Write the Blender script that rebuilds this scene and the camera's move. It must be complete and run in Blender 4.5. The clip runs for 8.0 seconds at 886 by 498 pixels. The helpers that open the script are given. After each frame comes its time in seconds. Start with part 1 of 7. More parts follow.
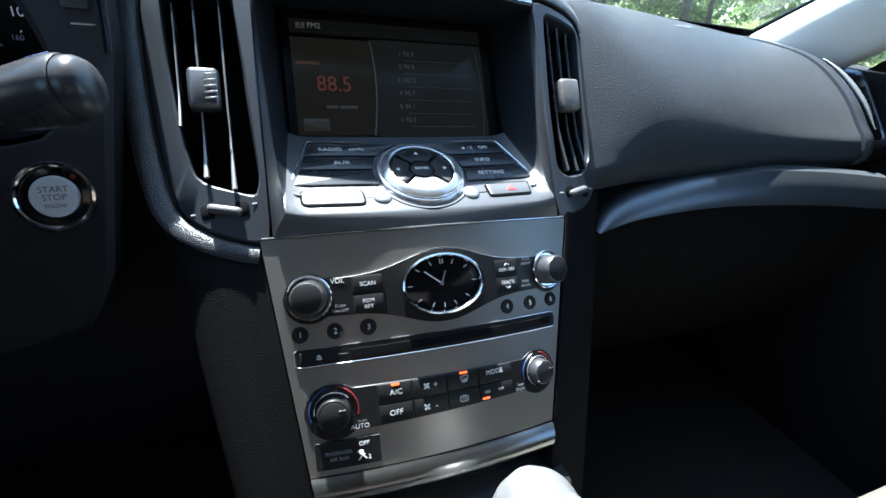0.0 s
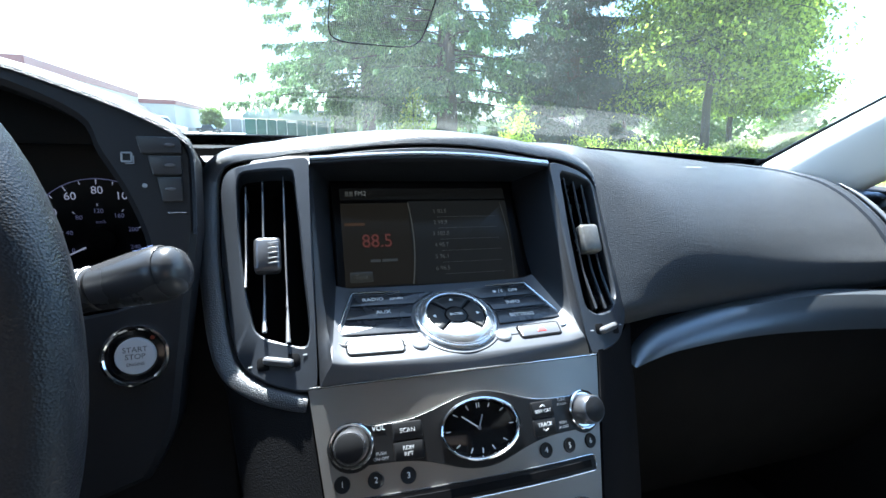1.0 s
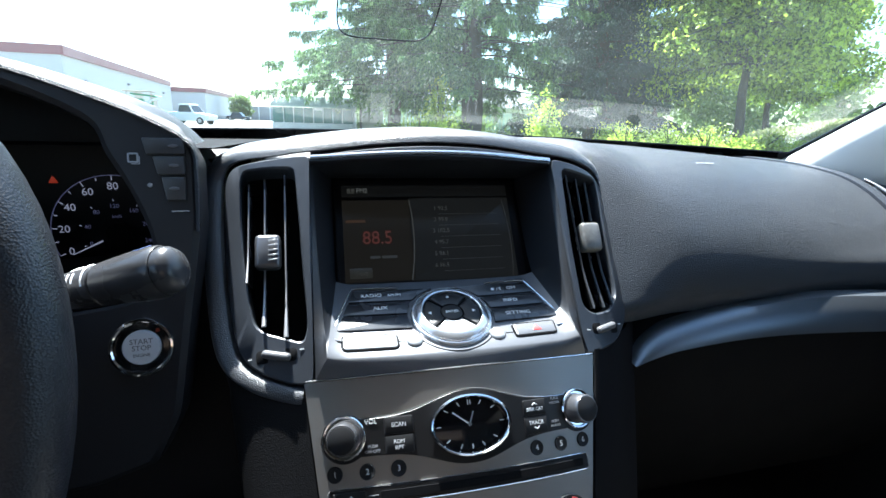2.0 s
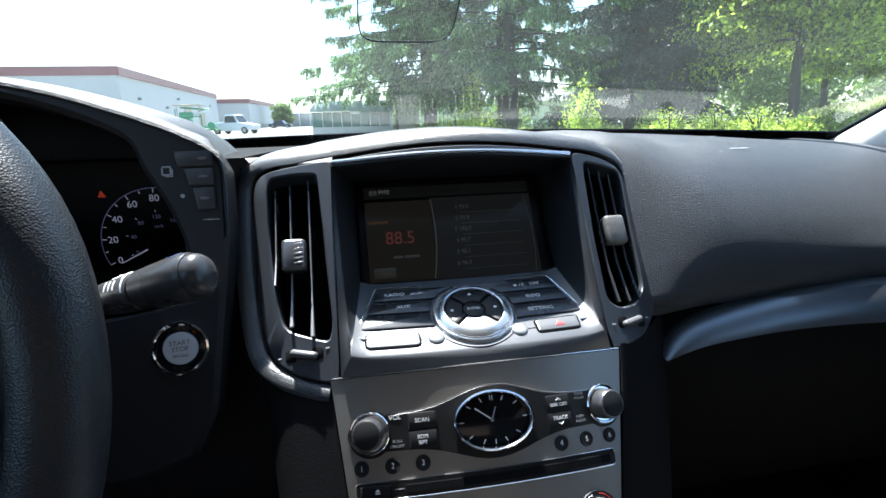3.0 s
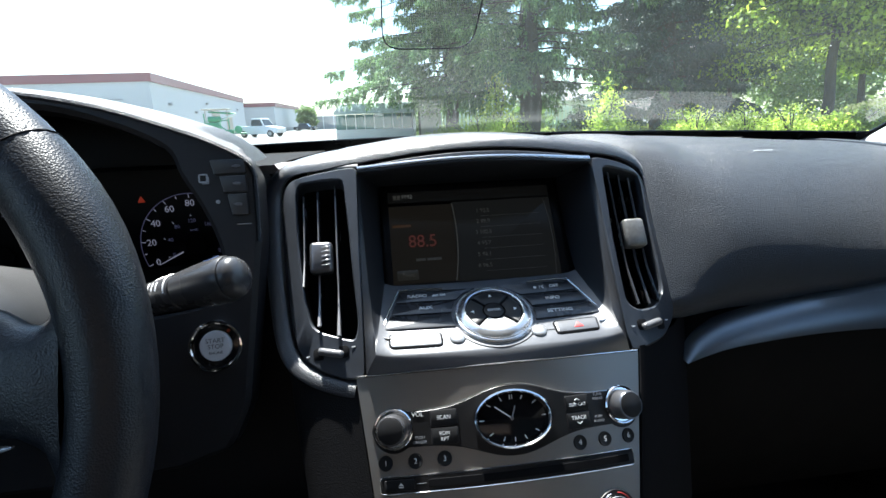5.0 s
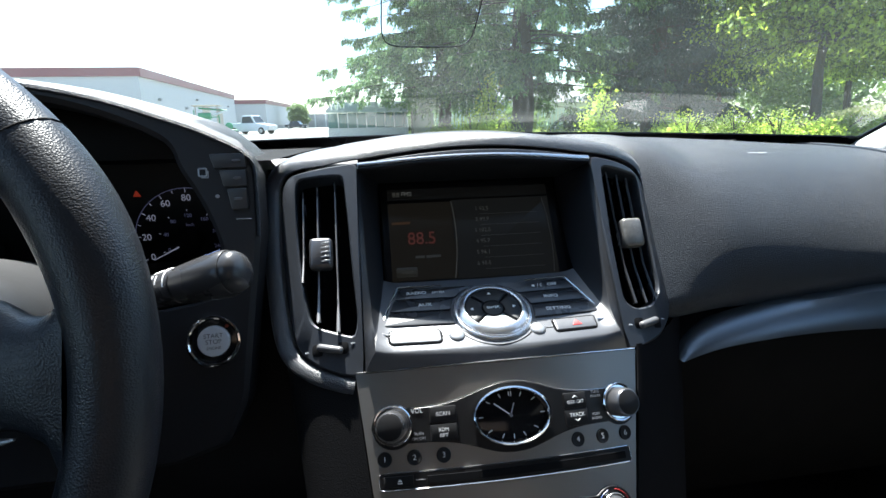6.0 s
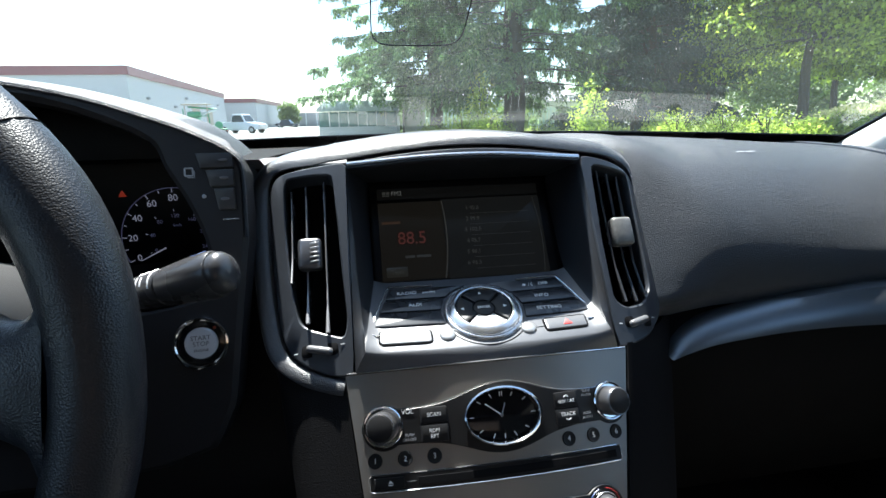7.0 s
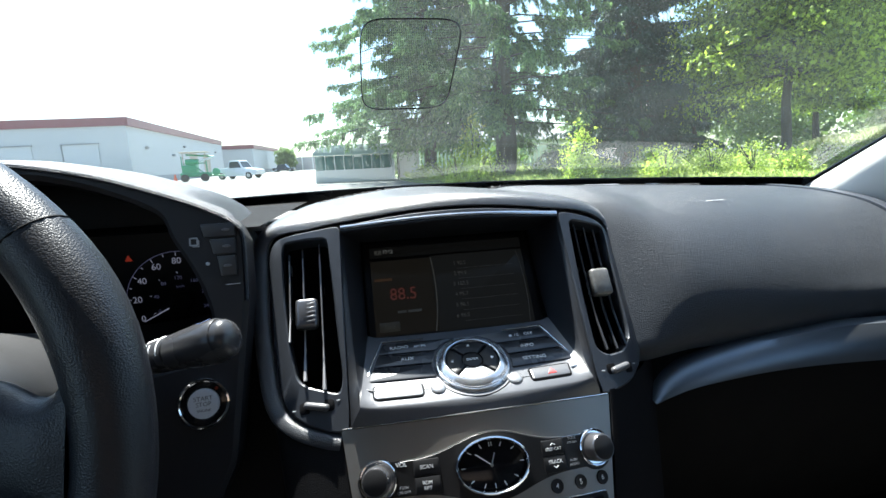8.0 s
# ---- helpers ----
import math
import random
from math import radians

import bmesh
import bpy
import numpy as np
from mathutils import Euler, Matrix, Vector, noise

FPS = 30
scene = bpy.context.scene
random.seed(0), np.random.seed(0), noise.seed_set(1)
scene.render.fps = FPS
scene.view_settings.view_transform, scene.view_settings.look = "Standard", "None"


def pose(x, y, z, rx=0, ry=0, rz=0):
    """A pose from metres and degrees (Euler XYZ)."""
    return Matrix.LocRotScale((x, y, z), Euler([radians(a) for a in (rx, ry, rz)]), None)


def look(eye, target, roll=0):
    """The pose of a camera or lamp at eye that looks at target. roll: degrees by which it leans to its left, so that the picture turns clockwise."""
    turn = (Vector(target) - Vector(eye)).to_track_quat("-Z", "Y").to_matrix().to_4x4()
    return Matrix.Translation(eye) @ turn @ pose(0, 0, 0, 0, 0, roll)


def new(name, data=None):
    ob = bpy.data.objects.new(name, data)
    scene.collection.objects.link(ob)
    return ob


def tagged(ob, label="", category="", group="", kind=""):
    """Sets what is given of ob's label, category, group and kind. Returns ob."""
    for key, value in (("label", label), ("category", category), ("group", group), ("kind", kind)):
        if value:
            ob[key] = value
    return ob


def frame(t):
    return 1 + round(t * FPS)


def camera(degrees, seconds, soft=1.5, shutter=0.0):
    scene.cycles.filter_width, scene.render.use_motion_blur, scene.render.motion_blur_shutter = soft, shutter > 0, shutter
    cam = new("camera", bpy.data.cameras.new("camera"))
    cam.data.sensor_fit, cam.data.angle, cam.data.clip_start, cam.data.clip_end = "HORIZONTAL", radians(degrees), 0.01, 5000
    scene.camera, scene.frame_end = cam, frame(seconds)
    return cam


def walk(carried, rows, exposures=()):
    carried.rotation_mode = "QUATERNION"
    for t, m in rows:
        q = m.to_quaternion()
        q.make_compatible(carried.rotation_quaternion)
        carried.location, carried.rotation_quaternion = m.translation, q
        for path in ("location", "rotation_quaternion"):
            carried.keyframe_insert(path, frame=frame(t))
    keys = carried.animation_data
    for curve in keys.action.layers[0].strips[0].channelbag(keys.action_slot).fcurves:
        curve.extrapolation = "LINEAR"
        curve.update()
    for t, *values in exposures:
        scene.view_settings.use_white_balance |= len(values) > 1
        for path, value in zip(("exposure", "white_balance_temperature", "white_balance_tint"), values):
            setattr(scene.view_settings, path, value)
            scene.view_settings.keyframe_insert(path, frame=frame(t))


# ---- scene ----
from mathutils.bvhtree import BVHTree

cam = camera(85.8, 8.0)
PATH = [
    (0, (-0.119, 0.1, 0.929), (0.59, 1.729, 0.012), 5.9),
    (0.5, (-0.133, 0.089, 0.938), (0.641, 1.797, 0.242), 4.6),
    (1, (-0.124, 0.082, 0.958), (0.466, 1.936, 0.493), 1.9),
    (1.5, (-0.133, 0.08, 0.956), (0.415, 1.937, 0.453), 3.0),
    (1.7, (-0.122, 0.078, 0.962), (0.418, 1.935, 0.45), 3.0),
    (2.8, (-0.085, 0.063, 0.972), (0.241, 1.967, 0.453), -1.9),
    (3, (-0.087, 0.065, 0.97), (0.237, 1.967, 0.443), -1.4),
    (3.5, (-0.088, 0.063, 0.971), (0.211, 1.969, 0.443), -1.1),
    (4, (-0.089, 0.058, 0.974), (0.179, 1.973, 0.462), -1.9),
    (4.5, (-0.09, 0.052, 0.974), (0.191, 1.96, 0.445), -1.5),
    (4.7, (-0.088, 0.054, 0.974), (0.148, 1.97, 0.45), -2.2),
    (5.8, (-0.092, 0.05, 0.979), (0.149, 1.967, 0.462), -1.7),
    (6, (-0.096, 0.053, 0.973), (0.174, 1.965, 0.452), -1.2),
    (6.5, (-0.098, 0.062, 0.967), (0.221, 1.955, 0.405), -0.2),
    (7, (-0.094, 0.055, 0.973), (0.208, 1.961, 0.447), -1.2),
    (7.5, (-0.093, 0.047, 0.98), (0.198, 1.966, 0.495), -1.5),
    (8, (-0.089, 0.03, 0.996), (0.236, 1.969, 0.625), -2.8),
]
EXPOSURES = [(0.0, 2.75, 5700, 2), (0.4, 2.85, 5700, 2), (0.8, 3.1, 5700, 3), (1.5, 3.05, 5700, 3), (2.2, 2.7, 5900, 5), (3.0, 2.42, 6000, 6), (5.0, 2.4, 6100, 6), (8.0, 2.3, 6150, 5)]
walk(cam, [(t, look(eye, target, roll)) for t, eye, target, roll in PATH], EXPOSURES)

# ---- world, sun, exposure ----
SUN_DIR = Vector((-0.10, 0.420, 0.86)).normalized()
world = bpy.data.worlds.new("world")
scene.world = world
world.use_nodes = True
wn = world.node_tree.nodes
sky = wn.new("ShaderNodeTexSky")
sky.sky_type = "NISHITA"
sky.sun_disc = False
sky.sun_elevation = math.asin(SUN_DIR.z)
sky.sun_rotation = math.atan2(SUN_DIR.x, SUN_DIR.y)
sky.air_density, sky.dust_density, sky.ozone_density = 1.0, 1.0, 1.0
wn["Background"].inputs["Strength"].default_value = 0.08
world.node_tree.links.new(sky.outputs[0], wn["Background"].inputs["Color"])
sun_data = bpy.data.lights.new("sun", "SUN")
sun_data.energy, sun_data.angle, sun_data.color = 5.0, radians(0.5), (1.0, 0.95, 0.88)
sun = new("sun", sun_data)
sun.matrix_world = look(SUN_DIR * 50, (0, 0, 0))


# ---- materials ----
def mat(name, color, rough=0.5, metal=0.0, bump=0.0, scale=100.0, vary=0.15, vscale=None, spec=0.5, coat=0.0, rvary=0.1, emit=None, estr=0.0, sheen=0.0, kind="noise", stretch=(1, 1, 1)):
    """A surface with a fine relief, a slow change of tone and uneven gloss."""
    m = bpy.data.materials.new(name)
    m.use_nodes = True
    nt = m.node_tree
    b = nt.nodes["Principled BSDF"]
    tc = nt.nodes.new("ShaderNodeTexCoord")
    mp = nt.nodes.new("ShaderNodeMapping")
    mp.inputs["Scale"].default_value = stretch
    nt.links.new(tc.outputs["Object"], mp.inputs[0])
    b.inputs["Metallic"].default_value = metal
    b.inputs["Specular IOR Level"].default_value = spec
    b.inputs["Coat Weight"].default_value = coat
    b.inputs["Sheen Weight"].default_value = sheen
    b.inputs["Sheen Roughness"].default_value = 0.35
    big = nt.nodes.new("ShaderNodeTexNoise")
    big.inputs["Scale"].default_value = vscale or scale * 0.08
    big.inputs["Detail"].default_value = 5
    nt.links.new(mp.outputs[0], big.inputs["Vector"])
    ramp = nt.nodes.new("ShaderNodeMix")
    ramp.data_type = "RGBA"
    c = Vector(color[:3])
    ramp.inputs[6].default_value = (*(c * (1 - vary)), 1)
    ramp.inputs[7].default_value = (*(c * (1 + vary)), 1)
    nt.links.new(big.outputs["Fac"], ramp.inputs[0])
    nt.links.new(ramp.outputs[2], b.inputs["Base Color"])
    mr = nt.nodes.new("ShaderNodeMapRange")
    mr.inputs["To Min"].default_value = max(0.02, rough - rvary)
    mr.inputs["To Max"].default_value = min(1, rough + rvary)
    nt.links.new(big.outputs["Fac"], mr.inputs["Value"])
    nt.links.new(mr.outputs[0], b.inputs["Roughness"])
    if bump:
        if kind == "grain":
            fine = nt.nodes.new("ShaderNodeTexVoronoi")
            fine.feature = "F1"
            out = fine.outputs["Distance"]
        else:
            fine = nt.nodes.new("ShaderNodeTexNoise")
            fine.inputs["Detail"].default_value = 4
            out = fine.outputs["Fac"]
        fine.inputs["Scale"].default_value = scale
        nt.links.new(mp.outputs[0], fine.inputs["Vector"])
        bp = nt.nodes.new("ShaderNodeBump")
        bp.inputs["Strength"].default_value = min(1, bump)
        bp.inputs["Distance"].default_value = 0.6 / scale
        nt.links.new(out, bp.inputs["Height"])
        nt.links.new(bp.outputs[0], b.inputs["Normal"])
    if emit:
        b.inputs["Emission Color"].default_value = (*emit, 1)
        b.inputs["Emission Strength"].default_value = estr
    return m


def leaf_mat(name, c1, c2, trans=0.35, scale=1.2):
    """Leaves that differ one by one and let light through."""
    m = bpy.data.materials.new(name)
    m.use_nodes = True
    nt = m.node_tree
    b = nt.nodes["Principled BSDF"]
    geo = nt.nodes.new("ShaderNodeNewGeometry")
    mix = nt.nodes.new("ShaderNodeMix")
    mix.data_type = "RGBA"
    mix.inputs[6].default_value = (*c1, 1)
    mix.inputs[7].default_value = (*c2, 1)
    nt.links.new(geo.outputs["Random Per Island"], mix.inputs[0])
    nt.links.new(mix.outputs[2], b.inputs["Base Color"])
    b.inputs["Roughness"].default_value = 0.55
    tr = nt.nodes.new("ShaderNodeBsdfTranslucent")
    nt.links.new(mix.outputs[2], tr.inputs[0])
    ms = nt.nodes.new("ShaderNodeMixShader")
    ms.inputs[0].default_value = trans
    nt.links.new(b.outputs[0], ms.inputs[1])
    nt.links.new(tr.outputs[0], ms.inputs[2])
    nt.links.new(ms.outputs[0], nt.nodes["Material Output"].inputs[0])
    return m


def pane_mat(name, dust=0.05, gloss=1.0, tint=(0.93, 0.96, 0.95), ior=1.5):
    """Thin clear glass with a film of dust."""
    m = bpy.data.materials.new(name)
    m.use_nodes = True
    nt = m.node_tree
    nt.nodes.remove(nt.nodes["Principled BSDF"])
    t = nt.nodes.new("ShaderNodeBsdfTransparent")
    t.inputs[0].default_value = (*tint, 1)
    g = nt.nodes.new("ShaderNodeBsdfGlossy")
    g.inputs["Roughness"].default_value = 0.0
    g.inputs["Color"].default_value = (gloss, gloss, gloss, 1)
    fr = nt.nodes.new("ShaderNodeFresnel")
    fr.inputs[0].default_value = ior
    m1 = nt.nodes.new("ShaderNodeMixShader")
    nt.links.new(fr.outputs[0], m1.inputs[0])
    nt.links.new(t.outputs[0], m1.inputs[1])
    nt.links.new(g.outputs[0], m1.inputs[2])
    d = nt.nodes.new("ShaderNodeBsdfTranslucent")
    d.inputs[0].default_value = (0.70, 0.80, 0.78, 1)
    tc = nt.nodes.new("ShaderNodeTexCoord")
    no = nt.nodes.new("ShaderNodeTexNoise")
    no.inputs["Scale"].default_value = 9
    no.inputs["Detail"].default_value = 8
    nt.links.new(tc.outputs["Object"], no.inputs[0])
    mr = nt.nodes.new("ShaderNodeMapRange")
    mr.inputs["From Min"].default_value = 0.3
    mr.inputs["From Max"].default_value = 0.75
    mr.inputs["To Min"].default_value = dust * 0.6
    mr.inputs["To Max"].default_value = dust * 1.5
    nt.links.new(no.outputs["Fac"], mr.inputs[0])
    m2 = nt.nodes.new("ShaderNodeMixShader")
    nt.links.new(mr.outputs[0], m2.inputs[0])
    nt.links.new(m1.outputs[0], m2.inputs[1])
    nt.links.new(d.outputs[0], m2.inputs[2])
    nt.links.new(m2.outputs[0], nt.nodes["Material Output"].inputs[0])
    return m


M_PAD = mat("soft_dash_pad", (0.0130, 0.0172, 0.0240), 0.46, bump=1.0, scale=1080, kind="grain", vscale=14, vary=0.1, rvary=0.05, sheen=0.08, spec=0.50)
M_LEATHER = mat("grained_leather", (0.034, 0.036, 0.041), 0.36, bump=0.7, scale=1050, kind="grain", vscale=20, rvary=0.06, sheen=0.22, spec=0.8)
M_RIM = mat("wheel_leather", (0.014, 0.016, 0.021), 0.36, bump=0.34, scale=1050, kind="grain", vscale=18, rvary=0.07)
M_DARK = mat("black_plastic", (0.013, 0.013, 0.015), 0.55, spec=0.25, bump=0.25, scale=900, vscale=20)
M_COWL = mat("black_cowl_plastic", (0.012, 0.012, 0.014), 0.5, spec=0.35, bump=0.2, scale=1200, vscale=20, vary=0.1)
M_FKEY = mat("rocker_key_grey", (0.030, 0.031, 0.034), 0.4, bump=0.2, scale=1700, vscale=30, vary=0.08)
# near-black: the deep shade about the dash is put into this colour
M_GLOVE = mat("matt_black_shade_panel", (0.004, 0.004, 0.0045), 0.8, spec=0.1, bump=0.2, scale=900, vscale=20)
M_BLADE = mat("vent_blade", (0.035, 0.036, 0.040), 0.25, spec=0.7, bump=0.05, scale=1500, vscale=40)
M_STALK = mat("stalk_plastic", (0.038, 0.038, 0.041), 0.28, bump=0.1, scale=1500, vscale=30)
M_LIP = mat("polished_lip", (0.36, 0.355, 0.345), 0.24, metal=1.0, bump=0.04, scale=900, vscale=12, vary=0.06, stretch=(0.06, 1, 1))
M_SATIN = mat("satin_charcoal_paint", (0.041, 0.046, 0.056), 0.36, metal=0.15, bump=0.35, scale=1700, vscale=25, vary=0.08, rvary=0.05)
# the surround's satin paint, darkened for the shade inside the recess
M_RECESS = mat("recess_shaded_satin", (0.012, 0.013, 0.016), 0.42, bump=0.2, scale=2200, vscale=25, vary=0.08)
M_SHELF = mat("shelf_satin_paint", (0.105, 0.108, 0.117), 0.36, metal=0.3, bump=0.35, scale=1700, vscale=25, vary=0.06, rvary=0.05)
# shelf grey made darker: the hood's shade on the keys is in the colour
M_KEY_SHADED = mat("key_shaded_grey", (0.034, 0.036, 0.041), 0.27, metal=0.2, bump=0.08, scale=2500, vscale=25, vary=0.06)
M_FASCIA = mat("black_fascia", (0.010, 0.010, 0.011), 0.38, spec=0.35, bump=0.06, scale=1500, vscale=30)
M_BUTTON = mat("button_black", (0.012, 0.012, 0.013), 0.45, spec=0.3, bump=0.05, scale=2000, vscale=40)
M_ALU = mat("brushed_aluminium", (0.36, 0.340, 0.315), 0.46, metal=1.0, bump=0.10, scale=900, vscale=12, vary=0.05, stretch=(0.06, 1, 1), rvary=0.05)
M_TRIM = mat("satin_silver_trim", (0.17, 0.19, 0.215), 0.36, metal=0.8, bump=0.05, scale=1500, vscale=10, vary=0.05)
M_COLUMN = mat("grey_column_plastic", (0.028, 0.028, 0.029), 0.42, bump=0.2, scale=1200, vscale=15, vary=0.08)
M_THUMB = mat("thumbwheel_grey", (0.12, 0.12, 0.125), 0.35, metal=0.2, scale=400, vary=0.06)
M_WEDGE = mat("white_wedge_face", (0.75, 0.75, 0.72), 0.8, scale=60, vary=0.04)
M_RING = mat("silver_dial_metal", (0.62, 0.63, 0.65), 0.24, metal=0.85, bump=0.05, scale=1800, vscale=40, vary=0.04)
M_CHROME = mat("chrome", (0.75, 0.76, 0.78), 0.09, metal=1.0, vary=0.03, scale=60, rvary=0.04)
M_SILVER = mat("silver_paint", (0.34, 0.345, 0.355), 0.30, metal=0.55, bump=0.05, scale=1800, vscale=30, vary=0.05)
M_GEAR = mat("gear_knob_silver", (0.22, 0.225, 0.235), 0.28, metal=0.5, bump=0.04, scale=1500, vscale=30, vary=0.06)
M_THREAD = mat("grey_thread", (0.40, 0.40, 0.41), 0.7, scale=900, vary=0.1)
# pale tone that paints sunlight on the blades' front edges
M_EDGE_LIT = mat("sunlit_blade_edge", (0.34, 0.34, 0.35), 0.35, metal=0.5, scale=400, vary=0.05)
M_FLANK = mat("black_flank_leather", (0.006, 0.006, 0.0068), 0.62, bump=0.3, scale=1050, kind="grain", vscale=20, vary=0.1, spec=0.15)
M_KNOB = mat("dark_metal_knob", (0.16, 0.16, 0.17), 0.30, metal=0.8, vary=0.08, scale=300)
M_SLIDER = mat("worn_grey_slider", (0.17, 0.165, 0.155), 0.34, metal=0.4, bump=0.5, scale=900, vscale=160, vary=0.55, rvary=0.12)
M_GLOSS = mat("gloss_black", (0.006, 0.006, 0.007), 0.12, spec=0.4, vary=0.05, scale=80, rvary=0.04)
M_DIAL = mat("dial_black", (0.004, 0.004, 0.005), 0.45, spec=0.2)
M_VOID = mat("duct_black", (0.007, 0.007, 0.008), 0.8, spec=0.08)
# print with a faint added glow that keeps it readable in shade
M_WHITE = mat("glowing_white_print", (0.72, 0.73, 0.74), 0.5, scale=200, vary=0.06, emit=(0.8, 0.85, 0.9), estr=0.0120)
M_GREY = mat("grey_print", (0.30, 0.31, 0.33), 0.5, scale=200, vary=0.06)
M_BTNWHITE = mat("start_button_silver", (0.58, 0.60, 0.63), 0.35, metal=0.25, scale=300, vary=0.05)
M_PRINT = mat("dark_print", (0.10, 0.10, 0.11), 0.5, scale=200)
M_PILLAR = mat("pillar_fabric", (0.52, 0.52, 0.50), 0.8, bump=0.3, scale=700, vscale=12, vary=0.06)
M_SEAT = mat("stone_leather", (0.12, 0.115, 0.10), 0.5, bump=0.6, scale=320, kind="grain", vscale=14, vary=0.08)
M_CARPET = mat("carpet", (0.016, 0.016, 0.017), 0.95, bump=0.8, scale=600, vscale=20)
# light grey cloth darkened: the dim light under the roof is in the colour
M_ROOF = mat("headliner_darkened", (0.13, 0.125, 0.12), 0.9, bump=0.3, scale=500)
M_LINE = mat("bright_edge_line", (0.72, 0.73, 0.75), 0.22, metal=0.9, scale=200, vary=0.04)
M_SCREEN = mat("display_glass", (0.010, 0.009, 0.008), 0.20, vary=0.05, scale=40, emit=(0.62, 0.52, 0.40), estr=0.0020, spec=0.12)
M_SCREEN2 = mat("display_glass_dim", (0.010, 0.010, 0.010), 0.20, vary=0.05, scale=40, emit=(0.5, 0.5, 0.48), estr=0.0022, spec=0.12)
M_TITLE = mat("display_title_bar", (0.008, 0.008, 0.008), 0.2, vary=0.05, scale=40, emit=(0.5, 0.48, 0.45), estr=0.0010, spec=0.12)
M_LCDFAINT = mat("display_text_faint", (0.02, 0.02, 0.02), 0.4, emit=(0.7, 0.68, 0.6), estr=0.0045)
M_LCDPLATE = mat("display_key_plate", (0.012, 0.012, 0.01), 0.3, emit=(0.6, 0.55, 0.42), estr=0.0032)
M_LCDTXT = mat("display_text", (0.02, 0.02, 0.02), 0.4, emit=(0.75, 0.75, 0.7), estr=0.018)
M_LCDDIM = mat("display_text_dim", (0.02, 0.02, 0.02), 0.4, emit=(0.75, 0.72, 0.62), estr=0.007)
M_LCDRED = mat("display_digits", (0.02, 0.01, 0.01), 0.4, emit=(1.0, 0.20, 0.12), estr=0.011)
M_LCDORANGE = mat("display_orange", (0.02, 0.01, 0.01), 0.4, emit=(1.0, 0.45, 0.1), estr=0.005)
M_AMBER = mat("amber_indicator", (0.4, 0.08, 0.02), 0.4, emit=(1.0, 0.12, 0.03), estr=0.4000)
M_REDLAMP = mat("red_warning_lamp", (0.3, 0.02, 0.01), 0.4, emit=(1.0, 0.10, 0.04), estr=0.025)
# red mark brightened by a faint glow of its own
M_REDTRI = mat("glowing_hazard_mark", (0.50, 0.05, 0.05), 0.4, emit=(1.0, 0.05, 0.03), estr=0.05)
M_GAUGE = mat("gauge_print", (0.3, 0.3, 0.33), 0.5, emit=(0.75, 0.75, 1.0), estr=0.0340)
M_GAUGEDIM = mat("gauge_print_violet", (0.2, 0.2, 0.3), 0.5, emit=(0.45, 0.45, 0.9), estr=0.0110)
M_BLUEARC = mat("blue_arc", (0.02, 0.05, 0.16), 0.4, scale=100)
M_REDARC = mat("red_arc", (0.20, 0.02, 0.02), 0.4, scale=100)
M_GLASS = pane_mat("windshield_glass", dust=0.012, gloss=1.0, tint=(0.87, 0.965, 0.94))
M_SIDEGLASS = pane_mat("side_glass", dust=0.01)
M_DEFROST = mat("grey_defroster_plastic", (0.20, 0.205, 0.205), 0.55, bump=0.2, scale=1200, vscale=12, vary=0.08)
M_FIN = mat("pale_fin_plastic", (0.40, 0.42, 0.42), 0.5, scale=300, vary=0.06)
# bronze tint chosen to warm the light that reaches the control panel
M_FILLGLASS = pane_mat("rear_fill_glass", dust=0.01, tint=(0.85, 0.62, 0.48))
M_FRIT = mat("black_glass_band", (0.006, 0.006, 0.006), 0.25)

M_ASPHALT = mat("asphalt", (0.16, 0.155, 0.15), 0.9, bump=0.6, scale=60, vscale=0.4, vary=0.18)
M_GROUND = mat("grass_soil", (0.11, 0.15, 0.045), 0.95, bump=0.8, scale=25, vscale=0.7, vary=0.35)
M_STUCCO = mat("white_concrete_wall", (0.52, 0.52, 0.52), 0.85, bump=0.2, scale=20, vscale=0.25, vary=0.05)
M_MAROON = mat("maroon_metal", (0.24, 0.085, 0.09), 0.5, bump=0.1, scale=10, vary=0.1)
M_BASEGREY = mat("grey_wall_base", (0.33, 0.33, 0.33), 0.85, scale=10)
M_ROLLDOOR = mat("roller_door_grey", (0.52, 0.53, 0.54), 0.6, scale=10, vary=0.05)
M_KIOSK = mat("kiosk_panel", (0.50, 0.50, 0.48), 0.7, bump=0.1, scale=25, vary=0.08)
M_KIOSKROOF = mat("kiosk_roof_sheet", (0.30, 0.37, 0.34), 0.5, metal=0.0, scale=12, vary=0.08)
M_BOXGREEN = mat("dark_green_metal", (0.03, 0.12, 0.105), 0.4, scale=20, vary=0.1)
M_PALE = mat("pale_strip", (0.68, 0.70, 0.70), 0.5, scale=20, vary=0.05)
M_BLACKPOST = mat("black_post", (0.02, 0.02, 0.02), 0.4, scale=20)
M_BARK = mat("bark", (0.055, 0.045, 0.036), 0.95, bump=0.9, scale=18, vscale=3, vary=0.35, stretch=(1, 1, 0.3))
M_NEEDLE = leaf_mat("conifer_needles", (0.026, 0.072, 0.034), (0.24, 0.40, 0.13), 0.45)
M_NEEDLE2 = leaf_mat("conifer_needles_blue", (0.010, 0.034, 0.025), (0.045, 0.092, 0.055), 0.3)
# wide tone range paints sunlit leaves and shaded gaps into the crown
M_LEAF = leaf_mat("broad_leaves_lit_and_dark", (0.035, 0.085, 0.012), (0.60, 0.73, 0.10), 0.6)
M_SHRUB = leaf_mat("shrub_leaves", (0.20, 0.32, 0.03), (0.58, 0.66, 0.12), 0.6)
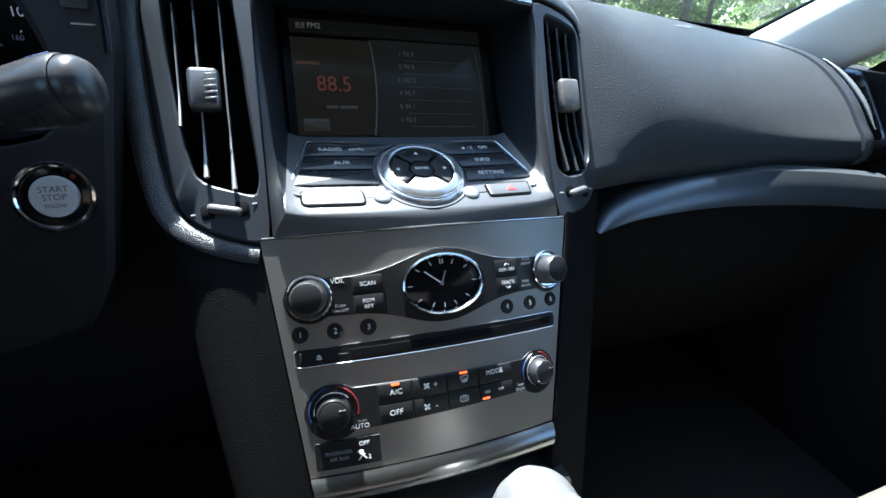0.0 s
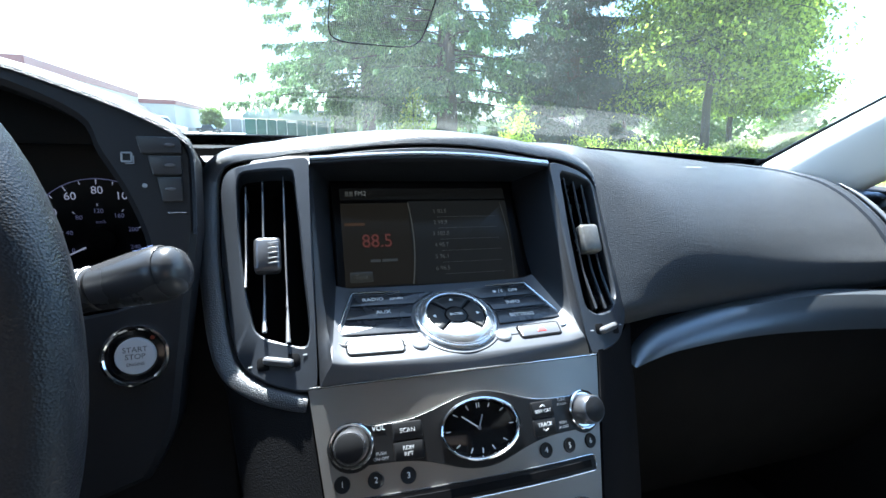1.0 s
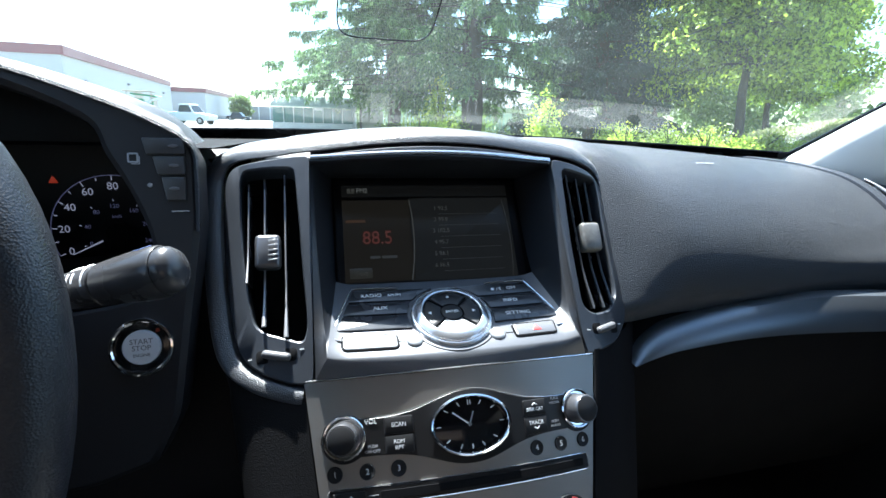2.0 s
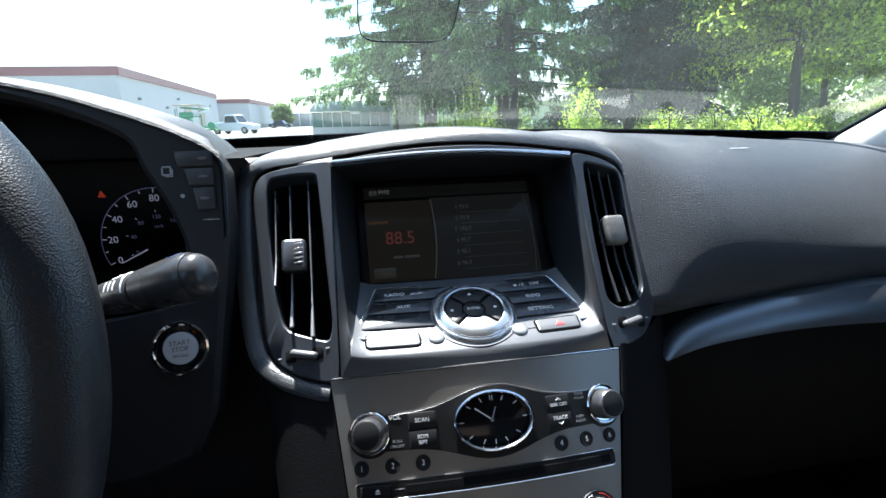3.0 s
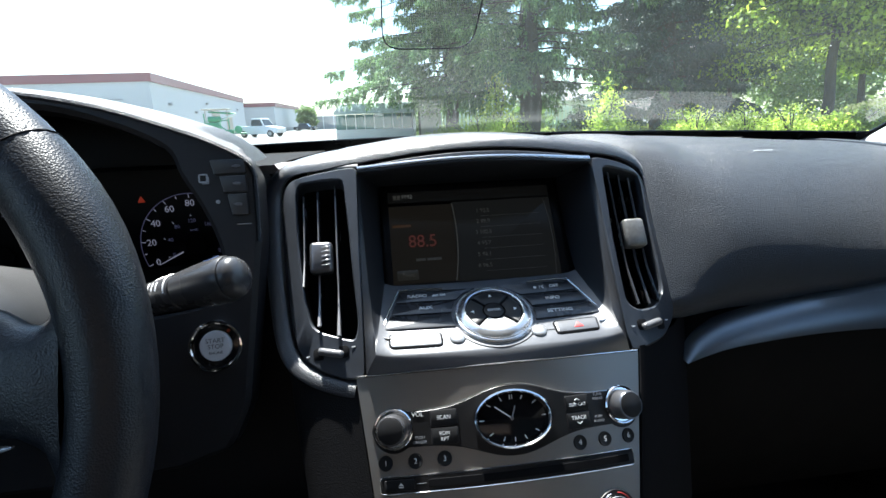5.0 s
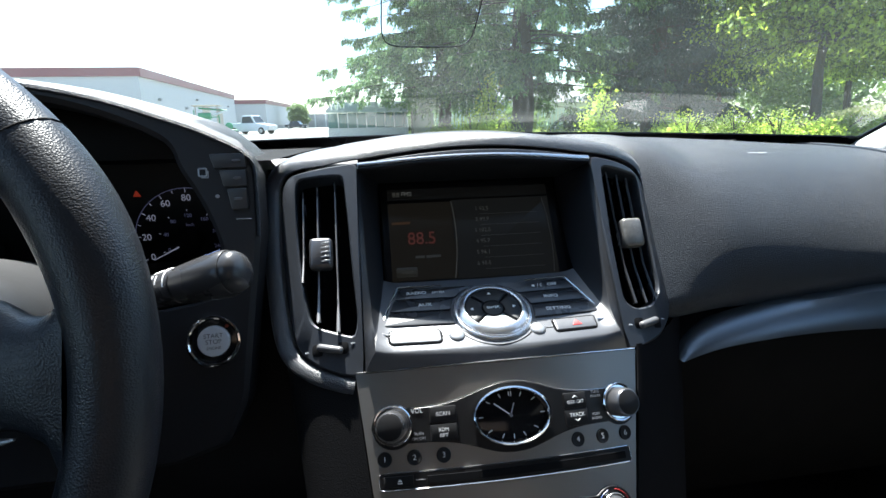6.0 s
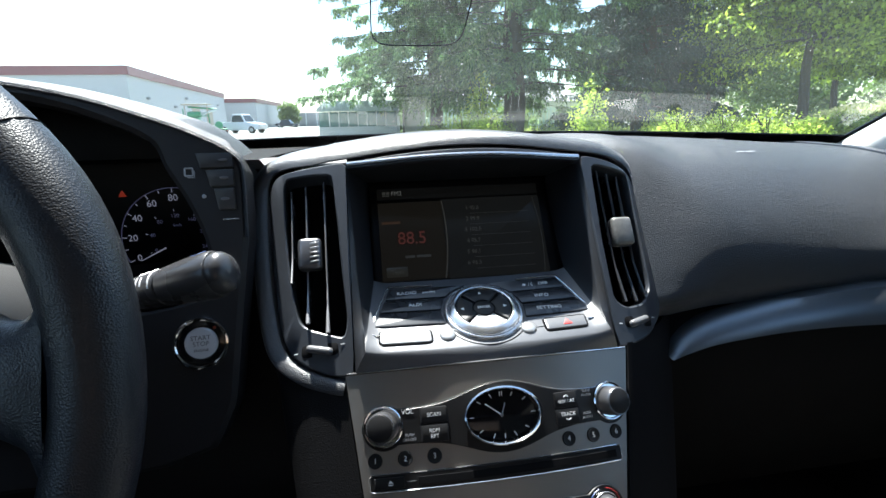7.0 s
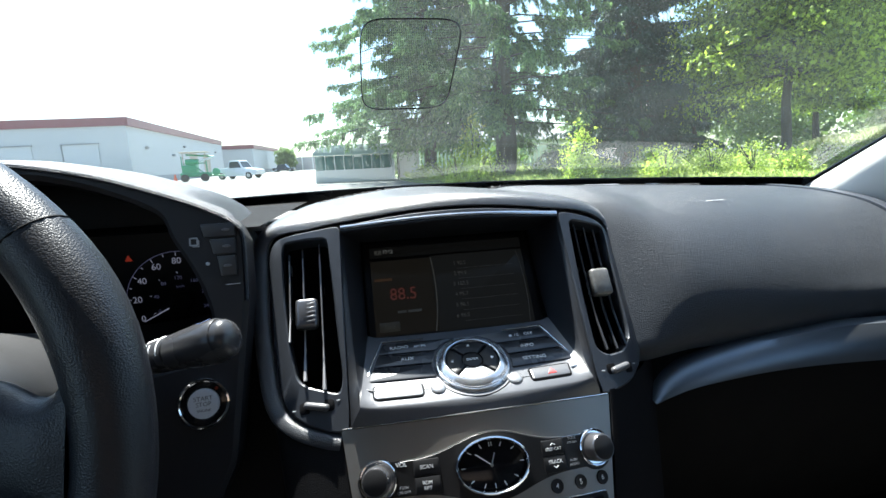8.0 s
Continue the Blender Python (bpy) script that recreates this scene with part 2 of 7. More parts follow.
M_SPECK = leaf_mat("dust_speck", (0.45, 0.46, 0.45), (0.75, 0.76, 0.74), 0.7)
M_GRASS = leaf_mat("grass_blades", (0.22, 0.32, 0.05), (0.60, 0.62, 0.24), 0.55)
M_FARWOOD = leaf_mat("far_leaves", (0.08, 0.14, 0.04), (0.20, 0.28, 0.08), 0.4)
# pale blades whose tone imitates the bright veil on the glass
M_VEILGRASS = leaf_mat("pale_veil_grass", (0.22, 0.30, 0.08), (0.66, 0.62, 0.40), 0.5)
M_CARDARK = mat("dark_car_paint", (0.02, 0.022, 0.03), 0.2, coat=0.5, scale=4)
M_TRUCK = mat("white_truck_paint", (0.62, 0.63, 0.65), 0.25, coat=0.5, scale=4, vary=0.05)
M_TYRE = mat("tyre_rubber", (0.02, 0.02, 0.02), 0.8, scale=30)
M_WINDOW = mat("car_window", (0.02, 0.025, 0.03), 0.08, scale=10)
M_MACHINE = mat("green_machine_paint", (0.04, 0.26, 0.12), 0.4, scale=8)
M_ORANGE = mat("orange_cone", (0.75, 0.14, 0.06), 0.5, scale=8)
M_TAN = mat("tan_boards", (0.42, 0.36, 0.28), 0.7, scale=8)
M_RAIL = mat("pale_blue_rail", (0.62, 0.72, 0.78), 0.5, scale=8)
M_ROOFING = mat("grey_shingles", (0.28, 0.28, 0.29), 0.9, bump=0.5, scale=8)


# ---- mesh tools ----
def part(name, bm, material, parent=None, label="", sharp=38, m=None):
    me = bpy.data.meshes.new(name)
    if isinstance(bm, bpy.types.Mesh):
        me = bm
    else:
        bmesh.ops.recalc_face_normals(bm, faces=bm.faces)
        bm.to_mesh(me)
        bm.free()
    if m is not None:
        me.transform(m)
    me.materials.append(material)
    me.polygons.foreach_set("use_smooth", [True] * len(me.polygons))
    me.set_sharp_from_angle(angle=radians(sharp))
    ob = new(name, me)
    if parent is not None:
        ob.parent = parent
        ob.matrix_parent_inverse = parent.matrix_basis.inverted()
    if label:
        ob["label"] = label
    return ob


def thing(name, label, category, at=(0, 0, 0), group="", kind=""):
    ob = new(name)
    ob.empty_display_size = 0.02
    ob.location = at
    return tagged(ob, label, category, group, kind)


def loft(rows, closed=False):
    """A sheet through rows of points; closed: each row is a loop."""
    bm = bmesh.new()
    vs = [[bm.verts.new(p) for p in r] for r in rows]
    n = len(vs[0])
    for a, b in zip(vs, vs[1:]):
        for i in range(n if closed else n - 1):
            j = (i + 1) % n
            try:
                bm.faces.new((a[i], a[j], b[j], b[i]))
            except ValueError:
                pass
    return bm


def thick(bm, t):
    bmesh.ops.recalc_face_normals(bm, faces=bm.faces)
    bmesh.ops.solidify(bm, geom=bm.faces[:], thickness=t)
    return bm


def rbox(c, s, r=0.002, seg=2, m=None):
    """A box of size s round c with rounded edges."""
    bm = bmesh.new()
    bmesh.ops.create_cube(bm, size=1)
    bmesh.ops.scale(bm, vec=s, verts=bm.verts)
    if r:
        bmesh.ops.bevel(bm, geom=bm.edges[:], offset=min(r, min(s) * 0.48), segments=seg, affect="EDGES", profile=0.5)
    bmesh.ops.translate(bm, vec=c, verts=bm.verts)
    if m is not None:
        bmesh.ops.transform(bm, matrix=m, verts=bm.verts)
    return bm


def merge(*bms):
    out = bmesh.new()
    for b in bms:
        me = bpy.data.meshes.new("tmp")
        b.to_mesh(me)
        b.free()
        out.from_mesh(me)
        bpy.data.meshes.remove(me)
    return out


def slab(outline, h0, h1, place, bevel=0.0008):
    """A plate with the outline (u, v) between the heights h0 and h1, its upper rim rounded; place(u, v, h) gives the point."""
    n = len(outline)
    cx = sum(p[0] for p in outline) / n
    cy = sum(p[1] for p in outline) / n

    def shrink(d):
        out = []
        for i in range(n):
            a, b, c = outline[i - 1], outline[i], outline[(i + 1) % n]
            tx, ty = c[0] - a[0], c[1] - a[1]
            l = math.hypot(tx, ty) or 1
            nx, ny = -ty / l, tx / l
            if nx * (cx - b[0]) + ny * (cy - b[1]) < 0:
                nx, ny = -nx, -ny
            out.append((b[0] + nx * d, b[1] + ny * d))
        return out
    rings = [(0, h0), (0, h1 - bevel), (bevel * 0.3, h1 - bevel * 0.3), (bevel, h1)]
    rows = [[Vector(place(u, v, h)) for u, v in shrink(d)] for d, h in rings]
    bm = loft(rows, True)
    bm.verts.ensure_lookup_table()
    top = [bm.verts[3 * n + i] for i in range(n)]
    f = bm.faces.new(top)
    bmesh.ops.triangulate(bm, faces=[f])
    f0 = bm.faces.new([bm.verts[i] for i in range(n)])
    bmesh.ops.triangulate(bm, faces=[f0])
    return bm


def strip(us, v0, v1, h0, h1, place, bevel=0.0006, k=6):
    """A plate that follows a curved face: at each u it reaches from v0(u) to v1(u)."""
    rows = []
    for u in us:
        a, b = v0(u), v1(u)
        e = min(bevel, (b - a) * 0.3)
        r = [place(u, a, h0), place(u, a, h1 - bevel), place(u, a + e, h1)]
        r += [place(u, a + e + (b - a - 2 * e) * i / k, h1) for i in range(1, k)]
        r += [place(u, b - e, h1), place(u, b, h1 - bevel), place(u, b, h0)]
        rows.append(r)
    bm = loft(rows)
    n = len(rows[0])
    bm.verts.ensure_lookup_table()
    bm.faces.new(bm.verts[:n])
    bm.faces.new(bm.verts[-n:])
    return bm


def facing(ob, toward):
    """Turns a sheet so that its faces look at a point."""
    me = ob.data
    f = me.polygons[len(me.polygons) // 2]
    if f.normal.dot(Vector(toward) - f.center) < 0:
        me.flip_normals()
    return ob


def rrect(u0, v0, u1, v1, r, seg=5):
    pts = []
    r = min(r, (u1 - u0) / 2.01, (v1 - v0) / 2.01)
    for cx, cy, a0 in ((u1 - r, v1 - r, 0), (u0 + r, v1 - r, 90), (u0 + r, v0 + r, 180), (u1 - r, v0 + r, 270)):
        for i in range(seg + 1):
            a = radians(a0 + 90 * i / seg)
            pts.append((cx + r * math.cos(a), cy + r * math.sin(a)))
    return pts


def rpoly(pts, r, seg=5):
    """A polygon with its corners rounded."""
    out = []
    n = len(pts)
    for i in range(n):
        p, a, b = Vector(pts[i]), Vector(pts[i - 1]), Vector(pts[(i + 1) % n])
        da, db = (a - p), (b - p)
        ra = min(r, da.length * 0.45)
        rb = min(r, db.length * 0.45)
        s, e = p + da.normalized() * ra, p + db.normalized() * rb
        for k in range(seg + 1):
            t = k / seg
            q = s * (1 - t) ** 2 + p * 2 * t * (1 - t) + e * t * t
            out.append((q.x, q.y))
    return out


def resample(pts, n):
    ps = [Vector(p) for p in pts] + [Vector(pts[0])]
    ls = [0.0]
    for a, b in zip(ps, ps[1:]):
        ls.append(ls[-1] + (b - a).length)
    out, k = [], 0
    for i in range(n):
        d = ls[-1] * i / n
        while ls[k + 1] < d:
            k += 1
        t = (d - ls[k]) / ((ls[k + 1] - ls[k]) or 1)
        q = ps[k].lerp(ps[k + 1], t)
        out.append((q.x, q.y))
    return out


def ellipse(cu, cv, a, b, n=48, p=2.0):
    out = []
    for i in range(n):
        t = 2 * math.pi * i / n
        c, s = math.cos(t), math.sin(t)
        out.append((cu + a * math.copysign(abs(c) ** (2 / p), c), cv + b * math.copysign(abs(s) ** (2 / p), s)))
    return out


def tube(points, r, seg=10, closed=False, flat=1.0):
    """A round bar along points; r may be a list."""
    ps = [Vector(p) for p in points]
    n = len(ps)
    rows = []
    up = Vector((0, 0, 1))
    for i, p in enumerate(ps):
        a = ps[i - 1] if (i or closed) else ps[i]
        b = ps[(i + 1) % n] if (i < n - 1 or closed) else ps[i]
        t = (b - a).normalized()
        if abs(t.dot(up)) > 0.95:
            up = Vector((0, 1, 0))
        x = t.cross(up).normalized()
        y = x.cross(t)
        rr = r[i] if isinstance(r, (list, tuple)) else r
        rows.append([p + x * rr * math.cos(2 * math.pi * k / seg) + y * rr * flat * math.sin(2 * math.pi * k / seg) for k in range(seg)])
    if closed:
        rows.append(rows[0])
    bm = loft(rows, True)
    if closed:
        bmesh.ops.remove_doubles(bm, verts=bm.verts, dist=1e-6)
    else:
        bm.verts.ensure_lookup_table()
        bm.faces.new(bm.verts[:seg])
        bm.faces.new(bm.verts[-seg:])
    return bm


def lathe(profile, m, seg=40, ea=1.0, eb=1.0):
    """A turned body: (radius, height) from the axis, standing on m."""
    rows = []
    for r, h in profile:
        rows.append([m @ Vector((max(r, 1e-5) * ea * math.cos(2 * math.pi * k / seg), max(r, 1e-5) * eb * math.sin(2 * math.pi * k / seg), h)) for k in range(seg)])
    bm = loft(rows, True)
    bm.verts.ensure_lookup_table()
    bm.faces.new(bm.verts[-seg:])
    return bm


def basis(o, x, y):
    x, y = Vector(x).normalized(), Vector(y)
    y = (y - x * y.dot(x)).normalized()
    z = x.cross(y)
    m = Matrix((x, y, z)).transposed().to_4x4()
    m.translation = o
    return m


def text(name, body, size, m, material, parent, label="", wide=1.0, depth=0.00012):
    """Printed letters as thin solid shapes centred on m."""
    cu = bpy.data.curves.new(name, "FONT")
    cu.body, cu.size, cu.align_x, cu.align_y = body, size, "CENTER", "CENTER"
    cu.extrude = depth
    cu.resolution_u = 3
    tmp = bpy.data.objects.new(name, cu)
    scene.collection.objects.link(tmp)
    dg = bpy.context.evaluated_depsgraph_get()
    me = bpy.data.meshes.new_from_object(tmp.evaluated_get(dg))
    bpy.data.objects.remove(tmp)
    me.materials.clear()
    return part(name, me, material, parent, label, m=m @ Matrix.Diagonal((wide, 1, 1, 1)))


def bars(m, rows, material, parent, name="lettering", label="", depth=0.00012):
    """Unreadable writing as plain bars: rows of (u, v, width, height)."""
    bm = merge(*[rbox((u, v, depth / 2), (w, h, depth), 0) for u, v, w, h in rows])
    bmesh.ops.transform(bm, matrix=m, verts=bm.verts)
    return part(name, bm, material, parent, label)


# ---- frames of reference of the dashboard ----
PN, PU = Vector((0, -0.872, 0.489)), Vector((0, 0.489, 0.872))
SN, SU = Vector((0, -0.8526, 0.5226)), Vector((0, 0.5226, 0.8526))
HN, HU = Vector((0, -0.349, 0.937)), Vector((0, 0.937, 0.349))
DN, DU = Vector((0, -0.846, 0.533)), Vector((0, 0.533, 0.846))


def bulge(x):
    return 0.013 * (1 - (x / 0.11) ** 2)


def pp(u, v, h=0.0):
    """Control panel: u across, v down from its top edge, h out of it."""
    return Vector((u, 0.40, 0.78)) - PU * v + PN * (h + bulge(u))


def pm(u, v, h=0.0):
    return basis(pp(u, v, h), Vector((1, 0, 0)) - PN * 2.149 * u, PU)


def sp(x, v, h=0.0):
    """Screen surround: v up along it from the control panel's top edge."""
    return Vector((x, 0.40, 0.78)) + SU * v + SN * (h + 0.013 * max(0.0, 1 - (x / 0.11) ** 2) ** 1.3 - 4.0 * max(abs(x) - 0.10, 0) ** 2)


def hp(u, w, h=0.0):
    """Switch shelf below the screen: w back along it."""
    return Vector((u, 0.409 - 0.4 * bulge(max(-0.11, min(0.11, u))), 0.8004)) + HU * w + HN * h


def hm(u, w, h=0.0):
    return basis(hp(u, w, h), (1, 0, 0), HU)


def fp(x, z, h=0.0):
    """Instrument fascia: leaning back by a quarter."""
    return Vector((x, 0.43 + (z - 0.804) * 0.278, z)) + Vector((0, -0.963, 0.268)) * h


def fm(x, z, h=0.0):
    return basis(fp(x, z, h), (1, 0, 0), (0, 0.268, 0.963))


def ray_poly(pts, c, a):
    d = Vector((math.cos(a), math.sin(a)))
    best = 0.0
    for p, q in zip(pts, pts[1:] + pts[:1]):
        p, q = Vector(p) - Vector(c), Vector(q) - Vector(c)
        e = q - p
        den = d.x * e.y - d.y * e.x
        if abs(den) < 1e-12:
            continue
        t = (p.x * e.y - p.y * e.x) / den
        s = (p.x * d.y - p.y * d.x) / den
        if t > 0 and -1e-6 <= s <= 1 + 1e-6:
            best = max(best, t)
    return best


def ring_frame(outer, inner, c, place, n=96, lip=0.0015, deep=0.02, skirt=0.012):
    """A flat frame between two outlines, with rounded rims and the walls of its opening."""
    rows = [[], [], [], [], [], []]
    for i in range(n):
        a = 2 * math.pi * i / n
        ro, ri = ray_poly(outer, c, a), ray_poly(inner, c, a)
        d = (math.cos(a), math.sin(a))
        for k, (r, h) in enumerate(((ro, -skirt), (ro, -lip), (ro - lip, 0), (ri + lip, 0), (ri, -lip), (ri - 0.0005, -deep))):
            rows[k].append(place(c[0] + d[0] * r, c[1] + d[1] * r, h))
    return loft(rows, True)


# ---- dashboard ----
dash = thing("dashboard", "charcoal soft-touch car dashboard with satin silver accents", "dashboard", (0, 0.7, 0.9))


def top_edge(x):
    return 0.1890 - 0.0068 * (x / 0.15) ** 2


right_out = [(-0.1105, top_edge(0.1105)), (-0.150, 0.1800), (-0.166, 0.1745), (-0.1745, 0.160), (-0.1785, 0.128), (-0.1785, 0.060), (-0.1715, 0.029), (-0.150, 0.0085), (-0.1225, 0.0), (-0.1122, 0.0), (-0.1116, 0.05), (-0.1110, 0.17)]
right_in = rpoly([(-0.1655, 0.1700), (-0.1215, 0.1750), (-0.1185, 0.10), (-0.1180, 0.042), (-0.1290, 0.0340), (-0.1500, 0.0375), (-0.1630, 0.053)], 0.007)
left_out = [(-0.1105, top_edge(0.1105)), (-0.140, 0.1845), (-0.161, 0.1846), (-0.171, 0.1842), (-0.1765, 0.1815), (-0.1798, 0.176), (-0.1812, 0.166), (-0.1808, 0.1305), (-0.1796, 0.104), (-0.1769, 0.078), (-0.1727, 0.048), (-0.168, 0.029), (-0.1618, 0.0184), (-0.152, 0.0105), (-0.1414, 0.0044), (-0.127, -0.001), (-0.1185, -0.002), (-0.1122, -0.0005), (-0.1116, 0.05), (-0.1110, 0.17)]
left_in = rpoly([(-0.1682, 0.168), (-0.1660, 0.1775), (-0.1400, 0.1757), (-0.1235, 0.1735), (-0.1203, 0.121), (-0.1183, 0.081), (-0.1157, 0.043), (-0.1180, 0.031), (-0.1216, 0.0297), (-0.1339, 0.0342), (-0.148, 0.0396), (-0.156, 0.047), (-0.1614, 0.0758), (-0.1642, 0.101), (-0.1665, 0.127)], 0.005)
VC = (-0.141, 0.100)


def mirror(pts):
    return [(-u, v) for u, v in pts][::-1]


part("vent_frame", ring_frame(rpoly(left_out, 0.006), left_in, VC, sp, n=160), M_SATIN, dash, "satin charcoal surround of the centre vent")
part("vent_frame", ring_frame(rpoly(mirror(right_out), 0.010), mirror(right_in), (0.141, 0.100), sp), M_SATIN, dash, "satin charcoal surround of the centre vent")

# strip above the screen and the bright bar under it
xs = [-0.1103 + 0.2206 * i / 30 for i in range(31)]


def bar_low(x):
    return 0.1785 - 0.0005 * max(0.0, 1 - (x / 0.11) ** 2)


part("screen_brow", loft([[sp(x, top_edge(x) + 0.016, -0.014) for x in xs], [sp(x, top_edge(x) + 0.0, -0.010) for x in xs], [sp(x, top_edge(x), -0.0015) for x in xs], [sp(x, top_edge(x) - 0.0015, 0) for x in xs], [sp(x, bar_low(x) + 0.0068, 0.0) for x in xs], [sp(x, bar_low(x) + 0.0062, -0.002) for x in xs]]), M_SATIN, dash)
part("brow_bar", loft([[sp(x, bar_low(x) + 0.0062, -0.002) for x in xs], [sp(x, bar_low(x) + 0.0058, 0.0008) for x in xs], [sp(x, bar_low(x) + 0.0042, 0.0013) for x in xs], [sp(x, bar_low(x) + 0.0026, 0.0008) for x in xs], [sp(x, bar_low(x) + 0.0022, -0.001) for x in xs]]), M_LINE, dash, "polished bar along the top of the screen hood")
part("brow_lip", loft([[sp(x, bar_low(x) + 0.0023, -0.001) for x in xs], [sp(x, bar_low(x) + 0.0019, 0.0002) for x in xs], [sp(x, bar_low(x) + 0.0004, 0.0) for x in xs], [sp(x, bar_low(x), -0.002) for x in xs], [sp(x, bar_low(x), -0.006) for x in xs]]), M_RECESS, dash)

# soft pad that wraps the surround and runs back to the windshield
left_path = [(-0.1195, -0.0055), (-0.1275, -0.0035), (-0.1425, 0.0020), (-0.1535, 0.0082), (-0.1637, 0.0166), (-0.1702, 0.028), (-0.1750, 0.0478), (-0.1792, 0.078), (-0.1819, 0.104), (-0.1831, 0.1305), (-0.1835, 0.166), (-0.1818, 0.1770), (-0.1780, 0.1837), (-0.1715, 0.1862), (-0.161, 0.1864)]
right_path = [(0.152, 0.1828), (0.168, 0.1762), (0.1765, 0.158), (0.1803, 0.128), (0.1803, 0.090), (0.1800, 0.056)]


def curve(pts, k=4):
    """Points of a gentle curve through an outline."""
    out = []
    n = len(pts)
    for i in range(n - 1):
        p0, p1, p2, p3 = (Vector(pts[max(0, min(n - 1, j))]) for j in (i - 1, i, i + 1, i + 2))
        for q in range(k):
            t = q / k
            p = 0.5 * ((2 * p1) + (p2 - p0) * t + (2 * p0 - 5 * p1 + 4 * p2 - p3) * t * t + (3 * p1 - p0 - 3 * p2 + p3) * t ** 3)
            out.append((p.x, p.y))
    out.append(tuple(pts[-1]))
    return out


path = curve(left_path, 3)
path += [(-0.14 + 0.28 * i / 20, top_edge(-0.14 + 0.28 * i / 20) + 0.0016) for i in range(21)]
path += curve(right_path, 3)
rows = []
for off, d, dz in ((0.000, 0.012, 0), (0.0006, 0.0018, 0), (0.0020, 0.0004, 0), (0.0050, 0.0002, 0), (0.0085, 0.0005, 0), (0.0112, 0.0020, 0), (0.0130, 0.0050, 0), (0.0142, 0.0110, 0.0003), (0.0147, 0.028, 0.0005), (0.0150, 0.06, 0.0003), (0.0150, 0.15, -0.002), (0.0150, 0.30, -0.008), (0.0150, 0.46, -0.02), (0.0150, 0.60, -0.03)):
    r = []
    for i, (u, v) in enumerate(path):
        a, b = Vector(path[max(i - 1, 0)]), Vector(path[min(i + 1, len(path) - 1)])
        t = (b - a).normalized()
        nx, ny = -t.y, t.x
        side = (1.15 if u < 0 else 0.2) + (-0.15 if u < 0 else 0.8) * abs(ny) ** 2
        p = sp(u, v, 0) + Vector((nx * off * side, 0, 0)) + SU * (ny * off * side)
        y = p.y + d
        if off == 0.0150:
            # the far end of the pad lies along the windshield
            lim = 0.985 - 0.225 * (p.x / 0.7) ** 2
            y = min(y, lim)
        r.append((p.x, y, p.z + dz * (1 if v > 0.16 else 0.3)))
    rows.append(r)
thread = []
for a, b in zip(right_path[1:], right_path[2:]):
    a, b = Vector(a), Vector(b)
    k = max(1, int((b - a).length / 0.0052))
    t = (b - a).normalized()
    nv = Vector((-t.y, t.x)) * 0.0010
    for j in range(k):
        p, q = a.lerp(b, (j + 0.18) / k) + nv, a.lerp(b, (j + 0.72) / k) + nv
        thread.append(tube([sp(p.x, p.y, 0.0006), sp((p.x + q.x) / 2, (p.y + q.y) / 2, 0.0011), sp(q.x, q.y, 0.0006)], 0.00045, 5))
part("stitching", merge(*thread), M_THREAD, dash, "row of grey stitches along the pad's seam")
part("centre_pad", loft(rows), M_LEATHER, dash, "grained charcoal pad round the centre stack")

near = [(0.985, 0.930), (0.90, 0.938), (0.80, 0.946), (0.66, 0.952), (0.575, 0.952), (0.535, 0.944), (0.513, 0.924), (0.490, 0.888), (0.467, 0.850), (0.446, 0.816), (0.438, 0.799), (0.452, 0.780)]
mid = [(0.960, 0.928), (0.88, 0.935), (0.78, 0.942), (0.66, 0.946), (0.58, 0.941), (0.530, 0.926), (0.494, 0.902), (0.468, 0.874), (0.452, 0.848), (0.445, 0.826), (0.446, 0.806), (0.458, 0.785)]
far = [(0.815, 0.921), (0.78, 0.922), (0.74, 0.922), (0.67, 0.919), (0.612, 0.911), (0.578, 0.900), (0.547, 0.883), (0.516, 0.859), (0.494, 0.835), (0.478, 0.818), (0.474, 0.797), (0.484, 0.782)]


def smooth_profile(pts, k=4):
    """Points of a gentle curve through a profile."""
    out = []
    n = len(pts)
    for i in range(n - 1):
        p0, p1, p2, p3 = (Vector(pts[max(0, min(n - 1, j))]) for j in (i - 1, i, i + 1, i + 2))
        for s in range(k):
            t = s / k
            out.append(0.5 * ((2 * p1) + (p2 - p0) * t + (2 * p0 - 5 * p1 + 4 * p2 - p3) * t * t + (3 * p1 - p0 - 3 * p2 + p3) * t ** 3))
    out.append(Vector(pts[-1]))
    return out


rows = []
for i in range(25):
    t = i / 24
    x = 0.1715 + (0.622 - 0.1715) * t
    k = min(1.0, max(0.0, x - 0.1715) / 0.085)
    k = k * k * (3 - 2 * k)
    k2 = max(0.0, (x - 0.2565) / 0.3655) ** 1.2
    prof = [Vector(a).lerp(Vector(b), k).lerp(Vector(c), k2) for a, b, c in zip(near, mid, far)]
    prof[0].x = 0.985 - 0.225 * (x / 0.7) ** 2
    prof[1].x = min(prof[1].x, prof[0].x - 0.03)
    rows.append([(x, p.x, p.y) for p in smooth_profile(prof)])
# shoulder that joins the centre pad to the passenger pad
join_rows = []
for i in range(9):
    k = i / 8
    r = []
    for p in smooth_profile(near[:7]):
        zc = 0.944 - 0.020 * min(1.0, max(0.0, (p.x - 0.52) / 0.46)) ** 1.3
        e = k * k * (3 - 2 * k)
        r.append((0.112 + 0.0597 * k, p.x, zc + (p.y - zc) * e))
    join_rows.append(r)
part("pad_shoulder", loft(join_rows), M_PAD, dash)
part("passenger_pad", loft(rows), M_PAD, dash, "smooth charcoal passenger-side dash pad")
# seam cap at the pad's outer end with the side vent housing
rows = []
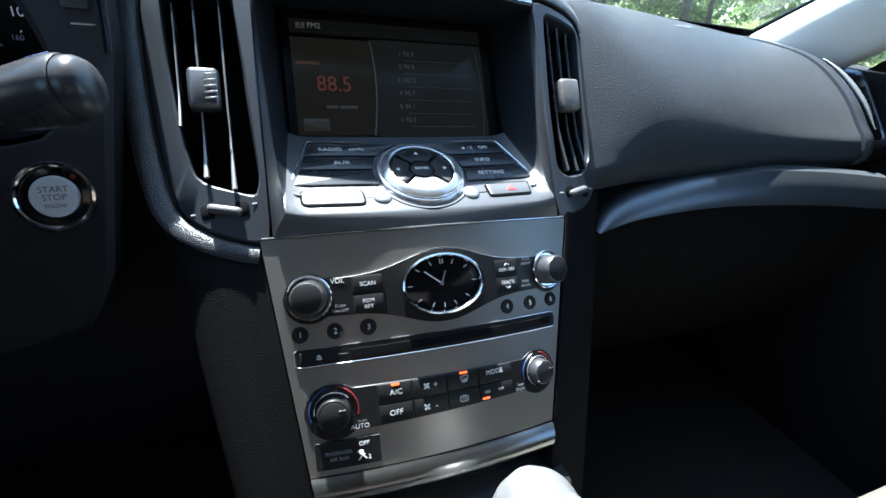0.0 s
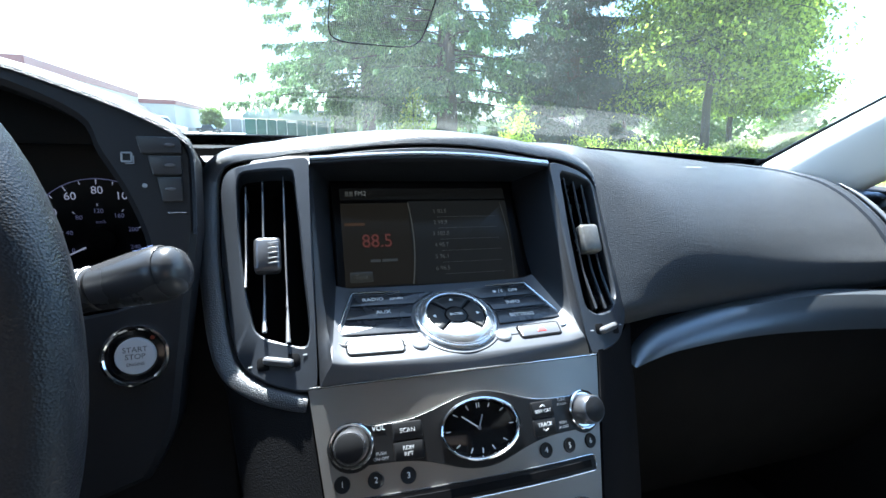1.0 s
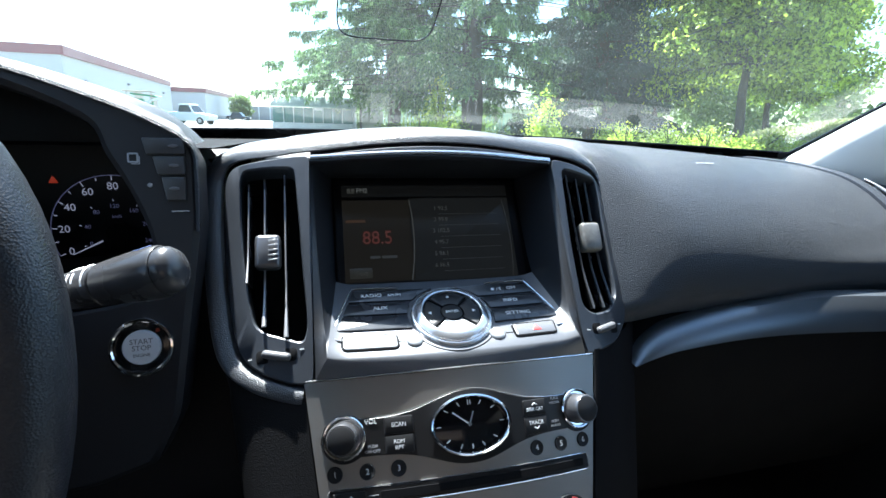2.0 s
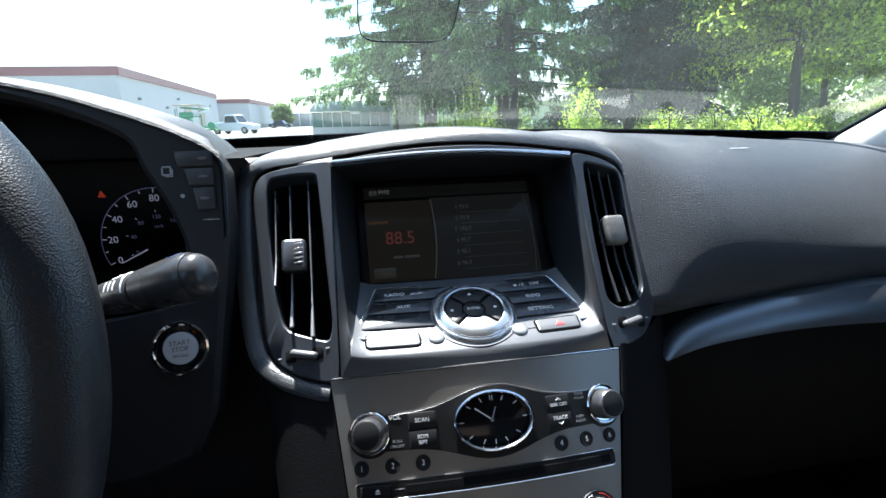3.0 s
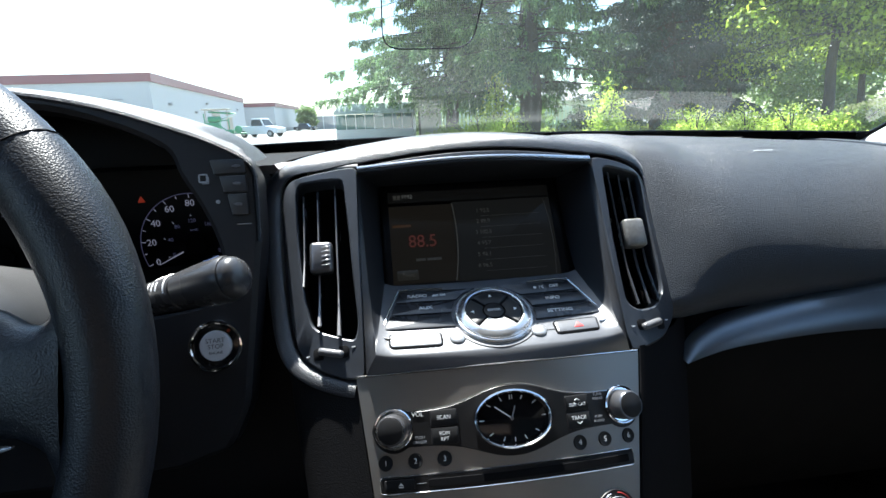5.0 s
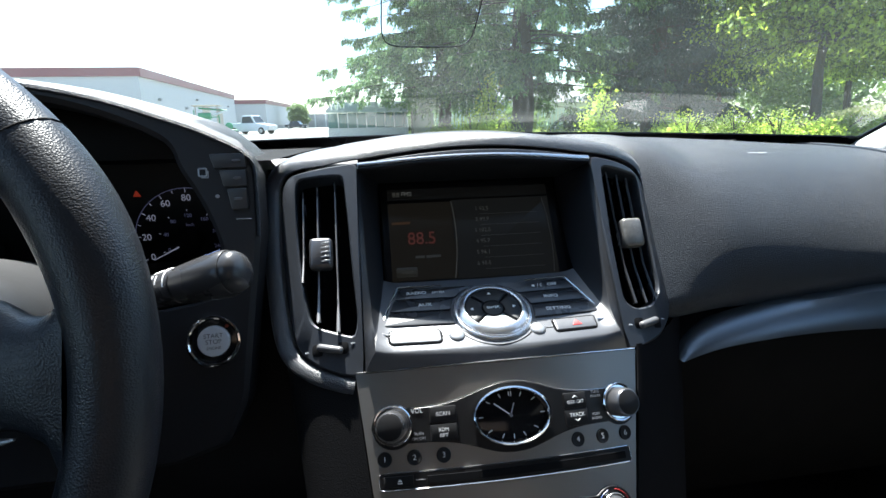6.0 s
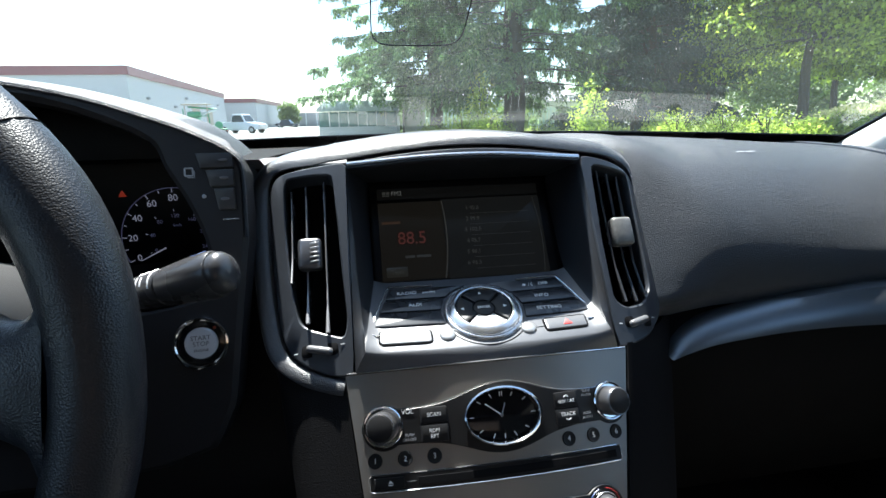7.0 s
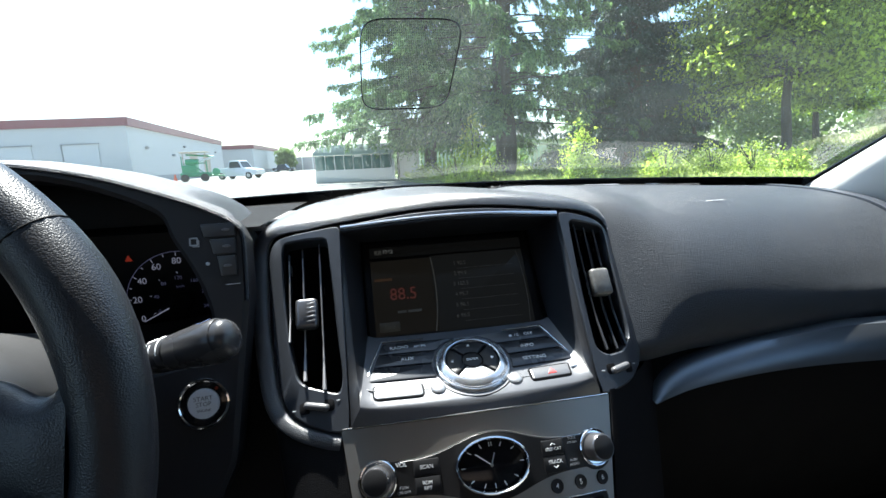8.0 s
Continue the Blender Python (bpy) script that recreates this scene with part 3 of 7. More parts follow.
for x, dy, dz in ((0.6225, 0.012, -0.004), (0.6235, -0.003, 0.002), (0.630, -0.006, 0.003), (0.640, -0.004, 0.002), (0.648, 0.004, -0.001), (0.652, 0.03, -0.004)):
    rows.append([(x, p.x + dy, p.y + dz) for p in smooth_profile(far)])
cap_edge = smooth_profile(far)[18:34]
part("end_strip", tube([(0.6535, p.x - 0.004, p.y + 0.001) for p in cap_edge], [0.0006 + 0.0026 * math.sin(math.pi * k / 15) for k in range(16)], 10), M_GEAR, dash, "bright silver strip beside the outer vent")
part("end_cap", loft(rows), M_SATIN, dash, "raised end cap beside the outer vent")
rows = []
for x in (0.70, 0.745):
    rows.append([(x, p.x + 0.03, p.y - 0.006) for p in smooth_profile(far)])
rows.insert(0, [(0.652, p.x + 0.055, p.y - 0.012) for p in smooth_profile(far)])
part("outer_pad", loft(rows), M_DARK, dash)
# left pad behind the instruments up to the windshield
rows = []
for i in range(13):
    x = -0.72 + (0.72 - 0.185) * i / 12
    lim = 0.985 - 0.225 * (x / 0.7) ** 2
    rows.append([(x, y, 0.930 + 0.012 * (lim - y) / max(lim - 0.5, 0.1)) for y in (0.50, 0.6, 0.7, lim - 0.03, lim)])
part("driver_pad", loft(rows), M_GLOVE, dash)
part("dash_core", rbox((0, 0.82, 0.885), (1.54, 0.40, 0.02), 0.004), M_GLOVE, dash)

# defroster panel at the foot of the windshield, laid on the pads
pad_trees = []
for ob in dash.children:
    if ob.name.split(".")[0] in ("centre_pad", "passenger_pad", "pad_shoulder", "driver_pad"):
        bmt = bmesh.new()
        bmt.from_mesh(ob.data)
        pad_trees.append(BVHTree.FromBMesh(bmt))
        bmt.free()


def pad_z(x, y):
    zs_ = [0.925]
    for tree_ in pad_trees:
        hit = tree_.ray_cast(Vector((x, y, 1.2)), Vector((0, 0, -1)))
        if hit[0] is not None:
            zs_.append(hit[0].z)
    return max(zs_)


def seam_y(x):
    """Near edge of the defroster panel."""
    return 0.901 - 0.080 * max(0.0, x - 0.02) - 0.345 * max(0.0, x - 0.02) ** 2 - 0.18 * min(0.0, x) ** 2


def foot_y(x):
    return 0.978 - 0.225 * (x / 0.7) ** 2


def on_panel(x, k, h=0.0):
    """x across, k from the near edge (0) to the glass (1)."""
    y = seam_y(x) + (foot_y(x) - seam_y(x)) * k
    return Vector((x, y, pad_z(x, y) + 0.0022 + h))


px = [-0.17 + 0.67 * i / 48 for i in range(49)]
part("defroster_panel", loft([[on_panel(x, k, h) for x in px] for k, h in ((0.0, -0.004), (0.0, -0.0006), (0.015, 0.0), (0.25, 0.0), (0.5, 0.0), (0.75, 0.0), (1.0, 0.0), (1.0, -0.01))]), M_DEFROST, dash, "grey plastic defroster panel")
part("panel_seam", tube([on_panel(x, -0.03, -0.0018) for x in px], 0.0016, 5), M_VOID, dash)
part("panel_seam", tube([on_panel(0.500, k / 10, 0.0004) for k in range(11)], 0.0014, 5), M_VOID, dash)
for x0, x1, k0, k1, fins in ((-0.147, -0.020, 0.10, 0.40, 9), (0.030, 0.232, 0.06, 0.46, 15)):
    sx_ = [x0 + (x1 - x0) * i / 16 for i in range(17)]
    slot = part("defroster_slot", loft([[on_panel(x, k0 + (k1 - k0) * j / 4, 0.0009) for x in sx_] for j in range(5)]), M_VOID, dash, "dark defroster slot")
    for i in range(fins):
        x = x0 + (x1 - x0) * (i + 0.5) / fins
        part("fin", tube([on_panel(x - 0.0025 + 0.005 * j / 4, k0 + (k1 - k0) * (0.04 + 0.92 * j / 4), 0.0016) for j in range(5)], 0.0008, 5), M_FIN, slot, "pale fin")
    rim_o = rrect(x0 - 0.006, k0 - 0.03, x1 + 0.006, 0.80 if x0 < 0 else k1 + 0.05, 0.02, 4)
    part("slot_rim", tube([on_panel(u, w, 0.0008) for u, w in resample(rim_o, 90)], 0.0012, 5, True), M_VOID, dash)
part("light_sensor", lathe([(0.013, -0.002), (0.0125, 0.0010), (0.0095, 0.0022), (0.005, 0.0029), (0.0, 0.0031)], Matrix.Translation(on_panel(0.445, 0.42)), 24), M_GLOSS, dash, "small dark domed light sensor")

# added white wedge, visible only mirrored in the windshield
slip = thing("white_wedge", "small white wedge added on the defroster panel", "paper", (0.36, 0.85, 0.935))
part("sheet", slab(rpoly([(0.324, 0.869), (0.379, 0.838), (0.384, 0.866)], 0.002, 3), 0.0, 0.0008, lambda u, w, h: Vector((u, w, pad_z(u, w) + 0.0026 + h)), 0.0002), M_WEDGE, slip)

bars(basis(Vector((0.340, 0.556, pad_z(0.340, 0.556) + 0.0008)), (1, -0.05, 0), (0, 1, 0.22)), [(-0.014, 0, 0.008, 0.0022), (-0.003, 0, 0.010, 0.0022), (0.010, 0, 0.012, 0.0022)], M_GREY, dash, "embossed_mark", "faint embossed lettering")
R0 = np.random.RandomState(3)
lint_v, lint_f = [], []
for i in range(70):
    lx, ly = R0.uniform(0.19, 0.58), R0.uniform(0.46, 0.62)
    c = Vector((lx, ly, pad_z(lx, ly) + 0.0004))
    q = R0.uniform(0.00012, 0.00032)
    b = len(lint_v)
    lint_v += [c + Vector((-q, 0, 0)), c + Vector((0, -q, 0.0002)), c + Vector((q, 0.0003, 0.0003)), c + Vector((0, q, 0.0001))]
    lint_f.append((b, b + 1, b + 2, b + 3))
me = bpy.data.meshes.new("lint")
me.from_pydata([tuple(v) for v in lint_v], [], lint_f)
tagged(part("lint", me, M_THREAD, dash, "scattered pale lint specks"), kind="stuff")

# silver accent on the passenger side
up = [(0.186, 0.7460), (0.199, 0.7585), (0.220, 0.7700), (0.250, 0.7785), (0.300, 0.7868), (0.36, 0.7922), (0.43, 0.7950), (0.52, 0.7905), (0.61, 0.7825), (0.66, 0.777)]
lo = [(0.188, 0.7440), (0.204, 0.7492), (0.226, 0.7545), (0.256, 0.7580), (0.306, 0.7612), (0.362, 0.7615), (0.43, 0.7585), (0.52, 0.7525), (0.61, 0.7440), (0.66, 0.739)]
us, ls = smooth_profile(up, 3), smooth_profile(lo, 3)
rows = []
for k, (w, dy) in enumerate(((-0.06, 0.024), (0.0, 0.009), (0.25, 0.002), (0.5, -0.003), (0.75, -0.006), (0.97, -0.007), (1.02, 0.004))):
    rows.append([(a.x + (b.x - a.x) * w, 0.436 + dy - 0.0 * a.x, a.y + (b.y - a.y) * w) for a, b in zip(us, ls)])
part("accent_strip", loft(rows), M_TRIM, dash, "curved satin silver accent strip")
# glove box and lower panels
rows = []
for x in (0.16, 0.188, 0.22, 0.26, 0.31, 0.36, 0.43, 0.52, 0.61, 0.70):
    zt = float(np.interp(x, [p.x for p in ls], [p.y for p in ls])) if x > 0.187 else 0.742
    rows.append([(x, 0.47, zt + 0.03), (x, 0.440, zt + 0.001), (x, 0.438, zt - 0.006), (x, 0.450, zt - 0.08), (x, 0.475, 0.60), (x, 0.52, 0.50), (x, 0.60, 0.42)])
part("glove_box", loft(rows), M_GLOVE, dash, "black glove box door with deep shade in its colour")
part("knee_panel", loft([[(x, 0.56, 0.80), (x, 0.53, 0.72), (x, 0.50, 0.66), (x, 0.52, 0.55), (x, 0.60, 0.42)] for x in (-0.72, -0.5, -0.3, -0.185)]), M_DARK, dash)
part("column_gap_panel", loft([[(x, 0.60, 0.925), (x, 0.56, 0.80), (x, 0.55, 0.70)] for x in (-0.215, -0.17)]), M_DARK, dash)
# sides of the centre stack: leather towards the driver, black towards the passenger
rows = []
levels = [0.105, 0.09, 0.075, 0.06, 0.048, 0.038, 0.028, 0.0215, 0.0166, 0.012, 0.0082, 0.005, 0.002, -0.001, -0.004, -0.008, -0.015, -0.03, -0.05, -0.08, -0.12, -0.17, -0.22, -0.30]
lp_v = [v for u, v in left_path[:9]]
lp_u = [u for u, v in left_path[:9]]
for v in levels:
    if v > -0.0045:
        u0 = float(np.interp(v, lp_v, lp_u)) - 0.0035
        ul = float(np.interp(v, (-0.006, 0.003, 0.022, 0.052, 0.0726, 0.105), (-0.172, -0.1745, -0.1805, -0.186, -0.189, -0.1930)))
    else:
        u0 = -0.1207 - 0.109 * v
        ul = -0.1735 + 0.155 * (-v - 0.006)
    up_dir = SU if v > 0 else PU
    nrm = SN if v > 0 else PN
    r = []
    for k in range(8):
        u = u0 + (ul - u0) * k / 7
        edge = max(0.0, (k - 4) / 3) ** 2 * 0.004
        r.append(Vector((u, 0.40, 0.78)) + up_dir * v - nrm * (0.0012 + 4.0 * max(abs(u) - 0.10, 0) ** 2 + edge))
    e = r[-1]
    r += [e + Vector((-0.0022, 0.005, 0)), e + Vector((-0.0030, 0.012, 0)), e + Vector((-0.0032, 0.12, 0))]
    rows.append(r)
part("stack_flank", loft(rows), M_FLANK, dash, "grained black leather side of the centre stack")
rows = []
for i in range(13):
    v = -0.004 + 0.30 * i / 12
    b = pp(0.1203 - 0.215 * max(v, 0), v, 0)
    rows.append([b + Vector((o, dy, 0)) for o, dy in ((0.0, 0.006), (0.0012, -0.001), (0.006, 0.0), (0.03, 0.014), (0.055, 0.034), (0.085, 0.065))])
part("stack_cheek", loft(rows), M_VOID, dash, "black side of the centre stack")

# ---- recess that runs from the surround back to the screen; its floor is the switch shelf ----
def recess_rings():
    """Rings of points from the surround's inner edge to the screen, and the number of points along the floor."""
    nb, ns = 28, 18
    back_w, back_y, back_z = 0.0925, 0.4790, 0.8255
    rings = []
    steps = [("lip", q) for q in (0.0, 0.12, 0.3, 0.5, 0.75)] + [("run", w) for w in (-0.009, 0.0, 0.012, 0.022, 0.034, 0.048, 0.062, 0.0760)]
    for kind, q in steps:
        f = 0.10 * q if kind == "lip" else 0.10 + 0.90 * (q + 0.009) / 0.085
        bev = 0.0075 * min(1.0, f / 0.07)
        half_w = (0.1112 - bev) * (1 - f) + back_w * f

        def floor_at(u):
            if kind == "run":
                return hp(u, q)
            a, c, b = pp(u, 0.0), hp(u, -0.0125), hp(u, -0.009)
            return a * (1 - q) ** 2 + c * 2 * q * (1 - q) + b * q * q
        ring = [floor_at(half_w * (-1 + 2 * i / nb)) for i in range(nb + 1)]
        # rising ends of the floor
        for i, p in enumerate(ring):
            e = max(0.0, abs(-1 + 2 * i / nb) - 0.86) / 0.14
            ring[i] = p + HN * 0.0035 * e * e * min(1.0, f * 8)
        cl, cr = ring[0].copy(), ring[-1].copy()

        def side(sgn, c):
            out = []
            for j in range(1, ns):
                h = j / ns
                v = bar_low(0.11) * h
                edge = sp(sgn * (0.1112 - 0.0004 * h), v, -0.001)
                b = Vector((sgn * back_w, back_y, back_z)) + DU * (0.104 * h) - DN * 0.006 * h
                low_e = sp(sgn * 0.1112, 0.0, -0.001)
                low = low_e.lerp(Vector((sgn * back_w, back_y, back_z)), f)
                k = max(0.0, 1 - h / 0.35) ** 2
                p = edge.lerp(b, f) + (c - low) * k
                p.x -= sgn * bev * (1 - f) * (1 - k) * (1 - h)
                out.append(p)
            return out
        top = []
        for i in range(nb + 1):
            u = 1 - 2 * i / nb
            a = sp(0.1108 * u, bar_low(0.1108 * u), -0.002)
            b = Vector((back_w * u, back_y, back_z)) + DU * 0.104
            top.append(a.lerp(b, f))
        rings.append(ring + side(1, cr) + top + side(-1, cl)[::-1])
    return rings, nb


rings, floor_n = recess_rings()
walls = [r[floor_n:] + r[:1] for r in rings]
part("screen_recess", loft(walls), M_RECESS, dash, "satin walls of the screen recess, darkened for the hood's shade")
part("screen_bezel", slab([(-0.100, -0.004), (0.100, -0.004), (0.100, 0.110), (-0.100, 0.110)], -0.016, -0.0085, lambda u, w, h: Vector((u, 0.4757, 0.8267)) + DU * w + DN * h, 0.0005), M_VOID, dash)

# ---- the display ----
display = thing("display_screen", "dim car radio display under a hood above the switches", "display", (0, 0.505, 0.82))


def dm(x, z, h=0.0):
    """On the screen: x across, z its height in the room, h out of it."""
    return basis(Vector((x, 0.478 + (z - 0.826) * 0.63, z)) + DN * h, (1, 0, 0), DU)


def dp(x, z, h=0.0):
    return dm(x, z, h).translation


part("panel", slab(rrect(-0.0905, 0.8255, 0.0875, 0.9110, 0.002), -0.003, 0.0006, dp, 0.0003), M_DIAL, display)
part("picture_field", slab(rrect(-0.0842, 0.8275, -0.0215, 0.8940, 0.0006), 0.0004, 0.0009, dp, 0.0001), M_SCREEN, display, "dim brownish tuner field")
part("preset_field", slab(rrect(-0.0210, 0.8265, 0.0792, 0.8955, 0.0006), 0.0004, 0.0009, dp, 0.0001), M_SCREEN2, display, "dim grey preset list field")
part("title_bar", slab(rrect(-0.0842, 0.8970, 0.0792, 0.9068, 0.0006), 0.0004, 0.0009, dp, 0.0001), M_TITLE, display, "darker title bar")
zs = [0.8275 + 0.0665 * i / 16 for i in range(17)]
part("divider_arc", tube([dp(-0.0255 + 0.0062 * (1 - ((z - 0.868) / 0.045) ** 2), z, 0.0011) for z in zs], 0.00055, 6), M_LCDDIM, display)
part("edge_arc", tube([dp(0.0718 + 0.0045 * (1 - ((z - 0.858) / 0.04) ** 2), z, 0.0011) for z in zs], 0.0003, 6), M_LCDFAINT, display)
text("frequency", "88.5", 0.0178, dm(-0.0533, 0.8622, 0.0011), M_LCDRED, display, "dim red digits", wide=0.92)
text("band", "FM2", 0.0062, dm(-0.0651, 0.9022, 0.0011), M_LCDTXT, display)
bars(dm(-0.0755, 0.9020, 0.0010), [(-0.002, 0.0008, 0.003, 0.003), (0.002, 0.0008, 0.003, 0.003), (0, -0.0018, 0.007, 0.001)], M_LCDDIM, display, "source_mark")
for i, s in enumerate(("1 92.5", "2 99.9", "3 102.5", "4 95.7", "5 96.1", "6 96.5")):
    z = 0.8863 - i * 0.00958
    text("preset", s, 0.0056, dm(0.0092 - 0.0008 * i, z, 0.0011), M_LCDDIM, display)
    part("rule", rbox((0, 0, 0), (0.060, 0.00025, 0.0002), 0, m=dm(0.036, z - 0.0048, 0.0010)), M_LCDFAINT, display)
bars(dm(-0.0495, 0.8468, 0.0010), [(-0.007, 0, 0.009, 0.0024), (0.006, 0, 0.014, 0.0024)], M_LCDFAINT, display)
text("soft_key", "Text", 0.0062, dm(-0.0700, 0.8345, 0.0011), M_LCDDIM, display)
part("soft_key_plate", slab(rrect(-0.0800, 0.8305, -0.0600, 0.8385, 0.001), 0.0008, 0.0010, dp, 0.0001), M_LCDPLATE, display)
bars(dm(-0.0725, 0.8764, 0.0010), [(0, 0, 0.018, 0.0024)], M_LCDORANGE, display, "tuner_line")

# ---- switch shelf under the screen ----
shelf = thing("switch_shelf", "satin grey switch shelf with a chrome rotary controller", "control panel", (0, 0.43, 0.80))
part("shelf_body", loft([r[:floor_n + 1] for r in rings]), M_SHELF, shelf, "satin silver-grey shelf face")
# bright joint along the shelf's front edge
part("front_joint", tube([pp(0.1185 * s, -0.0002, 0.0004) for s in [-1 + i / 15 for i in range(31)]], 0.0006, 6), M_LINE, shelf, "thin bright joint line")
for s in (-1, 1):
    key_rows = ((0.0505, 0.0645), (0.0345, 0.0488), (0.0175, 0.0330))
    for i, (w0, w1) in enumerate(key_rows):
        o1, o0 = 0.0790 + (0.066 - w1) * 0.32, 0.0790 + (0.066 - w0) * 0.32
        i1 = math.sqrt(max(0.0368 ** 2 - (w1 - 0.029) ** 2, 0)) if abs(w1 - 0.029) < 0.0368 else 0.018
        i0 = math.sqrt(max(0.0368 ** 2 - (w0 - 0.029) ** 2, 0))
        im = math.sqrt(0.0368 ** 2 - ((w0 + w1) / 2 - 0.029) ** 2)
        o = [(s * i0, w0), (s * o0, w0), (s * o1, w1), (s * i1, w1), (s * im, (w0 + w1) / 2)]
        part("key", slab(rpoly(o, 0.0012, 3), -0.002, 0.0017, hp, 0.0006), M_KEY_SHADED, shelf, "grey wedge-shaped key, darkened for the hood's shade")
    line = [(0.040, 0.0672), (0.062, 0.0676), (0.0775, 0.0672), (0.0815, 0.0640), (0.0950, 0.0240), (0.0975, 0.0130), (0.0950, 0.0080), (0.0890, 0.0068)]
    part("edge_line", tube([hp(s * p.x, p.y, 0.0013) for p in smooth_profile(line, 4)], 0.0008, 6), M_LINE, shelf, "thin bright outline of the key field")
for s, t, w in ((-0.058, "RADIO", 0.0575), (-0.058, "AUX", 0.0415), (0.0575, "INFO", 0.0415), (0.0590, "SETTING", 0.0250)):
    text("key_legend", t, 0.0056, hm(s - (0.006 if t == "RADIO" else 0), w, 0.0020), M_WHITE, shelf, wide=1.05)
text("key_legend", "AM·FM", 0.0040, hm(-0.0445, 0.0573, 0.0020), M_WHITE, shelf)
text("key_legend", "OFF", 0.0054, hm(0.0640, 0.0575, 0.0020), M_WHITE, shelf)
text("key_legend", "/", 0.0060, hm(0.0500, 0.0575, 0.0020), M_WHITE, shelf)
part("day_mark", lathe([(0.0016, 0), (0.0016, 0.0002)], hm(0.0455, 0.0575, 0.0019), 12), M_WHITE, shelf)
part("night_mark", tube([hp(0.0540 + 0.0018 * math.cos(a), 0.0575 + 0.0018 * math.sin(a), 0.0020) for a in [radians(100 + 20 * i) for i in range(9)]], 0.0004, 5), M_WHITE, shelf)
part("blank_key", slab(rrect(-0.0905, -0.0020, -0.0490, 0.0115, 0.003), -0.003, 0.0017, hp, 0.0009), M_SILVER, shelf, "silver rectangular key")
for o in (rrect(-0.0911, -0.0026, -0.0484, 0.0121, 0.0034), rpoly([(0.0484, -0.0011), (0.0855, -0.0011), (0.0876, 0.0126), (0.0484, 0.0126)], 0.0024)):
    part("key_gap", tube([hp(u, w, 0.0003) for u, w in resample(o, 60)], 0.0009, 5, True), M_VOID, shelf)
part("key_mark", slab(ellipse(-0.0690, 0.0035, 0.010, 0.0022, 20), 0.0014, 0.0019, hp, 0.0002), M_GREY, shelf)
part("hazard_key", slab(rpoly([(0.0490, -0.0005), (0.0850, -0.0005), (0.0870, 0.0120), (0.0490, 0.0120)], 0.002), -0.003, 0.0017, hp, 0.0009), M_SHELF, shelf, "grey hazard light key")
part("hazard_mark", slab(rpoly([(0.0640, 0.0028), (0.0730, 0.0028), (0.0685, 0.0092)], 0.0008, 2), 0.0015, 0.0021, hp, 0.0002), M_REDTRI, shelf, "red warning triangle")
for u in (-0.0355, 0.0335):
    part("round_key", lathe([(0.0068, -0.003), (0.0068, 0.0004), (0.0060, 0.0016), (0.0040, 0.0023), (0.0015, 0.0026), (0.0, 0.0027)], hm(u, 0.0045, 0), 24), M_SILVER, shelf, "round silver push key")

for u0, u1 in ((-0.0480, -0.0425), (0.0405, 0.0480)):
    part("joint_line", tube([hp(u0 + (u1 - u0) * k / 4, 0.0045, 0.0001) for k in range(5)], 0.0004, 5), M_VOID, shelf)
part("joint_line", tube([hp(0.0385 * math.cos(a), 0.029 + 0.0385 * math.sin(a), 0.0001) for a in [radians(205 + 130 * i / 30) for i in range(31)]], 0.0005, 5), M_VOID, shelf)
# rotary controller
dial = part("rotary_dial", lathe([(0.0348, -0.002), (0.0350, 0.0006), (0.0342, 0.0022), (0.0330, 0.0030), (0.0322, 0.0030), (0.0316, 0.0040), (0.0272, 0.0066), (0.0258, 0.0070), (0.0249, 0.0066), (0.0245, 0.0050), (0.0244, 0.0028), (0.0, 0.0028)], hm(0, 0.029, 0), 72), M_RING, shelf, "bright silver conical controller ring")
grips = []
for i in range(72):
    a = 2 * math.pi * i / 72
    grips.append(rbox((0.0319 * math.cos(a), 0.0319 * math.sin(a), 0.0036), (0.0011, 0.0011, 0.0018), 0.0003, 1))
bm = merge(*grips)
bmesh.ops.transform(bm, matrix=hm(0, 0.029, 0), verts=bm.verts)
part("knurling", bm, M_RING, dial, "knurled grip teeth")
part("dial_floor", lathe([(0.0249, 0.0029), (0.0249, 0.0032), (0.0, 0.0032)], hm(0, 0.029, 0), 48), M_VOID, dial)
for k in range(4):
    o = []
    for r, sgn in ((0.0238, 1), (0.0098, -1)):
        for i in range(9):
            w = 43.0 if k == 2 else 41.0
            a = radians(90 * k + 90 + sgn * (-w + 2 * w * i / 8))
            o.append((r * math.cos(a), 0.029 + r * math.sin(a)))
    part("direction_key", slab(o, 0.0025, 0.0051 if k != 2 else 0.0050, hp, 0.001), M_BUTTON if k != 2 else M_SILVER, dial, "silver direction key" if k == 2 else "black direction key")
    a = radians(90 * k + 90)
    c = (0.0185 * math.cos(a), 0.029 + 0.0185 * math.sin(a))
    tri = [(c[0] + 0.0019 * math.cos(a + b), c[1] + 0.0019 * math.sin(a + b)) for b in (0, radians(120), radians(240))]
    part("arrow", slab(tri, 0.0049, 0.0054, hp, 0.0001), M_WHITE, dial)
part("enter_key", slab(ellipse(0, 0.029, 0.0090, 0.0090, 28), 0.0025, 0.0053, hp, 0.001), M_BUTTON, dial, "black round enter key")
text("enter_legend", "ENTER", 0.0038, hm(0, 0.029, 0.0056), M_WHITE, dial)

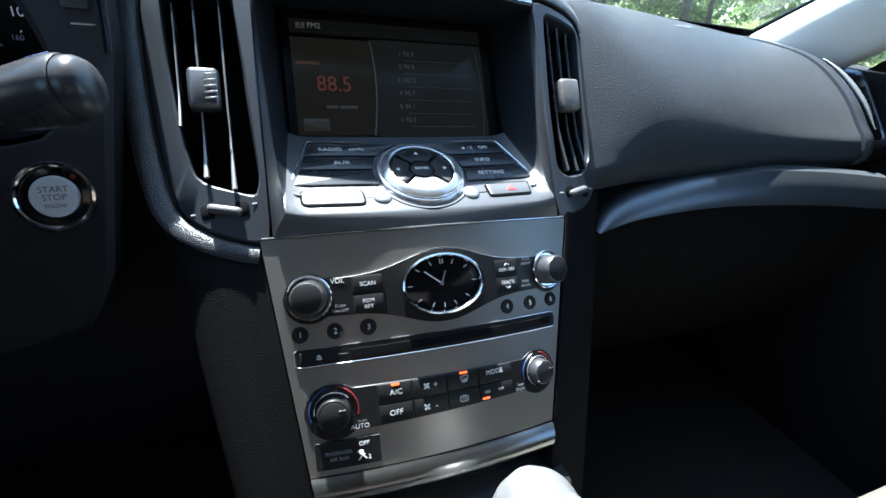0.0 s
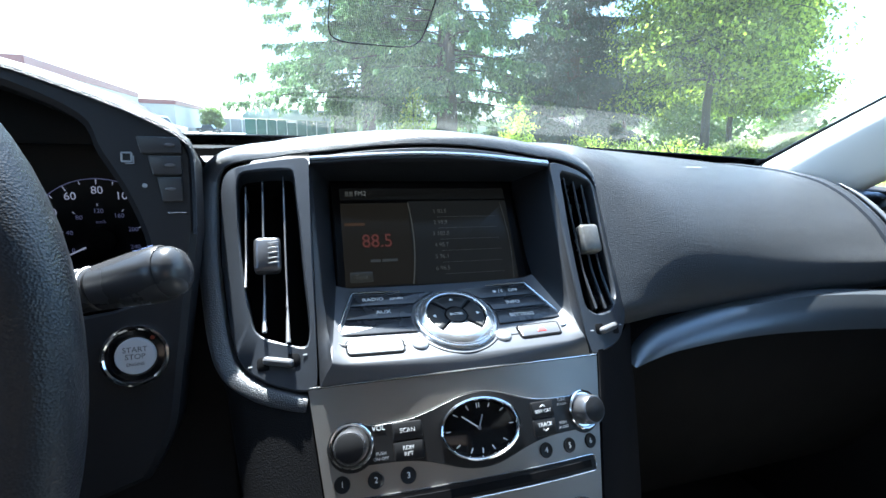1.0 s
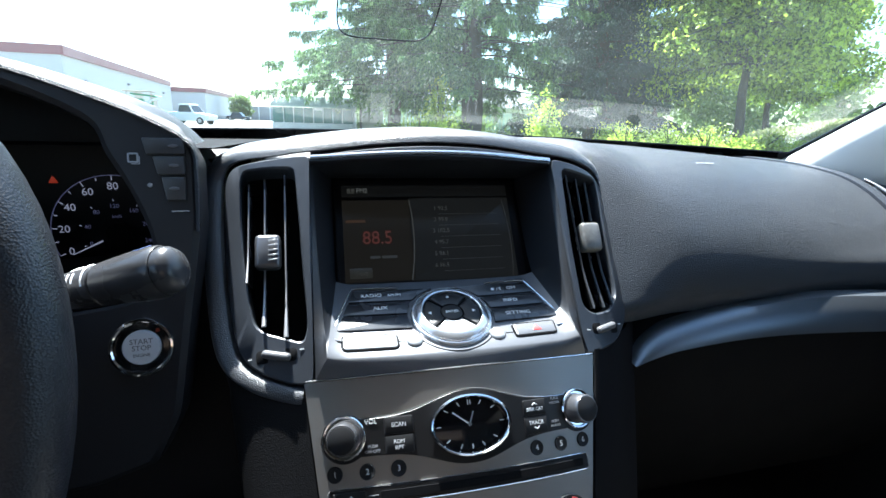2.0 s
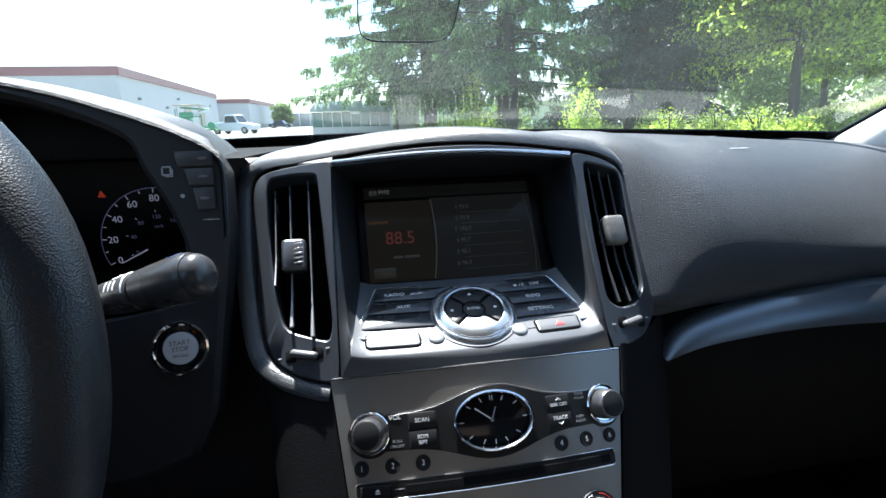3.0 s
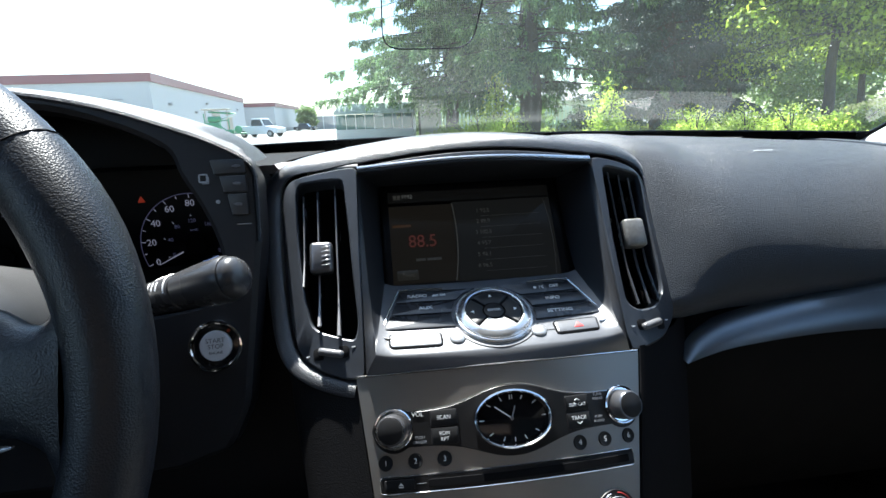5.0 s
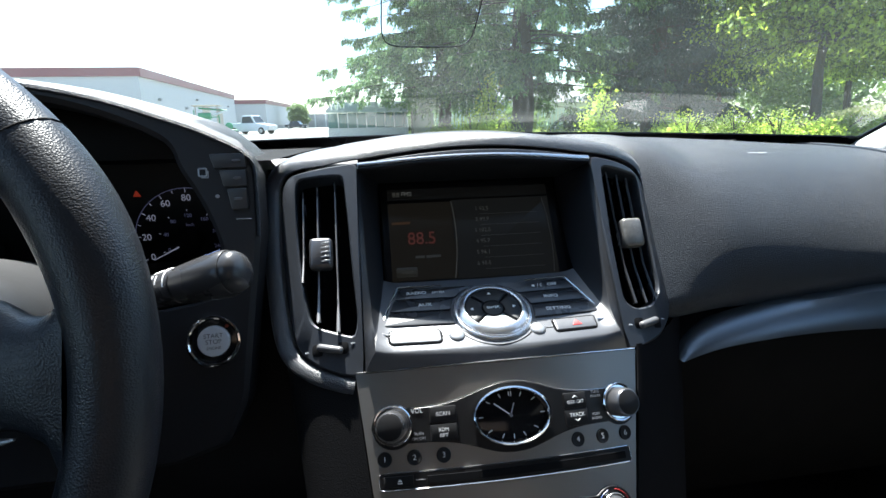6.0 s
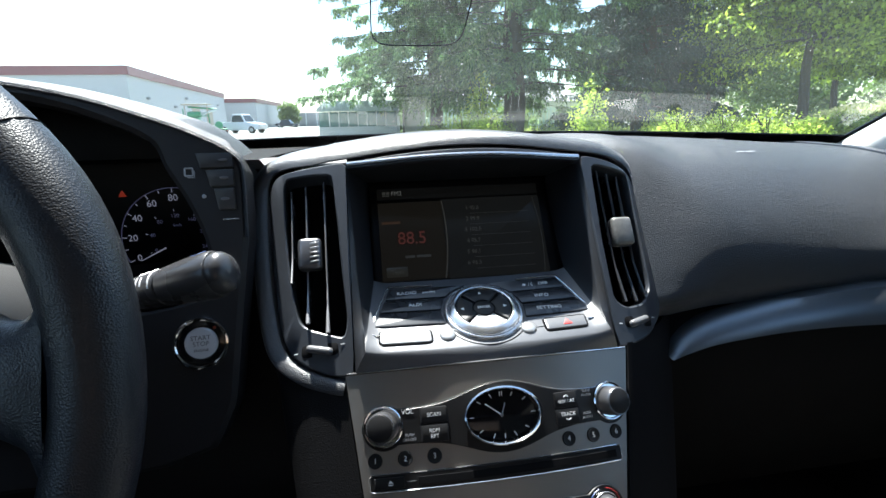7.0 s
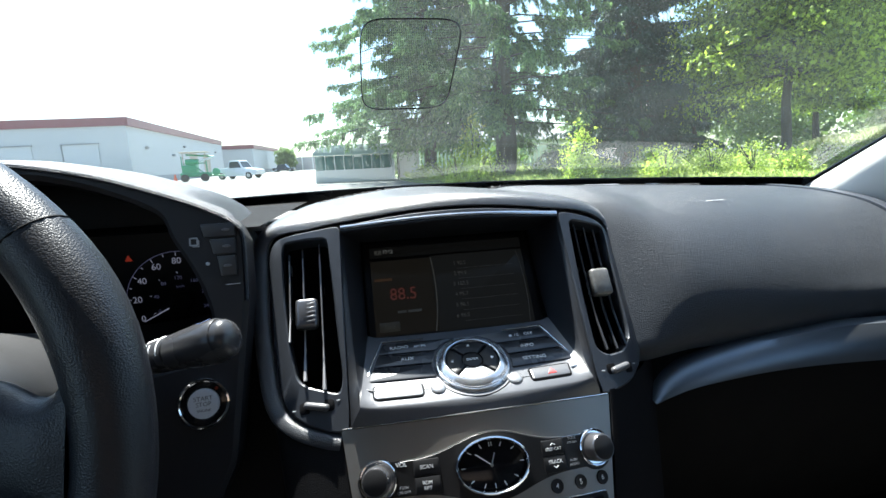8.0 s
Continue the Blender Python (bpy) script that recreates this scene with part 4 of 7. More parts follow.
# ---- centre air vents ----
for s in (-1, 1):
    vent = thing("air_vent", "tall black air vent with three upright blades" if s < 0 else "narrow tall black air vent with upright blades and grey slider", "air vent", (s * 0.141, 0.47, 0.82), group="centre air vents")
    o = left_in if s < 0 else mirror(right_in)
    c = (s * 0.141, 0.100)
    rows = []
    for k, (f, h) in enumerate(((1.0, -0.018), (0.985, -0.050), (0.0, -0.052))):
        rows.append([sp(c[0] + (p[0] - c[0]) * f, c[1] + (p[1] - c[1]) * f, h) for p in o])
    part("duct", loft(rows, True), M_VOID, vent)
    for j, u in enumerate((0.1285, 0.1405, 0.1525) if s > 0 else (0.1305, 0.1469, 0.1603)):
        v0 = (0.0395, 0.0395, 0.0425)[j] if s > 0 else (0.0345, 0.0440, 0.0800)[j]
        lean = 0.0075 if s > 0 else 0.0  # the blades of this vent are turned outwards
        vs = [v0 + (0.1705 - 0.002 * j - v0) * i / 14 for i in range(15)]
        front = [sp(s * (u + 0.0012), v, -0.005 - 0.004 * (1 - abs(2 * i / 14 - 1) ** 3) * 0.4 + 0.006 * max(0.0, 1 - i / 4)) for i, v in enumerate(vs)]
        rows = [[p + Vector((dx * s, 0, 0)) + SN * dh for p in front] for dx, dh in ((0.0009 + lean, -0.026), (0.0011 + 0.1 * lean, -0.003), (0.0009, -0.0008), (0.0004, 0.0), (-0.0004, 0.0), (-0.0009, -0.0008), (-0.0011 + 0.1 * lean, -0.003), (-0.0009 + lean, -0.026))]
        blade = part("blade", loft(rows), M_BLADE, vent)
        # painted highlight on the left blades, thicker at their sunlit lower ends
        part("front_edge", tube([p + SN * 0.0001 for p in front[:-1]], [0.0003 + (0.0010 if s < 0 and j < 2 else 0.0002) * max(0.0, 1 - i / 3.0) + 0.0004 * (i < 13) for i in range(14)], 6), M_EDGE_LIT if s < 0 else M_BLADE, blade, "pale front edge painted as if sunlit" if s < 0 else "")
    bmk = rbox((0, 0, 0), (0.0195, 0.0275, 0.0140), 0.0035, 3)
    bmesh.ops.transform(bmk, matrix=basis(sp(s * 0.1440 - 0.001, 0.107 if s > 0 else 0.1035, -0.0035), (1, 0, 0), SU), verts=bmk.verts)
    slider = part("slider", bmk, M_KNOB if s < 0 else M_SLIDER, vent, "grey metallic slider with ribs" if s < 0 else "worn mottled grey slider")
    for i in range(5):
        part("rib", rbox((0, 0, 0), (0.0075, 0.0012, 0.0008), 0.0002, 1, basis(sp(s * 0.1440 + 0.0035, 0.0990 - (0.0035 if s < 0 else 0) + 0.0040 * i, 0.0037), (1, 0, 0.12), SU)), M_SILVER, slider)
    tx = sp(s * 0.139 + 0.01, 0.0213 + 0.0024 * s, 0) - sp(s * 0.139 - 0.01, 0.0213 - 0.0024 * s, 0)
    part("wheel_slot", slab(rrect(s * 0.139 - 0.0150, 0.0165, s * 0.139 + 0.0150, 0.0262, 0.003), -0.001, 0.0004, sp, 0.0002), M_VOID, vent)
    part("thumbwheel", rbox((0, 0, 0), (0.0225, 0.0062, 0.0070), 0.0028, 3, basis(sp(s * 0.139, 0.0215, 0.0008), tx, SU)), M_THUMB, vent, "small grey thumbwheel")
    for du in (-0.0195, 0.0185):
        part("wheel_mark", rbox((0, 0, 0), (0.0032, 0.0008, 0.0003), 0, m=basis(sp(s * 0.139 + du, 0.0215 + (0.003 if du > 0 else -0.001), 0.0003), (1, 0, -0.12 * s), SU)), M_WHITE, vent)

# ---- audio and climate panel ----
panel = thing("control_panel", "brushed silver audio and climate panel with black fascias", "control panel", (0, 0.36, 0.64))


def edge_l(v):
    return -0.1196 + 0.109 * v


def edge_r(v):
    return 0.1196 - 0.215 * v


rows = []
for i in range(20):
    v = 0.0008 + 0.1605 * i / 19
    rows.append([pp(edge_l(v) + (edge_r(v) - edge_l(v)) * j / 24, v, 0) for j in range(25)])
part("face_plate", thick(loft(rows), 0.002), M_ALU, panel, "brushed aluminium face plate")
rows = []
for v, h in ((0.1618, -0.002), (0.1622, 0.0012), (0.1640, 0.0024), (0.1675, 0.0046), (0.1715, 0.0060), (0.1755, 0.0058), (0.1785, 0.0040), (0.1800, 0.0010), (0.1820, -0.006), (0.20, -0.02), (0.26, -0.03)):
    rows.append([pp(edge_l(v) + (edge_r(v) - edge_l(v)) * j / 24, v, h) for j in range(25)])
part("lower_lip", loft(rows), M_LIP, panel, "curved polished lip under the panel")

# audio fascia
CV = 0.0425


def half(u):
    return 0.0128 + 0.0134 * math.exp(-(abs(u) / 0.036) ** 2.2)


def fascia_half(u):
    a = abs(abs(u) - 0.0924)
    r = math.sqrt(max(0.0, 0.0166 ** 2 - a * a))
    return max(r, half(u)) if abs(u) < 0.0924 else max(r, 0.0004)


us_a = [-0.1089 + 0.2178 * i / 80 for i in range(81)]
part("audio_fascia", strip(us_a, lambda u: CV - fascia_half(u), lambda u: CV + fascia_half(u), -0.001, 0.0014, pp), M_FASCIA, panel, "black audio fascia with an oval swell")
part("fascia_edge", tube([pp(u, CV - fascia_half(u) - 0.0003, 0.0010) for u in us_a[8:-8]], 0.0003, 5), M_LINE, panel, "fine bright edge")
for s in (-1, 1):
    m = pm(s * 0.0924, 0.0412, 0.001)
    knob = part("volume_knob" if s < 0 else "tuning_knob", lathe([(0.0112, 0), (0.0116, 0.002), (0.0110, 0.0120), (0.0100, 0.0135), (0.0088, 0.0135), (0.0082, 0.0130), (0.0, 0.0126)], m, 40), M_KNOB, panel, "round knob with a dark cap")
    part("bezel_ring", lathe([(0.0153, 0.0), (0.0153, 0.0018), (0.0146, 0.0026), (0.0136, 0.0024), (0.0131, 0.0012), (0.0, 0.0010)], m, 48), M_CHROME, knob, "chrome ring")
    part("cap", lathe([(0.0094, 0.0), (0.0094, 0.0005), (0.0088, 0.0008), (0.0, 0.0009)], m @ Matrix.Translation((0, 0, 0.0134)), 36), M_BUTTON, knob)


def pkey(u0, v0, u1, v1, name="key", r=0.0015, h=0.0026, material=None, label=""):
    return part(name, slab(rrect(u0, v0, u1, v1, r), 0.0004, h, pp, 0.0006), material or M_BUTTON, panel, label)


def ptext(s, u, v, size, h=0.0027, material=None, wide=1.0):
    return text("legend", s, size, pm(u, v, h), material or M_WHITE, panel, wide=wide)


pkey(-0.0642, 0.0302, -0.0432, 0.0420, label="black scan key")
pkey(-0.0642, 0.0430, -0.0432, 0.0555, label="black random and repeat key")
pkey(0.0430, 0.0300, 0.0630, 0.0418, label="black seek key")
pkey(0.0430, 0.0428, 0.0630, 0.0552, label="black track key")
ptext("SCAN", -0.0537, 0.0358, 0.0042)
ptext("RDM", -0.0541, 0.0473, 0.0038)
ptext("RPT", -0.0541, 0.0514, 0.0038)
ptext("VOL", -0.0735, 0.0322, 0.0048, 0.0016)
ptext("PUSH", -0.0728, 0.0490, 0.0030, 0.0016, M_GREY)
ptext("ON·OFF", -0.0732, 0.0524, 0.0030, 0.0016, M_GREY)
ptext("SEEK·CAT", 0.0532, 0.0372, 0.0034)
ptext("TRACK", 0.0532, 0.0470, 0.0040)
ptext("TUNE", 0.0722, 0.0312, 0.0032, 0.0016, M_GREY)
ptext("FOLDER", 0.0720, 0.0345, 0.0025, 0.0016, M_GREY)
ptext("PUSH", 0.0704, 0.0482, 0.0028, 0.0016, M_GREY)
ptext("AUDIO", 0.0706, 0.0514, 0.0028, 0.0016, M_GREY)
for v, d in ((0.0325, 1), (0.0515, -1)):
    part("chevron", tube([pp(0.0532 + k * 0.0020, v + d * abs(k) * 0.0014, 0.0028) for k in (-1, 0, 1)], 0.0003, 5), M_WHITE, panel)
for i, u in enumerate((-0.1000, -0.0775, -0.0554, 0.0516, 0.0734, 0.0945)):
    part("preset_key", lathe([(0.0056, -0.001), (0.0056, 0.0006), (0.0051, 0.0013), (0.0042, 0.0010), (0.0, 0.0008)], pm(u, 0.0655, 0), 28), M_BUTTON, panel, "round black preset key")
    ptext(str(i + 1), u, 0.0655, 0.0056, 0.0012)
# disc slot
us_s = [-0.1045 + 0.200 * i / 50 for i in range(51)]
part("slot_frame", strip(us_s, lambda u: 0.0758, lambda u: 0.0868, -0.001, 0.0010, pp), M_FASCIA, panel, "black disc slot surround")
part("slot_rim", tube([pp(u, v, 0.0008) for u, v in resample(rrect(-0.1050, 0.0753, 0.0960, 0.0873, 0.002), 140)], 0.00035, 5, True), M_LINE, panel)
pkey(-0.1020, 0.0776, -0.0792, 0.0852, "eject_key", 0.001, 0.0022, label="black eject key")
part("eject_mark", slab([(-0.0914, 0.0816), (-0.0878, 0.0816), (-0.0896, 0.0796)], 0.002, 0.0024, pp, 0.0001), M_WHITE, panel)
part("eject_mark", slab([(-0.0914, 0.0823), (-0.0878, 0.0823), (-0.0878, 0.0830), (-0.0914, 0.0830)], 0.002, 0.0024, pp, 0.0001), M_WHITE, panel)
part("slot_mark", rbox((0, 0, 0), (0.007, 0.0004, 0.0002), 0, m=pm(-0.0740, 0.0812, 0.0011)), M_GREY, panel)
part("disc_slot", strip([-0.0690 + 0.160 * i / 40 for i in range(41)], lambda u: 0.0788, lambda u: 0.0842, 0.0004, 0.0017, pp, 0.0001), M_VOID, panel, "dark disc slot")

# climate fascia
CC = 0.1192


def climate_half(u):
    c, r0 = (-0.0831, 0.0192) if u < 0 else (0.0735, 0.0172)
    a = abs(u - c)
    r = math.sqrt(max(0.0, r0 * r0 - a * a))
    flat = 0.0143 - 0.0022 * (u + 0.053) / 0.109
    return max(r, flat) if c * u < c * c else max(r, 0.0004)


us_c = [-0.1022 + 0.1928 * i / 90 for i in range(91)]
part("climate_fascia", strip(us_c, lambda u: CC - climate_half(u), lambda u: CC + climate_half(u), -0.001, 0.0014, pp), M_FASCIA, panel, "black climate fascia")
for s, u in ((-1, -0.0831), (1, 0.0735)):
    m = pm(u, CC - 0.0007, 0.001) @ Matrix.Scale(1.0 if s < 0 else 0.86, 4)
    knob = part("temperature_knob", lathe([(0.0112, 0), (0.0115, 0.002), (0.0108, 0.0100), (0.0098, 0.0114), (0.0086, 0.0114), (0.0080, 0.0108), (0.0, 0.0104)], m, 40), M_KNOB if s > 0 else M_BUTTON, panel, "round temperature knob with silver rim")
    part("colour_arc", tube([m @ Vector((0.0162 * math.cos(radians(a)), 0.0162 * math.sin(radians(a)), 0.0008)) for a in [105 + 95 * i / 12 for i in range(13)]], 0.0005, 6), M_BLUEARC, knob, "blue cool arc")
    part("colour_arc", tube([m @ Vector((0.0162 * math.cos(radians(a)), 0.0162 * math.sin(radians(a)), 0.0008)) for a in [80 - 95 * i / 12 for i in range(13)]], 0.0005, 6), M_REDARC, knob, "red warm arc")
    part("silver_arc", tube([m @ Vector((0.0128 * math.cos(radians(a)), 0.0128 * math.sin(radians(a)), 0.0026)) for a in [40 + 210 * i / 24 for i in range(25)]], 0.0006, 6), M_LINE, knob, "fine silver arc")
    part("cap", lathe([(0.0086, 0.0), (0.0086, 0.0005), (0.0080, 0.0008), (0.0, 0.0009)], m @ Matrix.Translation((0, 0, 0.0113)), 36), M_BUTTON, knob)
    part("pointer_mark", rbox((0.0062, 0.0030, 0.0123), (0.0045, 0.0006, 0.0003), 0, m=m @ Matrix.Rotation(radians(0), 4, "Z")), M_GREY, knob)
for u0, u1 in ((-0.0540, -0.0303), (-0.0294, -0.0050), (-0.0042, 0.0202), (0.0210, 0.0495)):
    k0 = 0.0136 - 0.0022 * ((u0 + u1) / 2 + 0.053) / 0.109
    for v0, v1 in ((CC - k0, CC - 0.0004), (CC + 0.0004, CC + k0)):
        pkey(u0, v0, u1, v1, r=0.001, h=0.0024, label="black climate key")
ptext("A/C", -0.0414, CC - 0.0070, 0.0054, 0.0025)
ptext("OFF", -0.0424, CC + 0.0070, 0.0054, 0.0025)
ptext("AUTO", -0.0672, CC + 0.0122, 0.0045, 0.0016)
ptext("PUSH", -0.0655, CC + 0.0088, 0.0024, 0.0016, M_GREY)
ptext("MODE", 0.0340, CC - 0.0078, 0.0050, 0.0025)
ptext("+", -0.0130, CC - 0.0072, 0.0062, 0.0025)
ptext("-", -0.0136, CC + 0.0072, 0.0070, 0.0025)
ptext("DUAL", 0.0565, CC + 0.0102, 0.0034, 0.0016, M_GREY)
ptext("PUSH", 0.0570, CC + 0.0072, 0.0022, 0.0016, M_GREY)
for u, v in ((-0.0196, CC - 0.0073), (-0.0204, CC + 0.0073)):
    for a in (45, 135, 225, 315):
        part("fan_mark", slab(ellipse(0, 0, 0.0013, 0.0008, 12), 0, 0.0002, lambda x, y, h: pm(u, v, 0.0025) @ (Matrix.Rotation(radians(a), 4, "Z") @ Vector((x + 0.0014, y, h))), 0.0001), M_WHITE, panel)
part("defrost_mark", tube([pp(0.0090 + u, CC - 0.0072 + v, 0.0026) for u, v in ((-0.0032, -0.0017), (0.0, -0.0026), (0.0032, -0.0017), (0.0020, 0.0015), (-0.0020, 0.0015))], 0.00028, 5, True), M_WHITE, panel)
for k in (-1, 0, 1):
    part("defrost_wave", tube([pp(0.0090 + k * 0.0012 + 0.0003 * math.sin(i), CC - 0.0070 + 0.0011 * i - 0.001, 0.0027) for i in range(4)], 0.0002, 5), M_WHITE, panel)
part("rear_defrost_mark", tube([pp(0.0078 + u, CC + 0.0067 + v, 0.0026) for u, v in rrect(-0.0030, -0.0020, 0.0030, 0.0020, 0.001, 2)], 0.00028, 5, True), M_WHITE, panel)
for k in (-1, 0, 1):
    part("rear_wave", tube([pp(0.0078 + k * 0.0013 + 0.0003 * math.sin(i), CC + 0.0078 - 0.0011 * i, 0.0027) for i in range(4)], 0.0002, 5), M_WHITE, panel)
for u in (0.0270, 0.0384):
    part("recirculation_mark", slab(ellipse(u, CC + 0.0058, 0.0026, 0.0011, 20), 0.0022, 0.0026, pp, 0.0001), M_GREY, panel)
for u, v in ((-0.0416, CC - 0.0122), (0.0088, CC - 0.0118), (0.0254, CC + 0.0102)):
    part("indicator", slab(rrect(u - 0.0029, v - 0.0008, u + 0.0029, v + 0.0008, 0.0003, 2), 0.0022, 0.0028, pp, 0.0001), M_AMBER, panel, "lit orange indicator")
part("airbag_plate", strip([-0.0975 + 0.0425 * i / 16 for i in range(17)], lambda u: 0.1385 + 0.0, lambda u: 0.1575, -0.001, 0.0012, pp), M_FASCIA, panel, "black passenger airbag indicator plate")
ptext("PASSENGER", -0.0826, 0.1470, 0.0034, 0.0013, M_GREY)
ptext("AIR BAG", -0.0824, 0.1510, 0.0034, 0.0013, M_GREY)
ptext("OFF", -0.0657, 0.1432, 0.0040, 0.0013)
part("airbag_mark", slab(ellipse(-0.0680, 0.1490, 0.0018, 0.0018, 16), 0.0008, 0.0014, pp, 0.0001), M_WHITE, panel)
part("airbag_mark", tube([pp(u, v, 0.0014) for u, v in ((-0.0705, 0.1478), (-0.0670, 0.1510), (-0.0650, 0.1535))], 0.0005, 5), M_WHITE, panel)
part("airbag_mark", tube([pp(u, v, 0.0014) for u, v in ((-0.0700, 0.1540), (-0.0680, 0.1515), (-0.0655, 0.1500))], 0.0004, 5), M_WHITE, panel)
ptext("2", -0.0628, 0.1528, 0.0040, 0.0013)

# ---- clock ----
clock = thing("analog_clock", "oval analogue clock with a chrome rim and black face", "clock", tuple(pp(0.0, 0.0414, 0.002)))
KM = pm(-0.0005, 0.0414, 0.0014)


def kp(u, v, h=0.0):
    return KM @ Vector((u, v, h))


part("face", slab(ellipse(0, 0, 0.0285, 0.0192, 56), 0, 0.0012, kp, 0.0002), M_GLOSS, clock, "black clock face")
rows = []
for f, h in ((0.0000, 0.0), (0.0000, 0.0035), (0.0006, 0.0052), (0.0016, 0.0058), (0.0024, 0.0050), (0.0032, 0.0030), (0.0036, 0.0010)):
    rows.append([kp((0.0313 - f) * math.cos(2 * math.pi * i / 64), (0.0221 - f) * math.sin(2 * math.pi * i / 64), h) for i in range(64)])
part("rim", loft(rows, True), M_CHROME, clock, "chrome oval rim")
for i in range(12):
    a = radians(90 - 30 * i)
    r = 1 / math.sqrt((math.cos(a) / 0.0245) ** 2 + (math.sin(a) / 0.0156) ** 2)
    for k in ((-0.0009, 0.0009) if i == 0 else (0.0,)):
        c = Vector((r * math.cos(a) + k, r * math.sin(a)))
        part("hour_mark", rbox((0, 0, 0), (0.0034, 0.0006, 0.0003), 0, m=KM @ Matrix.Translation((c.x, c.y, 0.0014)) @ Matrix.Rotation(a if i else radians(90), 4, "Z")), M_WHITE, clock)
for name, ang, ln, w, mt in (("minute_pointer", 143, 0.0170, 0.0009, M_WHITE), ("hour_pointer", 68, 0.0110, 0.0009, M_GREY)):
    part(name, rbox((ln / 2 - 0.0015, 0, 0), (ln, w, 0.0003), 0, m=KM @ Matrix.Translation((-0.001, 0, 0.0020)) @ Matrix.Rotation(radians(ang), 4, "Z")), mt, clock)
part("pivot", lathe([(0.0014, 0.001), (0.0014, 0.0024), (0.0, 0.0026)], KM @ Matrix.Translation((-0.001, 0, 0)), 16), M_SILVER, clock)

# ---- instrument cluster with its hood ----
cluster = thing("instrument_cluster", "black hooded instrument cluster with white dial figures", "instrument cluster", (-0.40, 0.47, 0.70))
AX = -0.40
half_out = [(-0.40, 1.0120), (-0.367, 1.0105), (-0.309, 0.9985), (-0.247, 0.9775), (-0.216, 0.9640), (-0.1990, 0.9535), (-0.1912, 0.940), (-0.1905, 0.89), (-0.2000, 0.82), (-0.2085, 0.755), (-0.225, 0.722), (-0.262, 0.711), (-0.33, 0.706), (-0.40, 0.705)]
outer = half_out + [(2 * AX - u, v) for u, v in half_out[1:-1]][::-1]
half_in = [(-0.40, 0.9985), (-0.349, 0.9945), (-0.300, 0.9800), (-0.262, 0.9610), (-0.252, 0.94), (-0.236, 0.912), (-0.224, 0.88), (-0.2235, 0.855), (-0.232, 0.838), (-0.26, 0.832), (-0.30, 0.828), (-0.40, 0.822)]
half_in = [(p.x, p.y) for p in smooth_profile(half_in, 4)]
inner = half_in + [(2 * AX - u, v) for u, v in half_in[1:-1]][::-1]
part("fascia", ring_frame(outer, inner, (AX, 0.87), fp, n=160, lip=0.004, deep=0.02, skirt=0.03), M_COWL, cluster, "charcoal fascia round the dials")
rows = []
for f, d in ((0.999, 0.016), (0.97, 0.07), (0.95, 0.16)):
    rows.append([(AX + (u - AX) * f, fp(u, v).y + d, 0.87 + (v - 0.87) * f) for u, v in inner])
part("dial_well", loft(rows, True), M_VOID, cluster)
arch = [p for p in half_out[:8]]
arch = [(2 * AX - u, v) for u, v in arch[1:]][::-1] + arch
arch = [(p.x, p.y) for p in smooth_profile(arch, 4)]
rows = []
for d, k in ((0.0045, -0.0070), (-0.0025, -0.0062), (-0.0040, -0.0044), (-0.0028, -0.0022), (0.002, -0.0004), (0.010, 0.0008), (0.05, 0.0005), (0.11, -0.004), (0.17, -0.014), (0.24, -0.030), (0.30, -0.050)):
    rows.append([(u if d < 0.003 else min(u, -0.2005), fp(u, v).y + d, v + k - (0.0 if d < 0.02 else 0.035 * min(1.0, max(0.0, (u + 0.245) / 0.04)))) for u, v in arch])
part("hood", loft(rows), M_PAD, cluster, "soft charcoal hood over the dials")
face = part("dial_plate", slab([(AX + (u - AX) * 0.975, 0.87 + (v - 0.87) * 0.97) for u, v in inner], 0, 0.010, lambda x, z, h: Vector((x, 0.617 - h, z)), 0.001), M_DIAL, cluster, "black dial plate")


def gm(x, z, h=0.0):
    return basis(Vector((x, 0.606 - h, z)), (1, 0, 0), (0, 0, 1))


